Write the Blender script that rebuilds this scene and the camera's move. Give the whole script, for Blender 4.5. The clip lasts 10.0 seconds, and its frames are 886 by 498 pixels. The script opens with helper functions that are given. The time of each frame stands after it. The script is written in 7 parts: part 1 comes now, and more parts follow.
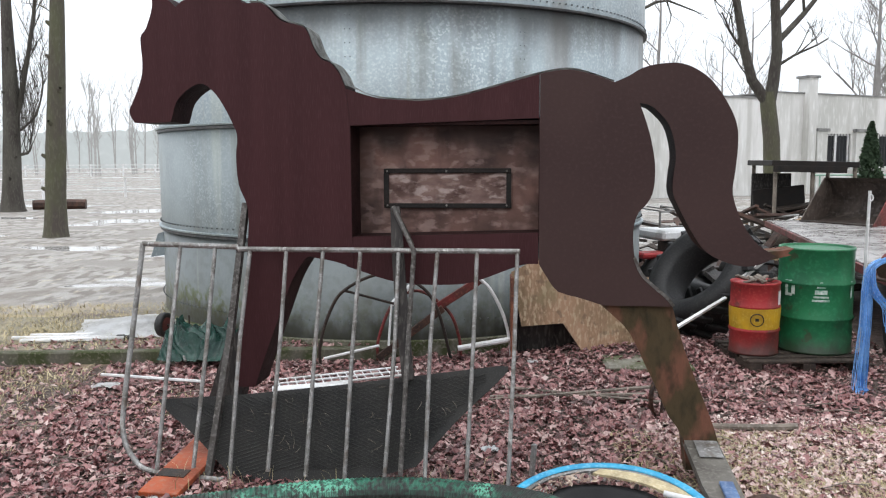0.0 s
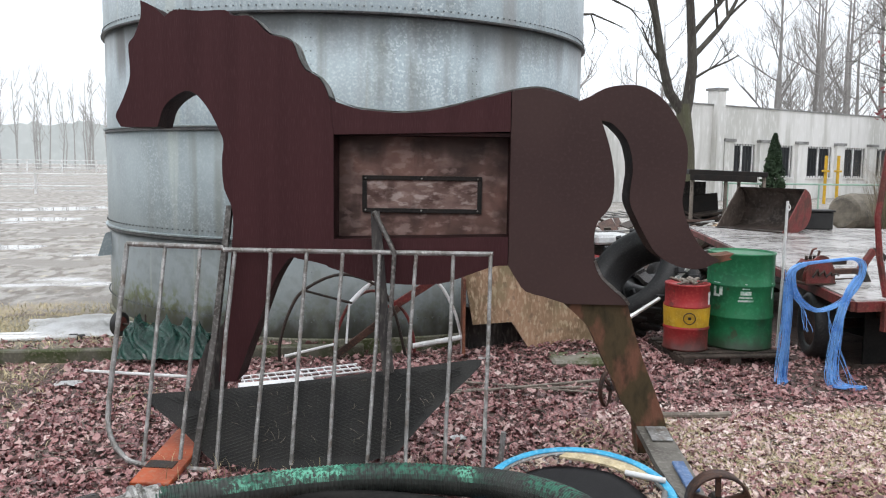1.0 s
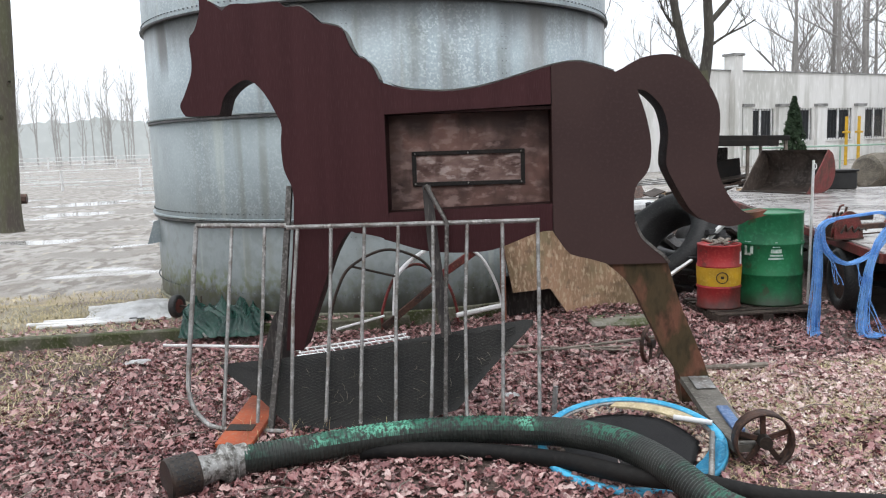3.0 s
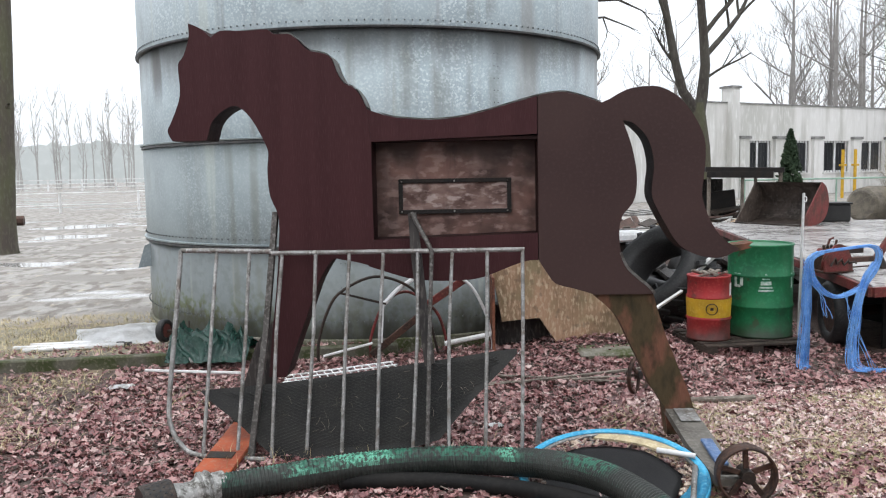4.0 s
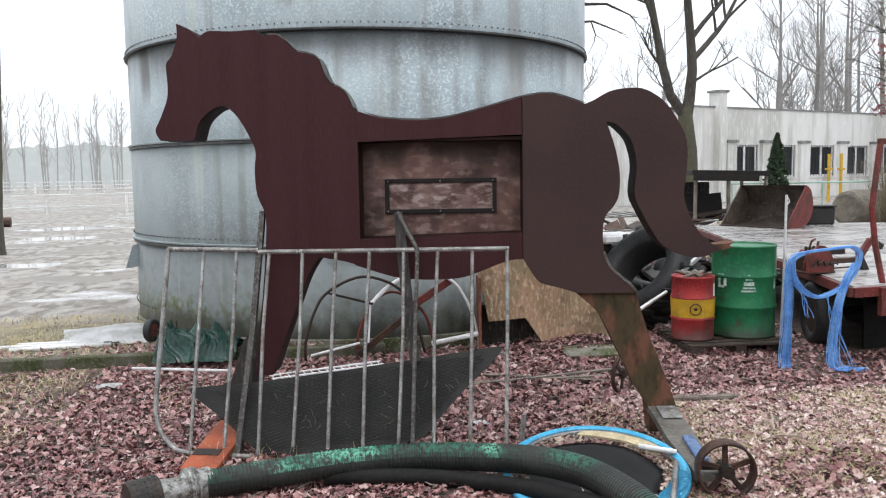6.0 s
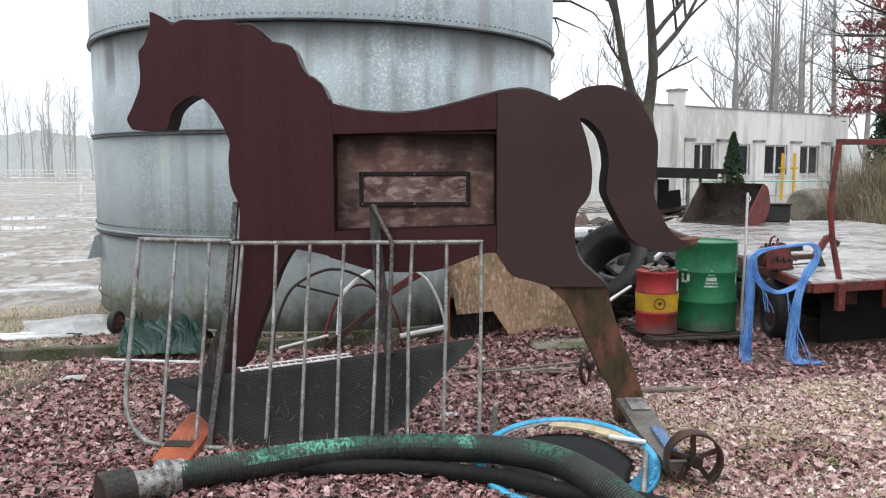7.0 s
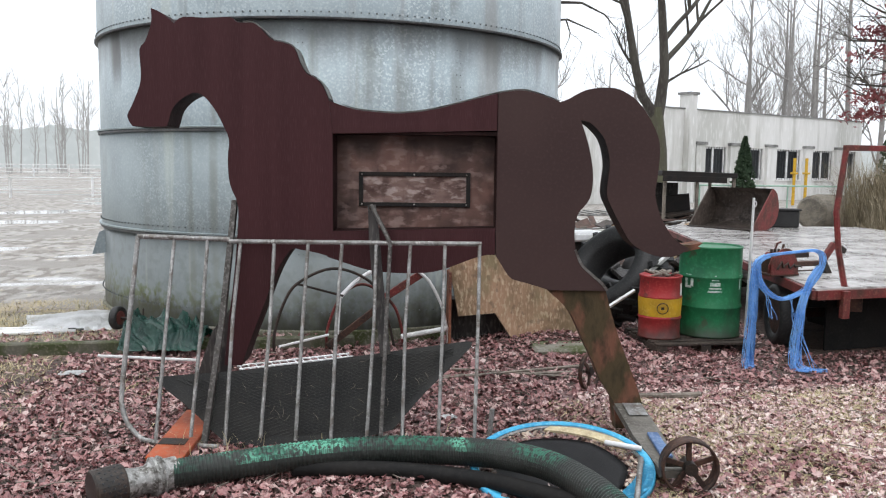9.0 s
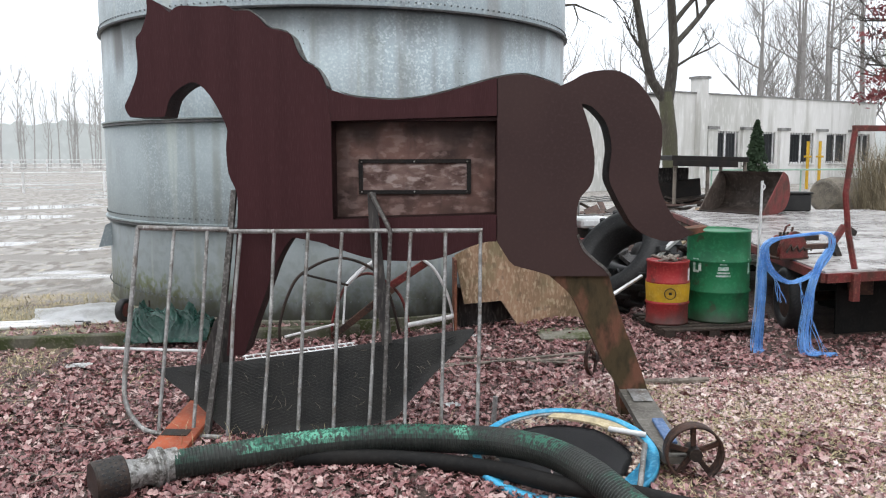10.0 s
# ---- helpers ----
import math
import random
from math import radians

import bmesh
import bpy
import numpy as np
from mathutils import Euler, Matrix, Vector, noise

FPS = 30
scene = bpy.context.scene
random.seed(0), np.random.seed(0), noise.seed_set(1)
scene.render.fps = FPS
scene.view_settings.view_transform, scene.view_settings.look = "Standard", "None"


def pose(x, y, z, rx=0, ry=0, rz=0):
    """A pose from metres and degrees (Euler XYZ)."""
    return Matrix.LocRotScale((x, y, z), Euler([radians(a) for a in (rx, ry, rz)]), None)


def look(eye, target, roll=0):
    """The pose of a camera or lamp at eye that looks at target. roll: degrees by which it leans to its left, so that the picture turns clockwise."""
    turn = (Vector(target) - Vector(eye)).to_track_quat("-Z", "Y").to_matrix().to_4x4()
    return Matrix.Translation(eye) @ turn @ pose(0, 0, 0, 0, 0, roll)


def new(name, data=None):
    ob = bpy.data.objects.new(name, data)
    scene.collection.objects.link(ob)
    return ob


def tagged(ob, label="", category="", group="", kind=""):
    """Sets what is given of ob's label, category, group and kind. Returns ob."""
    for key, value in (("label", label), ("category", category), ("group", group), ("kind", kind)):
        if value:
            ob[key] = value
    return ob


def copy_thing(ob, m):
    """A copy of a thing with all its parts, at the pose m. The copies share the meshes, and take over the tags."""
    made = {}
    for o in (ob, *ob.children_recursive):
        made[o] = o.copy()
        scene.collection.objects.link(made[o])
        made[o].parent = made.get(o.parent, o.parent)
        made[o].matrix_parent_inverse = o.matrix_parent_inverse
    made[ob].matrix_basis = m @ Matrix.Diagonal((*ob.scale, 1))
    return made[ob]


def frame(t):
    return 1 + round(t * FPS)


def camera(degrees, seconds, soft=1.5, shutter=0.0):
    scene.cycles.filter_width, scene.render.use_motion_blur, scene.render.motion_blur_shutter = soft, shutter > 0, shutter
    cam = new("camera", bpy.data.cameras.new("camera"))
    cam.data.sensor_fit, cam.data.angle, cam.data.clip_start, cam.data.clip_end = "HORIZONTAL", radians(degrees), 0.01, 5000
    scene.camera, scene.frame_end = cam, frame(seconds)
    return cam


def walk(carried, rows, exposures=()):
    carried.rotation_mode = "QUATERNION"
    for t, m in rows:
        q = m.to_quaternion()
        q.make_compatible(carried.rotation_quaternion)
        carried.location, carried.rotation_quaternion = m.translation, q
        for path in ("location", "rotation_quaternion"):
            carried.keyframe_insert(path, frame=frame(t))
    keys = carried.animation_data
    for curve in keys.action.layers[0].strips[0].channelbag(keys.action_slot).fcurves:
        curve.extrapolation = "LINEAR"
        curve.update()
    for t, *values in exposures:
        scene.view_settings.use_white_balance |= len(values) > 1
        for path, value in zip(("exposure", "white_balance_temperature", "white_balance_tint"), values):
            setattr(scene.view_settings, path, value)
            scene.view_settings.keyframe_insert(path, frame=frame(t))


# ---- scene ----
cam = camera(57.0, 10.0, soft=1.15)
PATH = [
    (0, (0.177, -0.201, 1.707), (0.358, 1.78, 1.492), -0.3),
    (0.5, (-0.087, -0.311, 1.706), (0.207, 1.656, 1.49), 0.2),
    (1, (-0.205, -0.482, 1.746), (0.179, 1.469, 1.536), 0.8),
    (1.5, (-0.187, -0.619, 1.716), (0.103, 1.348, 1.499), -1.1),
    (2, (-0.308, -0.736, 1.733), (0.0, 1.224, 1.485), -1.6),
    (2.5, (-0.428, -0.751, 1.724), (-0.066, 1.201, 1.481), -1.2),
    (2.7, (-0.465, -0.759, 1.715), (-0.13, 1.194, 1.442), -1.9),
    (3.8, (-0.38, -0.748, 1.72), (-0.031, 1.212, 1.53), -1.5),
    (4, (-0.368, -0.76, 1.718), (-0.024, 1.201, 1.526), -1.1),
    (4.5, (-0.33, -0.76, 1.711), (0.059, 1.192, 1.514), 0.0),
    (5, (-0.312, -0.78, 1.712), (0.093, 1.17, 1.534), -0.4),
    (5.5, (-0.343, -0.797, 1.701), (0.019, 1.162, 1.522), -0.5),
    (5.7, (-0.347, -0.808, 1.699), (0.006, 1.156, 1.518), -0.9),
    (6.8, (-0.431, -0.833, 1.694), (0.024, 1.104, 1.494), -0.24),
    (7, (-0.455, -0.836, 1.695), (0.012, 1.098, 1.495), -0.1),
    (7.5, (-0.458, -0.84, 1.703), (0.016, 1.093, 1.511), 0.0),
    (8, (-0.448, -0.841, 1.698), (0.024, 1.093, 1.506), 0.1),
    (8.5, (-0.424, -0.845, 1.699), (0.037, 1.092, 1.504), -0.4),
    (9, (-0.378, -0.826, 1.701), (0.065, 1.114, 1.501), 0.7),
    (9.5, (-0.32, -0.814, 1.688), (0.11, 1.127, 1.468), 0.2),
    (10, (-0.297, -0.802, 1.683), (0.115, 1.142, 1.457), -0.2),
]
walk(cam, [(t, look(eye, target, roll)) for t, eye, target, roll in PATH])

# ---- world, sun, exposure ----
world = bpy.data.worlds.new("overcast")
scene.world = world
world.use_nodes = True
wn = world.node_tree.nodes
wl = world.node_tree.links
wn.clear()
w_out = wn.new("ShaderNodeOutputWorld")
w_bg = wn.new("ShaderNodeBackground")
w_sky = wn.new("ShaderNodeTexSky")
w_sky.sky_type = "NISHITA"
w_sky.sun_disc = False
w_sky.sun_elevation = radians(38)
w_sky.sun_rotation = radians(200)
w_sky.dust_density = 4.0
w_mix = wn.new("ShaderNodeMix")
w_mix.data_type = "RGBA"
w_mix.inputs["Factor"].default_value = 0.9
w_mix.inputs["B"].default_value = (9.2, 9.55, 10.1, 1)
w_bg.inputs["Strength"].default_value = 0.12
wl.new(w_sky.outputs["Color"], w_mix.inputs["A"])
# an overcast sky is brighter overhead than at the horizon
w_geo = wn.new("ShaderNodeTexCoord")
w_sep = wn.new("ShaderNodeSeparateXYZ")
w_up = wn.new("ShaderNodeMapRange")
w_up.inputs["To Min"].default_value, w_up.inputs["To Max"].default_value = 1.0, 2.1
w_mul = wn.new("ShaderNodeVectorMath")
w_mul.operation = "SCALE"
wl.new(w_geo.outputs["Generated"], w_sep.inputs["Vector"])
wl.new(w_sep.outputs["Z"], w_up.inputs["Value"])
wl.new(w_mix.outputs["Result"], w_mul.inputs["Vector"])
wl.new(w_up.outputs["Result"], w_mul.inputs["Scale"])
wl.new(w_mul.outputs["Vector"], w_bg.inputs["Color"])
wl.new(w_bg.outputs["Background"], w_out.inputs["Surface"])
sun = new("sun", bpy.data.lights.new("sun", "SUN"))
sun.data.energy = 0.9
sun.data.angle = radians(40)
sun.data.color = (1.0, 0.97, 0.93)
sun.matrix_world = look((-2, 1, 10), (0, 0, 0))
scene.view_settings.exposure = 0.0


# ---- materials ----
def material(name, base, second=None, third=None, scale=4.0, fine=60.0, rough=0.7, rough_var=0.15,
             metal=0.0, bump=0.3, bump_dist=0.01, stretch=(1, 1, 1), spread=(0.4, 0.62), random_amount=0.0,
             specular=0.3, coat=0.0):
    """Two scales of colour variation, roughness variation and fine relief."""
    m = bpy.data.materials.new(name)
    m.use_nodes = True
    nt = m.node_tree
    n, l = nt.nodes, nt.links
    b = n["Principled BSDF"]
    tc = n.new("ShaderNodeTexCoord")
    mp = n.new("ShaderNodeMapping")
    mp.inputs["Scale"].default_value = stretch
    l.new(tc.outputs["Object"], mp.inputs["Vector"])
    second = second or tuple(c * 0.7 for c in base)
    third = third or tuple(min(1, c * 1.25) for c in base)
    n1 = n.new("ShaderNodeTexNoise")
    n1.inputs["Scale"].default_value, n1.inputs["Detail"].default_value = scale, 6
    n2 = n.new("ShaderNodeTexNoise")
    n2.inputs["Scale"].default_value, n2.inputs["Detail"].default_value = fine, 4
    l.new(mp.outputs["Vector"], n1.inputs["Vector"])
    l.new(mp.outputs["Vector"], n2.inputs["Vector"])
    r1 = n.new("ShaderNodeMapRange")
    r1.inputs["From Min"].default_value, r1.inputs["From Max"].default_value = spread
    l.new(n1.outputs["Fac"], r1.inputs["Value"])
    m1 = n.new("ShaderNodeMix")
    m1.data_type = "RGBA"
    m1.inputs["A"].default_value, m1.inputs["B"].default_value = (*base, 1), (*second, 1)
    l.new(r1.outputs["Result"], m1.inputs["Factor"])
    r2 = n.new("ShaderNodeMapRange")
    r2.inputs["From Min"].default_value, r2.inputs["From Max"].default_value = 0.5, 0.8
    l.new(n2.outputs["Fac"], r2.inputs["Value"])
    m2 = n.new("ShaderNodeMix")
    m2.data_type = "RGBA"
    m2.inputs["B"].default_value = (*third, 1)
    l.new(m1.outputs["Result"], m2.inputs["A"])
    l.new(r2.outputs["Result"], m2.inputs["Factor"])
    last = m2.outputs["Result"]
    if random_amount:
        info = n.new("ShaderNodeObjectInfo")
        isl = n.new("ShaderNodeNewGeometry")
        add = n.new("ShaderNodeMath")
        add.operation = "ADD"
        l.new(info.outputs["Random"], add.inputs[0])
        l.new(isl.outputs["Random Per Island"], add.inputs[1])
        rr = n.new("ShaderNodeMapRange")
        rr.inputs["From Max"].default_value = 2.0
        rr.inputs["To Min"].default_value, rr.inputs["To Max"].default_value = 1 - random_amount, 1 + random_amount
        l.new(add.outputs["Value"], rr.inputs["Value"])
        hs = n.new("ShaderNodeHueSaturation")
        l.new(last, hs.inputs["Color"])
        l.new(rr.outputs["Result"], hs.inputs["Value"])
        last = hs.outputs["Color"]
    l.new(last, b.inputs["Base Color"])
    r3 = n.new("ShaderNodeMapRange")
    r3.inputs["To Min"].default_value = max(0.03, rough - rough_var)
    r3.inputs["To Max"].default_value = min(1, rough + rough_var)
    l.new(n1.outputs["Fac"], r3.inputs["Value"])
    l.new(r3.outputs["Result"], b.inputs["Roughness"])
    b.inputs["Metallic"].default_value = metal
    b.inputs["Specular IOR Level"].default_value = specular
    b.inputs["Coat Weight"].default_value = coat
    if bump:
        bp = n.new("ShaderNodeBump")
        bp.inputs["Strength"].default_value, bp.inputs["Distance"].default_value = bump, bump_dist
        l.new(n2.outputs["Fac"], bp.inputs["Height"])
        l.new(bp.outputs["Normal"], b.inputs["Normal"])
    return m


def mix_colour(m, mask_socket, colour):
    """Lays a further colour over a material's base colour where the mask is 1."""
    n, l = m.node_tree.nodes, m.node_tree.links
    b = n["Principled BSDF"]
    old = b.inputs["Base Color"].links[0].from_socket
    mx = n.new("ShaderNodeMix")
    mx.data_type = "RGBA"
    mx.inputs["B"].default_value = (*colour, 1)
    l.new(old, mx.inputs["A"])
    l.new(mask_socket, mx.inputs["Factor"])
    l.new(mx.outputs["Result"], b.inputs["Base Color"])
    return mx


def ramp_mask(m, source, lo, hi, to=(0.0, 1.0)):
    n, l = m.node_tree.nodes, m.node_tree.links
    r = n.new("ShaderNodeMapRange")
    r.interpolation_type = "SMOOTHSTEP"
    r.inputs["From Min"].default_value, r.inputs["From Max"].default_value = lo, hi
    r.inputs["To Min"].default_value, r.inputs["To Max"].default_value = to
    l.new(source, r.inputs["Value"])
    return r.outputs["Result"]


def calc(m, op, a, c):
    n, l = m.node_tree.nodes, m.node_tree.links
    x = n.new("ShaderNodeMath")
    x.operation = op
    for i, v in enumerate((a, c)):
        if isinstance(v, (int, float)):
            x.inputs[i].default_value = v
        else:
            l.new(v, x.inputs[i])
    return x.outputs["Value"]


def noise_of(m, scale, detail=4, stretch=(1, 1, 1), kind="Object"):
    n, l = m.node_tree.nodes, m.node_tree.links
    tc = n.new("ShaderNodeTexCoord")
    mp = n.new("ShaderNodeMapping")
    mp.inputs["Scale"].default_value = stretch
    l.new(tc.outputs[kind], mp.inputs["Vector"])
    x = n.new("ShaderNodeTexNoise")
    x.inputs["Scale"].default_value, x.inputs["Detail"].default_value = scale, detail
    l.new(mp.outputs["Vector"], x.inputs["Vector"])
    return x.outputs["Fac"]


def axes_of(m):
    n, l = m.node_tree.nodes, m.node_tree.links
    tc = n.new("ShaderNodeTexCoord")
    sp = n.new("ShaderNodeSeparateXYZ")
    l.new(tc.outputs["Object"], sp.inputs["Vector"])
    return sp.outputs["X"], sp.outputs["Y"], sp.outputs["Z"]


M_PAINT = material("brown_wood_paint", (0.05, 0.0185, 0.0205), (0.042, 0.0152, 0.017), (0.07, 0.03, 0.033), 1.3, 40, 0.5, 0.1, bump=0.3, bump_dist=0.003, stretch=(7, 7, 0.35), specular=0.13)
M_PAINT_REAR = material("grey_brown_wood_paint", (0.054, 0.0325, 0.0305), (0.045, 0.027, 0.026), (0.062, 0.038, 0.036), 1.5, 50, 0.6, 0.1, bump=0.15, bump_dist=0.003, specular=0.13)
M_EDGE = material("dark_painted_plywood_edge", (0.024, 0.01, 0.01), (0.015, 0.007, 0.007), (0.045, 0.02, 0.018), 6, 60, 0.6, bump=0.3, specular=0.1)
M_FRAME = material("black_painted_iron", (0.012, 0.011, 0.011), (0.02, 0.016, 0.014), (0.04, 0.034, 0.03), 8, 70, 0.55, bump=0.3, bump_dist=0.002, specular=0.2)
M_BUCKET = material("scraped_bucket_steel", (0.1, 0.078, 0.066), (0.045, 0.035, 0.03), (0.16, 0.135, 0.12), 3, 14, 0.5, metal=0.2, bump=0.3)
M_RECESS = material("stained_plywood_with_shade", (0.2, 0.105, 0.084), (0.028, 0.012, 0.01), (0.23, 0.14, 0.12), 1.9, 16, 0.5, 0.2, bump=0.3, stretch=(0.9, 1, 1.3), spread=(0.38, 0.6), specular=0.4)
M_INNER = material("scuffed_board_panel", (0.23, 0.15, 0.13), (0.07, 0.036, 0.03), (0.36, 0.27, 0.245), 4, 18, 0.55, 0.2, bump=0.25, stretch=(1, 1, 1.8))
M_IRON = material("blackened_steel", (0.03, 0.028, 0.026), (0.05, 0.035, 0.028), (0.08, 0.06, 0.05), 8, 80, 0.5, metal=0.5, bump=0.3, bump_dist=0.002)
M_ROT = material("rotten_bark_wood", (0.06, 0.042, 0.02), (0.15, 0.065, 0.042), (0.016, 0.016, 0.008), 7, 20, 0.85, bump=0.9, bump_dist=0.014, stretch=(1, 1, 0.5), spread=(0.46, 0.6))
M_BLACKWOOD = material("blackened_plank", (0.02, 0.018, 0.018), (0.045, 0.04, 0.038), (0.13, 0.12, 0.11), 9, 45, 0.7, bump=0.4, stretch=(1, 1, 0.3))
M_GALV = material("weathered_galvanised_tube", (0.27, 0.27, 0.265), (0.145, 0.138, 0.126), (0.41, 0.41, 0.405), 9, 60, 0.5, metal=0.45, bump=0.25, bump_dist=0.002)
M_SHEET = material("galvanised_sheet", (0.322, 0.378, 0.4), (0.238, 0.285, 0.305), (0.418, 0.474, 0.495), 2.2, 38, 0.42, 0.12, metal=0.35, bump=0.06, bump_dist=0.003, spread=(0.35, 0.7))
M_BAND = material("dark_band_steel", (0.05, 0.055, 0.06), (0.1, 0.1, 0.1), (0.16, 0.16, 0.16), 6, 50, 0.5, metal=0.5)
M_MAT = material("ribbed_black_rubber", (0.024, 0.025, 0.025), (0.036, 0.036, 0.034), (0.07, 0.07, 0.066), 5, 120, 0.75, bump=0.4, bump_dist=0.003)
M_RUBBER = material("black_rubber", (0.016, 0.016, 0.017), (0.025, 0.025, 0.025), (0.045, 0.045, 0.044), 6, 50, 0.55, bump=0.3)
M_GREEN = material("green_drum_paint", (0.014, 0.15, 0.06), (0.012, 0.1, 0.045), (0.03, 0.2, 0.09), 3, 30, 0.42, bump=0.1)
M_RED = material("red_drum_paint", (0.33, 0.028, 0.03), (0.22, 0.02, 0.022), (0.4, 0.07, 0.06), 3, 40, 0.42, bump=0.1)
M_YELLOW = material("yellow_paint", (0.55, 0.33, 0.02), (0.4, 0.24, 0.02), (0.6, 0.42, 0.08), 5, 40, 0.5, bump=0.1)
M_WHITE = material("white_plastic", (0.72, 0.73, 0.74), (0.5, 0.5, 0.49), (0.8, 0.8, 0.8), 3, 40, 0.45, bump=0.1)
M_WHITEMARK = material("worn_white_print", (0.5, 0.6, 0.55), (0.12, 0.3, 0.2), (0.7, 0.75, 0.72), 25, 90, 0.5, bump=0.0)
M_WET_DECK = material("wet_weathered_deck", (0.46, 0.45, 0.44), (0.13, 0.12, 0.112), (0.6, 0.59, 0.58), 1.7, 14, 0.2, 0.2, bump=0.35, stretch=(0.8, 1.1, 1), spread=(0.44, 0.62), specular=0.5)
M_RUSTRED = material("rusty_red_steel", (0.16, 0.025, 0.025), (0.09, 0.03, 0.025), (0.22, 0.08, 0.06), 6, 50, 0.5, metal=0.1, bump=0.3)
M_RUST = material("rust_brown_steel", (0.075, 0.04, 0.03), (0.035, 0.025, 0.022), (0.13, 0.07, 0.045), 6, 50, 0.6, metal=0.3, bump=0.4)
M_ORANGE = material("orange_paint", (0.36, 0.075, 0.026), (0.2, 0.05, 0.025), (0.3, 0.14, 0.09), 5, 40, 0.5, bump=0.2)
M_BLUE = material("blue_twine", (0.17, 0.4, 0.78), (0.08, 0.25, 0.64), (0.38, 0.58, 0.86), 8, 70, 0.5, random_amount=0.35)
M_CYAN = material("light_blue_plastic", (0.05, 0.36, 0.58), (0.04, 0.28, 0.48), (0.2, 0.5, 0.65), 5, 40, 0.4, bump=0.15)
M_FABRIC = material("black_mesh_fabric", (0.03, 0.03, 0.032), (0.042, 0.042, 0.044), (0.07, 0.07, 0.072), 3, 200, 0.6, bump=0.25, bump_dist=0.002)
M_OSB = material("weathered_chipboard", (0.34, 0.215, 0.135), (0.17, 0.115, 0.066), (0.52, 0.37, 0.26), 4, 40, 0.75, bump=0.35, stretch=(1, 1, 0.35))
M_TARP = material("green_tarpaulin", (0.024, 0.085, 0.064), (0.014, 0.055, 0.044), (0.06, 0.14, 0.115), 5, 30, 0.26, bump=0.15, specular=0.5)
M_CONCRETE = material("mossy_concrete", (0.19, 0.18, 0.15), (0.06, 0.07, 0.026), (0.28, 0.26, 0.23), 4, 40, 0.85, bump=0.5, spread=(0.36, 0.56))
M_SLAB = material("dirty_straw_strewn_concrete", (0.24, 0.22, 0.17), (0.14, 0.125, 0.1), (0.38, 0.33, 0.24), 2.5, 40, 0.85, bump=0.8, bump_dist=0.02)
M_PLASTER = material("stained_render", (0.66, 0.655, 0.64), (0.48, 0.48, 0.455), (0.74, 0.74, 0.73), 0.5, 6, 0.85, bump=0.2, stretch=(1, 1, 0.25))
mix_colour(M_PLASTER, calc(M_PLASTER, "MULTIPLY", ramp_mask(M_PLASTER, noise_of(M_PLASTER, 1.6, 8, (1, 1, 0.12)), 0.52, 0.68), 0.5), (0.36, 0.355, 0.325))
M_DARKGLASS = material("dark_window_glass", (0.02, 0.022, 0.025), rough=0.3, rough_var=0.05, bump=0.0, specular=0.2)
M_WINFRAME = material("white_window_frame", (0.75, 0.75, 0.75), rough=0.5)
M_BARK = material("grey_green_bark", (0.075, 0.07, 0.058), (0.05, 0.043, 0.038), (0.11, 0.105, 0.09), 3, 25, 0.9, bump=0.8, bump_dist=0.02, stretch=(1, 1, 0.3))
M_BARK_MOSS = material("mossy_bark", (0.085, 0.085, 0.052), (0.075, 0.062, 0.054), (0.12, 0.12, 0.085), 3, 25, 0.9, bump=0.8, bump_dist=0.02, stretch=(1, 1, 0.3))
# distance haze is put into this pale grey
M_TWIG = material("haze_paled_twigs", (0.29, 0.275, 0.265), (0.22, 0.21, 0.2), (0.35, 0.34, 0.33), 2, 20, 0.9, bump=0.0)
M_PIPE = material("grey_brown_pole", (0.2, 0.17, 0.14), (0.1, 0.085, 0.07), (0.3, 0.27, 0.24), 6, 50, 0.7, bump=0.3)
M_PALLET = material("dark_wet_pallet_wood", (0.042, 0.031, 0.025), (0.024, 0.019, 0.016), (0.11, 0.085, 0.065), 5, 40, 0.75, bump=0.4)
M_KERB = material("mossy_kerb_concrete", (0.105, 0.1, 0.078), (0.045, 0.055, 0.02), (0.19, 0.175, 0.14), 5, 40, 0.9, bump=0.6, spread=(0.36, 0.58))
M_CHROME = material("dull_aluminium", (0.4, 0.4, 0.385), (0.17, 0.16, 0.145), (0.58, 0.58, 0.56), 14, 60, 0.42, metal=0.7, bump=0.4, bump_dist=0.003)

M_PITCH = material("black_rubber_and_shade", (0.008, 0.008, 0.008), (0.014, 0.013, 0.012), (0.02, 0.019, 0.018), 5, 40, 0.7, bump=0.3, specular=0.15)
mix_colour(M_WET_DECK, calc(M_WET_DECK, "MULTIPLY", ramp_mask(M_WET_DECK, noise_of(M_WET_DECK, 6, 10), 0.52, 0.66), 0.6), (0.1, 0.085, 0.072))
# scratches and fibres showing pale on the flank's boards
mix_colour(M_RECESS, calc(M_RECESS, "MULTIPLY", ramp_mask(M_RECESS, noise_of(M_RECESS, 5, 12, (0.7, 1, 1.7)), 0.53, 0.7), 0.5), (0.34, 0.225, 0.195))
mix_colour(M_RECESS, calc(M_RECESS, "MULTIPLY", ramp_mask(M_RECESS, noise_of(M_RECESS, 4.5, 8, (1.6, 1, 0.5)), 0.54, 0.68), 0.7), (0.035, 0.016, 0.013))
mix_colour(M_RECESS, calc(M_RECESS, "MULTIPLY", ramp_mask(M_RECESS, noise_of(M_RECESS, 11, 14, (0.8, 1, 1.4)), 0.54, 0.64), 0.4), (0.42, 0.3, 0.27))
mix_colour(M_INNER, calc(M_INNER, "MULTIPLY", ramp_mask(M_INNER, noise_of(M_INNER, 14, 14, (0.7, 1, 1.6)), 0.54, 0.63), 0.55), (0.5, 0.42, 0.39))
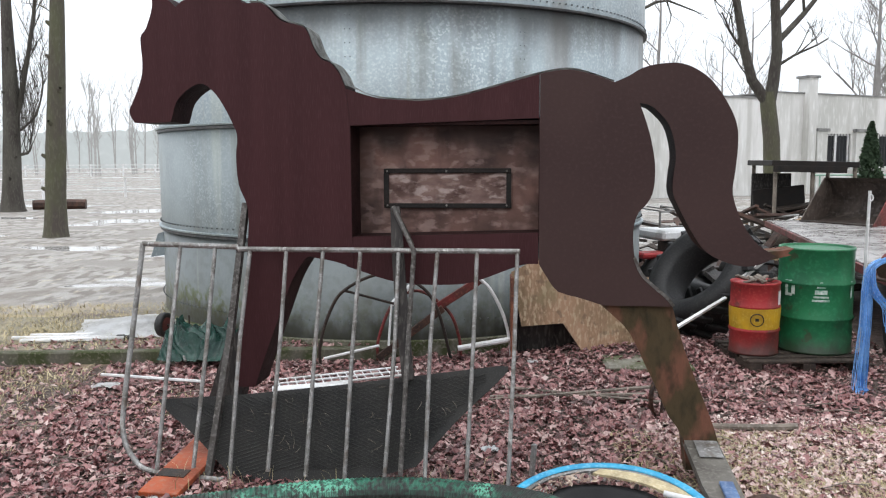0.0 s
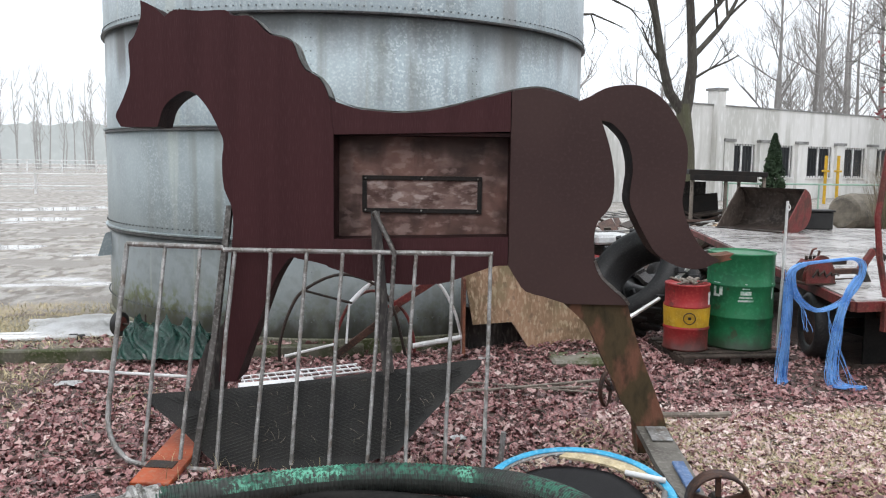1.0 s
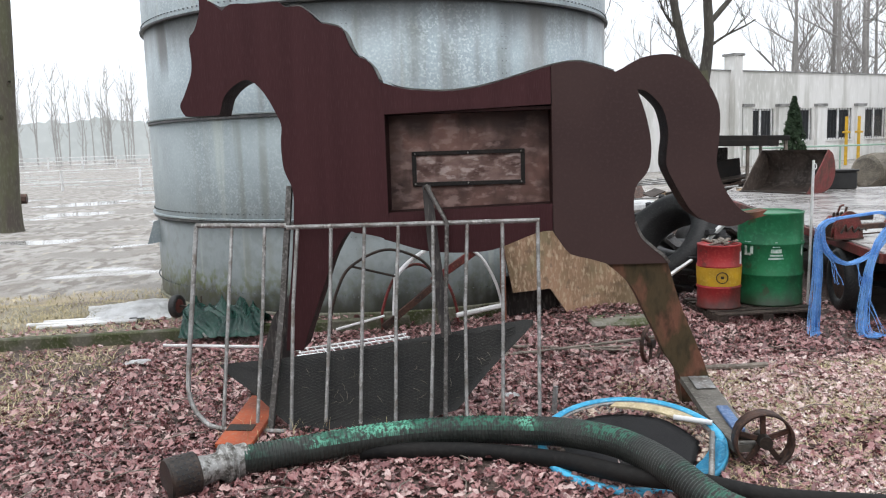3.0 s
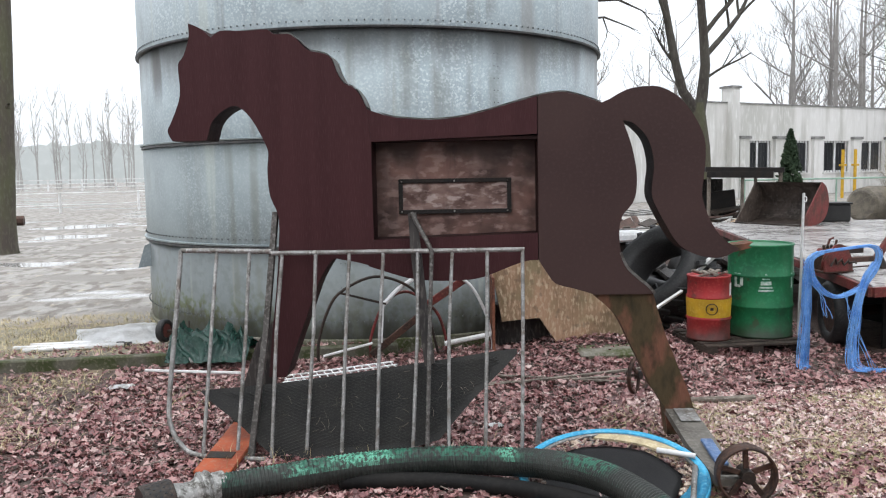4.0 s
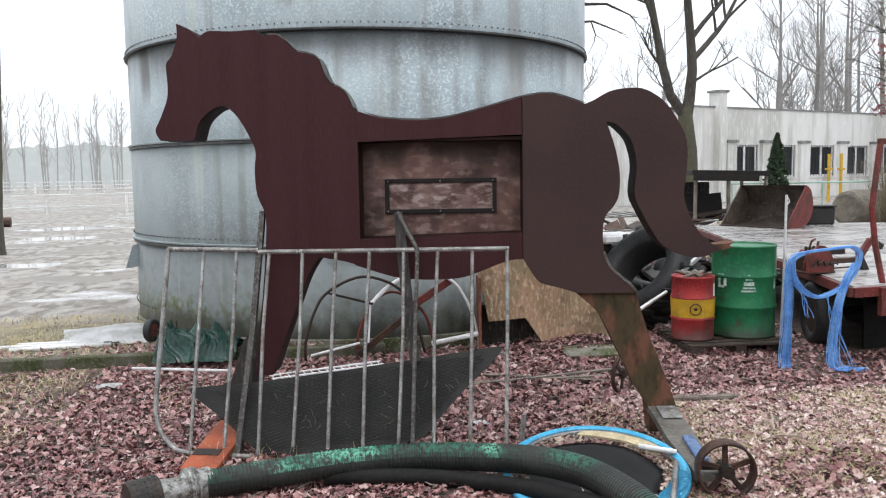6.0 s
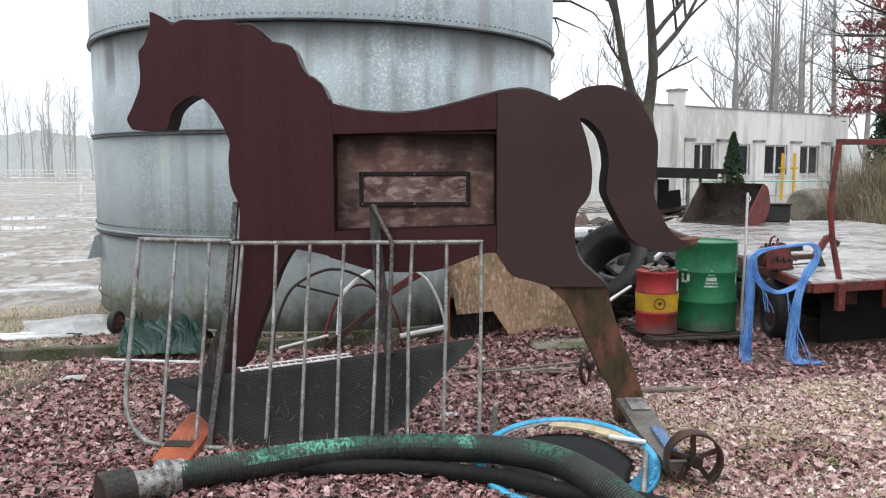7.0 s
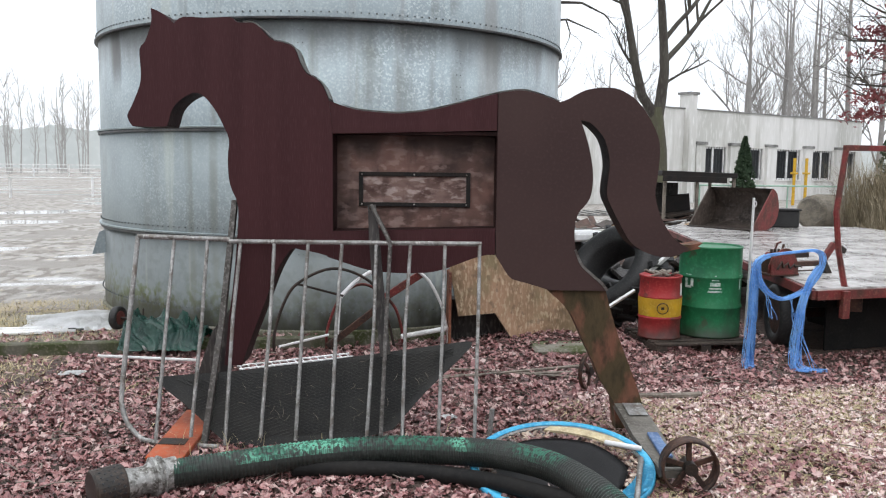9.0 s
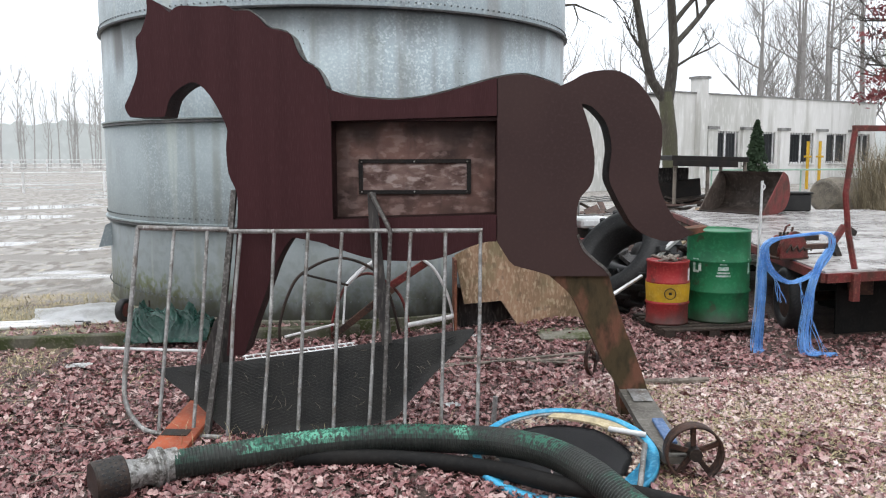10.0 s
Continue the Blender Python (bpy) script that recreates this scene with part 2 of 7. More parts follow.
mix_colour(M_INNER, calc(M_INNER, "MULTIPLY", ramp_mask(M_INNER, noise_of(M_INNER, 5, 10, (1.4, 1, 0.7)), 0.54, 0.66), 0.65), (0.06, 0.03, 0.024))
mix_colour(M_OSB, calc(M_OSB, "MULTIPLY", ramp_mask(M_OSB, noise_of(M_OSB, 24, 10, (1, 1, 0.5)), 0.53, 0.63), 0.55), (0.55, 0.44, 0.3))
mix_colour(M_OSB, calc(M_OSB, "MULTIPLY", ramp_mask(M_OSB, noise_of(M_OSB, 14, 12, (1, 1, 0.8)), 0.55, 0.65), 0.6), (0.13, 0.09, 0.06))
mix_colour(M_OSB, calc(M_OSB, "MULTIPLY", ramp_mask(M_OSB, noise_of(M_OSB, 2.3, 8), 0.5, 0.64), 0.6), (0.17, 0.16, 0.085))
# the recess's shade painted in with ragged edges, at top and both ends
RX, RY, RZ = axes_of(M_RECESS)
r_top_shade = calc(M_RECESS, "ADD", RZ, calc(M_RECESS, "MULTIPLY", calc(M_RECESS, "SUBTRACT", noise_of(M_RECESS, 3.2, 8, (1.5, 1, 0.5)), 0.5), 0.55))
mix_colour(M_RECESS, calc(M_RECESS, "MULTIPLY", ramp_mask(M_RECESS, r_top_shade, 1.72, 1.9), 0.85), (0.028, 0.012, 0.009))
r_end_shade = calc(M_RECESS, "ADD", RX, calc(M_RECESS, "MULTIPLY", calc(M_RECESS, "SUBTRACT", noise_of(M_RECESS, 5, 9), 0.5), 0.5))
mix_colour(M_RECESS, calc(M_RECESS, "MULTIPLY", ramp_mask(M_RECESS, r_end_shade, 0.93, 1.06), 0.8), (0.03, 0.013, 0.011))
mix_colour(M_RECESS, calc(M_RECESS, "MULTIPLY", ramp_mask(M_RECESS, r_end_shade, 0.16, 0.02), 0.6), (0.04, 0.02, 0.016))
mix_colour(M_OSB, calc(M_OSB, "MULTIPLY", ramp_mask(M_OSB, noise_of(M_OSB, 3, 6, (1, 1, 0.4)), 0.5, 0.68), 0.6), (0.16, 0.125, 0.075))
# rust breaking through the zinc of the tubes, scuffs on the rails
mix_colour(M_GALV, calc(M_GALV, "MULTIPLY", ramp_mask(M_GALV, noise_of(M_GALV, 11, 8), 0.55, 0.66), 0.6), (0.13, 0.1, 0.08))
mix_colour(M_GALV, calc(M_GALV, "MULTIPLY", ramp_mask(M_GALV, noise_of(M_GALV, 30, 5, (1, 1, 0.3)), 0.6, 0.7), 0.5), (0.6, 0.6, 0.58))
mix_colour(M_RUSTRED, calc(M_RUSTRED, "MULTIPLY", ramp_mask(M_RUSTRED, noise_of(M_RUSTRED, 5, 8), 0.52, 0.62), 0.7), (0.06, 0.028, 0.02))


# ---- mesh helpers ----
def finish(bm, name, mat, smooth=False):
    me = bpy.data.meshes.new(name)
    bmesh.ops.recalc_face_normals(bm, faces=bm.faces)
    bm.to_mesh(me)
    bm.free()
    for m in (mat if isinstance(mat, (list, tuple)) else [mat]):
        me.materials.append(m)
    if smooth:
        for p in me.polygons:
            p.use_smooth = True
    return me


def part(name, bm, mat, parent=None, label="", smooth=False):
    ob = new(name, finish(bm, name, mat, smooth))
    ob.parent = parent
    return tagged(ob, label)


def thing(name, m, label, category, group="", kind=""):
    e = new(name)
    e.empty_display_size = 0.1
    e.matrix_basis = m
    return tagged(e, label, category, group, kind)


def single(name, bm, mat, m, label, category, group="", kind="", smooth=False):
    ob = new(name, finish(bm, name, mat, smooth))
    ob.matrix_basis = m
    return tagged(ob, label, category, group, kind)


def box(bm, x0, x1, y0, y1, z0, z1, bevel=0.0, m=None):
    r = bmesh.ops.create_cube(bm, size=1.0)
    vs = r["verts"]
    for v in vs:
        v.co = Vector(((x0 + x1) / 2 + v.co.x * (x1 - x0), (y0 + y1) / 2 + v.co.y * (y1 - y0), (z0 + z1) / 2 + v.co.z * (z1 - z0)))
    if bevel:
        es = list({e for v in vs for e in v.link_edges})
        vs = bmesh.ops.bevel(bm, geom=es, offset=bevel, segments=1, affect="EDGES")["verts"]
    if m is not None:
        bmesh.ops.transform(bm, matrix=m, verts=list(set(vs)))
    return bm


def B(*a, **k):
    return box(bmesh.new(), *a, **k)


def tube(bm, pts, r, seg=8, closed=False, r_end=None):
    """A round tube along a line of points."""
    pts = [Vector(p) for p in pts]
    n = len(pts)
    rings = []
    up = Vector((0.123, 0.456, 0.88)).normalized()
    for i, p in enumerate(pts):
        a = pts[(i - 1) % n] if closed or i else p
        b = pts[(i + 1) % n] if closed or i < n - 1 else p
        d = (b - a).normalized()
        s = d.cross(up)
        if s.length < 0.05:
            s = d.cross(Vector((1, 0, 0)))
        s.normalize()
        q = d.cross(s)
        rad = r if r_end is None else r + (r_end - r) * i / max(1, n - 1)
        rings.append([bm.verts.new(p + rad * (math.cos(2 * math.pi * k / seg) * s + math.sin(2 * math.pi * k / seg) * q)) for k in range(seg)])
    for i in range(n if closed else n - 1):
        u, v = rings[i], rings[(i + 1) % n]
        for k in range(seg):
            bm.faces.new((u[k], u[(k + 1) % seg], v[(k + 1) % seg], v[k]))
    if not closed:
        bm.faces.new(rings[0])
        bm.faces.new(rings[-1][::-1])
    return bm


def T(pts, r, seg=8, closed=False, r_end=None):
    return tube(bmesh.new(), pts, r, seg, closed, r_end)


def lathe(bm, profile, seg=32, m=None, cap=True):
    """Turns a profile of (radius, height) about z."""
    rings = []
    for r, z in profile:
        rings.append([bm.verts.new((r * math.cos(2 * math.pi * k / seg), r * math.sin(2 * math.pi * k / seg), z)) for k in range(seg)])
    for u, v in zip(rings, rings[1:]):
        for k in range(seg):
            bm.faces.new((u[k], u[(k + 1) % seg], v[(k + 1) % seg], v[k]))
    if cap:
        bm.faces.new(rings[0][::-1])
        bm.faces.new(rings[-1])
    if m is not None:
        bmesh.ops.transform(bm, matrix=m, verts=[v for r in rings for v in r])
    return bm


def spline(pts, steps=4, closed=False):
    """Catmull-Rom through points of any dimension."""
    pts = [np.array(p, float) for p in pts]
    n = len(pts)
    out = []
    for i in range(n if closed else n - 1):
        p0 = pts[(i - 1) % n] if closed or i else pts[0]
        p1, p2 = pts[i], pts[(i + 1) % n]
        p3 = pts[(i + 2) % n] if closed or i + 2 < n else pts[-1]
        for s in range(steps):
            t = s / steps
            out.append(0.5 * (2 * p1 + (p2 - p0) * t + (2 * p0 - 5 * p1 + 4 * p2 - p3) * t * t + (3 * p1 - p0 - 3 * p2 + p3) * t ** 3))
    if not closed:
        out.append(pts[-1])
    return [tuple(float(c) for c in p) for p in out]


def prism(bm, outline, y0, y1, edge_material=None):
    """A board cut to an outline (x, z), from depth y0 to y1."""
    f = [bm.verts.new((x, y0, z)) for x, z in outline]
    k = [bm.verts.new((x, y1, z)) for x, z in outline]
    bm.faces.new(f)
    bm.faces.new(k[::-1])
    n = len(outline)
    for i in range(n):
        fc = bm.faces.new((f[i], f[(i + 1) % n], k[(i + 1) % n], k[i]))
        if edge_material is not None:
            fc.material_index = edge_material
    bm.normal_update()
    bmesh.ops.triangulate(bm, faces=[fc for fc in bm.faces if len(fc.verts) > 4], ngon_method="EAR_CLIP")
    return bm


# ---- ground ----
def ground_height(x, y):
    """Gentle unevenness, rising a little into a heap of leaves beside the plywood."""
    h = 0.012 * noise.noise((x * 1.3, y * 1.3, 0)) + 0.02 * noise.noise((x * 0.4, y * 0.4, 3))
    h += 0.15 * math.exp(-(((x - 2.45) / 0.6) ** 2 + ((y - 6.75) / 0.5) ** 2))
    return h


def build_ground():
    xs = [-400, -150, -60, -30, -15, -8] + [round(-5 + 0.2 * i, 2) for i in range(66)] + [11, 16, 25, 50, 120, 400]
    ys = [-60, -20, -8, -3] + [round(-1 + 0.2 * i, 2) for i in range(56)] + [13, 18, 26, 40, 70, 120, 250, 700]
    vs, fs = [], []
    for y in ys:
        for x in xs:
            near = abs(x) < 9 and -2 < y < 12
            vs.append((x, y, ground_height(x, y) if near else 0.0))
    w = len(xs)
    for j in range(len(ys) - 1):
        for i in range(w - 1):
            a = j * w + i
            fs.append((a, a + 1, a + 1 + w, a + w))
    me = bpy.data.meshes.new("ground")
    me.from_pydata(vs, [], fs)
    for p in me.polygons:
        p.use_smooth = True
    m = material("wet_soil", (0.085, 0.055, 0.045), (0.05, 0.035, 0.028), (0.16, 0.1, 0.085), 3, 30, 0.75, 0.2, bump=0.8, bump_dist=0.02)
    X, Y, Z = axes_of(m)
    warp = noise_of(m, 0.6, 5)
    warp2 = calc(m, "MULTIPLY", calc(m, "SUBTRACT", warp, 0.5), 3.0)
    # muddy riding yard beyond the silo slab and to its side
    yard = ramp_mask(m, calc(m, "ADD", calc(m, "ADD", Y, warp2), calc(m, "MULTIPLY", X, 0.0)), 8.6, 10.5)
    mud = noise_of(m, 0.5, 6, (0.6, 0.8, 1))
    mix_colour(m, yard, (0.33, 0.315, 0.295))
    mix_colour(m, calc(m, "MULTIPLY", yard, ramp_mask(m, noise_of(m, 2.4, 8), 0.48, 0.66)), (0.19, 0.175, 0.155))
    mix_colour(m, calc(m, "MULTIPLY", yard, ramp_mask(m, noise_of(m, 6.0, 8, (1.2, 0.6, 1)), 0.56, 0.68)), (0.42, 0.38, 0.31))
    mix_colour(m, calc(m, "MULTIPLY", calc(m, "MULTIPLY", yard, ramp_mask(m, noise_of(m, 3.6, 12, (1.3, 0.5, 1)), 0.49, 0.6)), 0.75), (0.13, 0.112, 0.094))
    mix_colour(m, calc(m, "MULTIPLY", calc(m, "MULTIPLY", yard, ramp_mask(m, noise_of(m, 1.3, 8, (1.0, 0.45, 1)), 0.53, 0.62)), 0.6), (0.2, 0.18, 0.155))
    tracks = ramp_mask(m, mud, 0.52, 0.6)
    mix_colour(m, calc(m, "MULTIPLY", yard, tracks), (0.23, 0.215, 0.195))
    # straw-coloured grass beside the slab and round the yard's edge
    west = ramp_mask(m, calc(m, "ADD", X, warp2), -1.8, -3.2)
    strip = calc(m, "MULTIPLY", ramp_mask(m, Y, 4.6, 6.0), ramp_mask(m, Y, 10.4, 8.6))
    patch = ramp_mask(m, noise_of(m, 1.6, 6), 0.42, 0.58)
    mix_colour(m, calc(m, "MULTIPLY", calc(m, "MULTIPLY", west, strip), patch), (0.42, 0.34, 0.2))
    east = calc(m, "MULTIPLY", ramp_mask(m, calc(m, "ADD", X, warp2), 2.4, 3.6), ramp_mask(m, Y, 4.9, 3.9))
    east = calc(m, "MULTIPLY", east, ramp_mask(m, calc(m, "ADD", Y, warp2), 0.2, 2.0))
    mix_colour(m, calc(m, "MULTIPLY", east, calc(m, "MULTIPLY", patch, 0.9)), (0.5, 0.4, 0.31))
    # standing water in the yard
    n, l = m.node_tree.nodes, m.node_tree.links
    pud = calc(m, "MULTIPLY", ramp_mask(m, noise_of(m, 0.42, 6, (0.5, 0.8, 1)), 0.565, 0.595), ramp_mask(m, Y, 9.5, 11.5))
    b = n["Principled BSDF"]
    old = b.inputs["Roughness"].links[0].from_socket
    mx = n.new("ShaderNodeMix")
    l.new(pud, mx.inputs["Factor"])
    l.new(old, mx.inputs["A"])
    mx.inputs["B"].default_value = 0.03
    l.new(mx.outputs["Result"], b.inputs["Roughness"])
    # pale colour painted into the puddles to stand in for reflected sky
    mix_colour(m, pud, (0.36, 0.355, 0.345))
    b.inputs["Specular IOR Level"].default_value = 0.5
    relief = calc(m, "ADD", noise_of(m, 30, 4), calc(m, "MULTIPLY", noise_of(m, 5, 8), 2.5))
    for k in n:
        if k.bl_idname == "ShaderNodeBump":
            k.inputs["Distance"].default_value = 0.035
            l.new(relief, k.inputs["Height"])
            l.new(calc(m, "MULTIPLY", calc(m, "SUBTRACT", 1.0, pud), 0.8), k.inputs["Strength"])
    me.materials.append(m)
    ob = new("ground", me)
    return tagged(ob, "wet soil and muddy yard with puddles", "ground", kind="structure")


build_ground()


# ---- silo on its slab ----
SILO = (0.61, 9.6)
SILO_R = 2.75


def silo_material():
    m = M_SHEET.copy()
    m.name = "stained_galvanised_sheet"
    X, Y, Z = axes_of(m)
    # spangle of the zinc
    n, l = m.node_tree.nodes, m.node_tree.links
    vor = n.new("ShaderNodeTexVoronoi")
    vor.inputs["Scale"].default_value = 58
    tc = n.new("ShaderNodeTexCoord")
    l.new(tc.outputs["Object"], vor.inputs["Vector"])
    sp = n.new("ShaderNodeSeparateColor")
    l.new(vor.outputs["Color"], sp.inputs["Color"])
    big = ramp_mask(m, noise_of(m, 1.1, 3), 0.42, 0.62)
    mix_colour(m, calc(m, "MULTIPLY", calc(m, "MULTIPLY", ramp_mask(m, sp.outputs["Red"], 0.62, 0.95), calc(m, "ADD", calc(m, "MULTIPLY", big, 0.75), 0.25)), 0.55), (0.56, 0.62, 0.635))
    # run-off streaks and soot under the joints
    streak = ramp_mask(m, noise_of(m, 2.6, 5, (1, 1, 0.06)), 0.56, 0.72)
    mix_colour(m, calc(m, "MULTIPLY", streak, 0.55), (0.2, 0.19, 0.17))
    under = calc(m, "MULTIPLY", ramp_mask(m, calc(m, "ADD", Z, calc(m, "MULTIPLY", noise_of(m, 3.5, 4, (1, 1, 0.02)), 0.9)), 2.9, 3.42), ramp_mask(m, Z, 2.98, 2.95))
    mix_colour(m, calc(m, "MULTIPLY", under, 0.75), (0.07, 0.065, 0.06))
    # the lowest ring is dull with grime
    mix_colour(m, calc(m, "MULTIPLY", ramp_mask(m, Z, 0.96, 0.93), 0.8), (0.15, 0.163, 0.165))
    mix_colour(m, calc(m, "MULTIPLY", ramp_mask(m, Z, 1.98, 1.95), 0.55), (0.15, 0.172, 0.17))
    # long dirty runs on every ring, and a black one from the upper joint
    runs = ramp_mask(m, noise_of(m, 5.5, 6, (1, 1, 0.03)), 0.5, 0.66)
    mix_colour(m, calc(m, "MULTIPLY", calc(m, "MULTIPLY", runs, ramp_mask(m, noise_of(m, 1.4, 4), 0.42, 0.6)), 0.5), (0.13, 0.135, 0.115))
    mix_colour(m, calc(m, "MULTIPLY", ramp_mask(m, noise_of(m, 4.0, 5, (1, 1, 0.05)), 0.6, 0.72), 0.35), (0.4, 0.42, 0.36))
    soot = calc(m, "MULTIPLY", calc(m, "MULTIPLY", ramp_mask(m, calc(m, "ADD", X, calc(m, "MULTIPLY", noise_of(m, 6, 5, (1, 1, 0.3)), 0.1)), -2.27, -2.31), ramp_mask(m, calc(m, "ADD", X, calc(m, "MULTIPLY", noise_of(m, 6, 5, (1, 1, 0.3)), 0.1)), -2.42, -2.36)), calc(m, "MULTIPLY", ramp_mask(m, Z, 2.2, 2.75), ramp_mask(m, Z, 2.97, 2.95)))
    mix_colour(m, calc(m, "MULTIPLY", soot, 0.85), (0.05, 0.047, 0.043))
    low_grime = calc(m, "MULTIPLY", ramp_mask(m, noise_of(m, 8, 12), 0.46, 0.62), ramp_mask(m, Z, 0.96, 0.93))
    mix_colour(m, calc(m, "MULTIPLY", low_grime, 0.3), (0.09, 0.095, 0.085))
    # moss and damp at the foot
    foot = calc(m, "ADD", Z, calc(m, "MULTIPLY", calc(m, "SUBTRACT", noise_of(m, 5.5, 12, (1, 1, 0.45)), 0.5), 0.75))
    mix_colour(m, calc(m, "MULTIPLY", calc(m, "MULTIPLY", ramp_mask(m, foot, 0.52, 0.2), ramp_mask(m, noise_of(m, 16, 8), 0.38, 0.6)), calc(m, "ADD", 0.3, calc(m, "MULTIPLY", ramp_mask(m, X, -1.0, -2.2), 0.7))), (0.085, 0.1, 0.03))
    mix_colour(m, calc(m, "MULTIPLY", ramp_mask(m, foot, 0.36, 0.06), 0.85), (0.045, 0.045, 0.034))
    return m


M_SILO = silo_material()


M_BOLT = material("dull_zinc_bolt", (0.13, 0.145, 0.15), (0.07, 0.075, 0.075), (0.22, 0.24, 0.245), 8, 60, 0.5, metal=0.4)


def build_silo():
    s = thing("silo", pose(*SILO, 0.09), "round galvanised steel grain silo, stained and mossy at its foot", "silo")
    heights = [0.05, 0.95, 1.97, 2.96, 3.95, 4.95]
    for i, (a, b) in enumerate(zip(heights, heights[1:])):
        r = SILO_R + 0.012 * (i % 2)
        part("steel_ring", lathe(bmesh.new(), [(r, a), (r, b), (r - 0.01, b), (r - 0.01, a)], 96, cap=False), M_SILO, s, smooth=True)
    for h, dark in ((0.95, False), (1.97, False), (2.96, True), (3.95, True)):
        r = SILO_R + 0.012
        part("joint_flange", lathe(bmesh.new(), [(r - 0.02, h - 0.02), (r + 0.026, h - 0.016), (r + 0.03, h), (r + 0.026, h + 0.003), (r - 0.02, h + 0.005)], 96, cap=False), M_BAND if dark else M_SHEET, s, "dark steel flange" if dark else "")
        if not dark:
            part("joint_gap", lathe(bmesh.new(), [(r - 0.02, h - 0.05), (r + 0.014, h - 0.046), (r + 0.014, h - 0.022), (r - 0.02, h - 0.022)], 96, cap=False), M_BAND, s)
    # bolts along the joints and up the seams, on the side that the yard faces
    bm = bmesh.new()
    for h in (0.98, 2.99, 0.2):
        for k in range(120):
            a = radians(180 + 180 * k / 119)
            m = Matrix.Translation(((SILO_R + 0.02) * math.cos(a), (SILO_R + 0.02) * math.sin(a), h + 0.02))
            bmesh.ops.create_cube(bm, size=0.012, matrix=m)
    for i, a0 in enumerate((257.7, 289.7)):
        for j in range(42):
            for da in (-0.45, 0.45):
                h = 0.2 + 0.115 * j
                if (h < 0.95 or 2.1 < h < 2.9) if i == 0 else 1.1 < h < 2.9:
                    a = radians(a0 + da)
                    bmesh.ops.create_cube(bm, size=0.009, matrix=Matrix.Translation(((SILO_R + 0.016) * math.cos(a), (SILO_R + 0.016) * math.sin(a), h)))
    ob = part("bolts", bm, M_BOLT, s, "rows of small bolts")
    tagged(ob, kind="stuff")
    flap = part("loose_flap", prism(bmesh.new(), [(-0.02, 0.13), (0.06, 0.16), (0.06, -0.1), (-0.1, -0.12)], -0.004, 0.004), M_SHEET, s, "bent sheet-metal flap")
    flap.matrix_basis = pose((SILO_R + 0.04) * math.cos(radians(196)), (SILO_R + 0.04) * math.sin(radians(196)), 0.72, 0, 0, 8)
    part("roof", lathe(bmesh.new(), [(SILO_R + 0.08, 4.95), (0.3, 6.1), (0.3, 6.2)], 64), M_SHEET, s, smooth=True)
    return s


build_silo()

# the slab: a curb of concrete along its near edge
slab_bm = bmesh.new()
box(slab_bm, -6.5, 0.15, 6.82, 8.5, -0.2, 0.085, 0.015)
single("slab", slab_bm, M_SLAB, pose(0, 0, 0, 0, 0, -3), "", "", kind="structure")
kerb_bm = box(bmesh.new(), -6.5, 0.15, 6.72, 6.816, -0.2, 0.11, 0.012)
single("kerb", kerb_bm, M_KERB, pose(0, 0, 0, 0, 0, -3), "", "", kind="structure")
# an unseen wall, added behind the camera to cut low frontal skylight
single("unseen_shading_wall", B(-40, 40, -11.3, -11.0, -0.2, 4.6), M_PLASTER, pose(0, 0, 0), "", "", kind="structure")
slab2 = bmesh.new()
lathe(slab2, [(2.775, -0.2), (2.775, 0.125), (2.765, 0.135), (0.2, 0.135)], 64)
single("foundation", slab2, M_CONCRETE, pose(*SILO, 0.004), "", "", kind="structure")


# ---- the wooden horse ----
HORSE = pose(0.08, 4.33, 0, 0, 0, -12.7)
DEPTH = 0.24


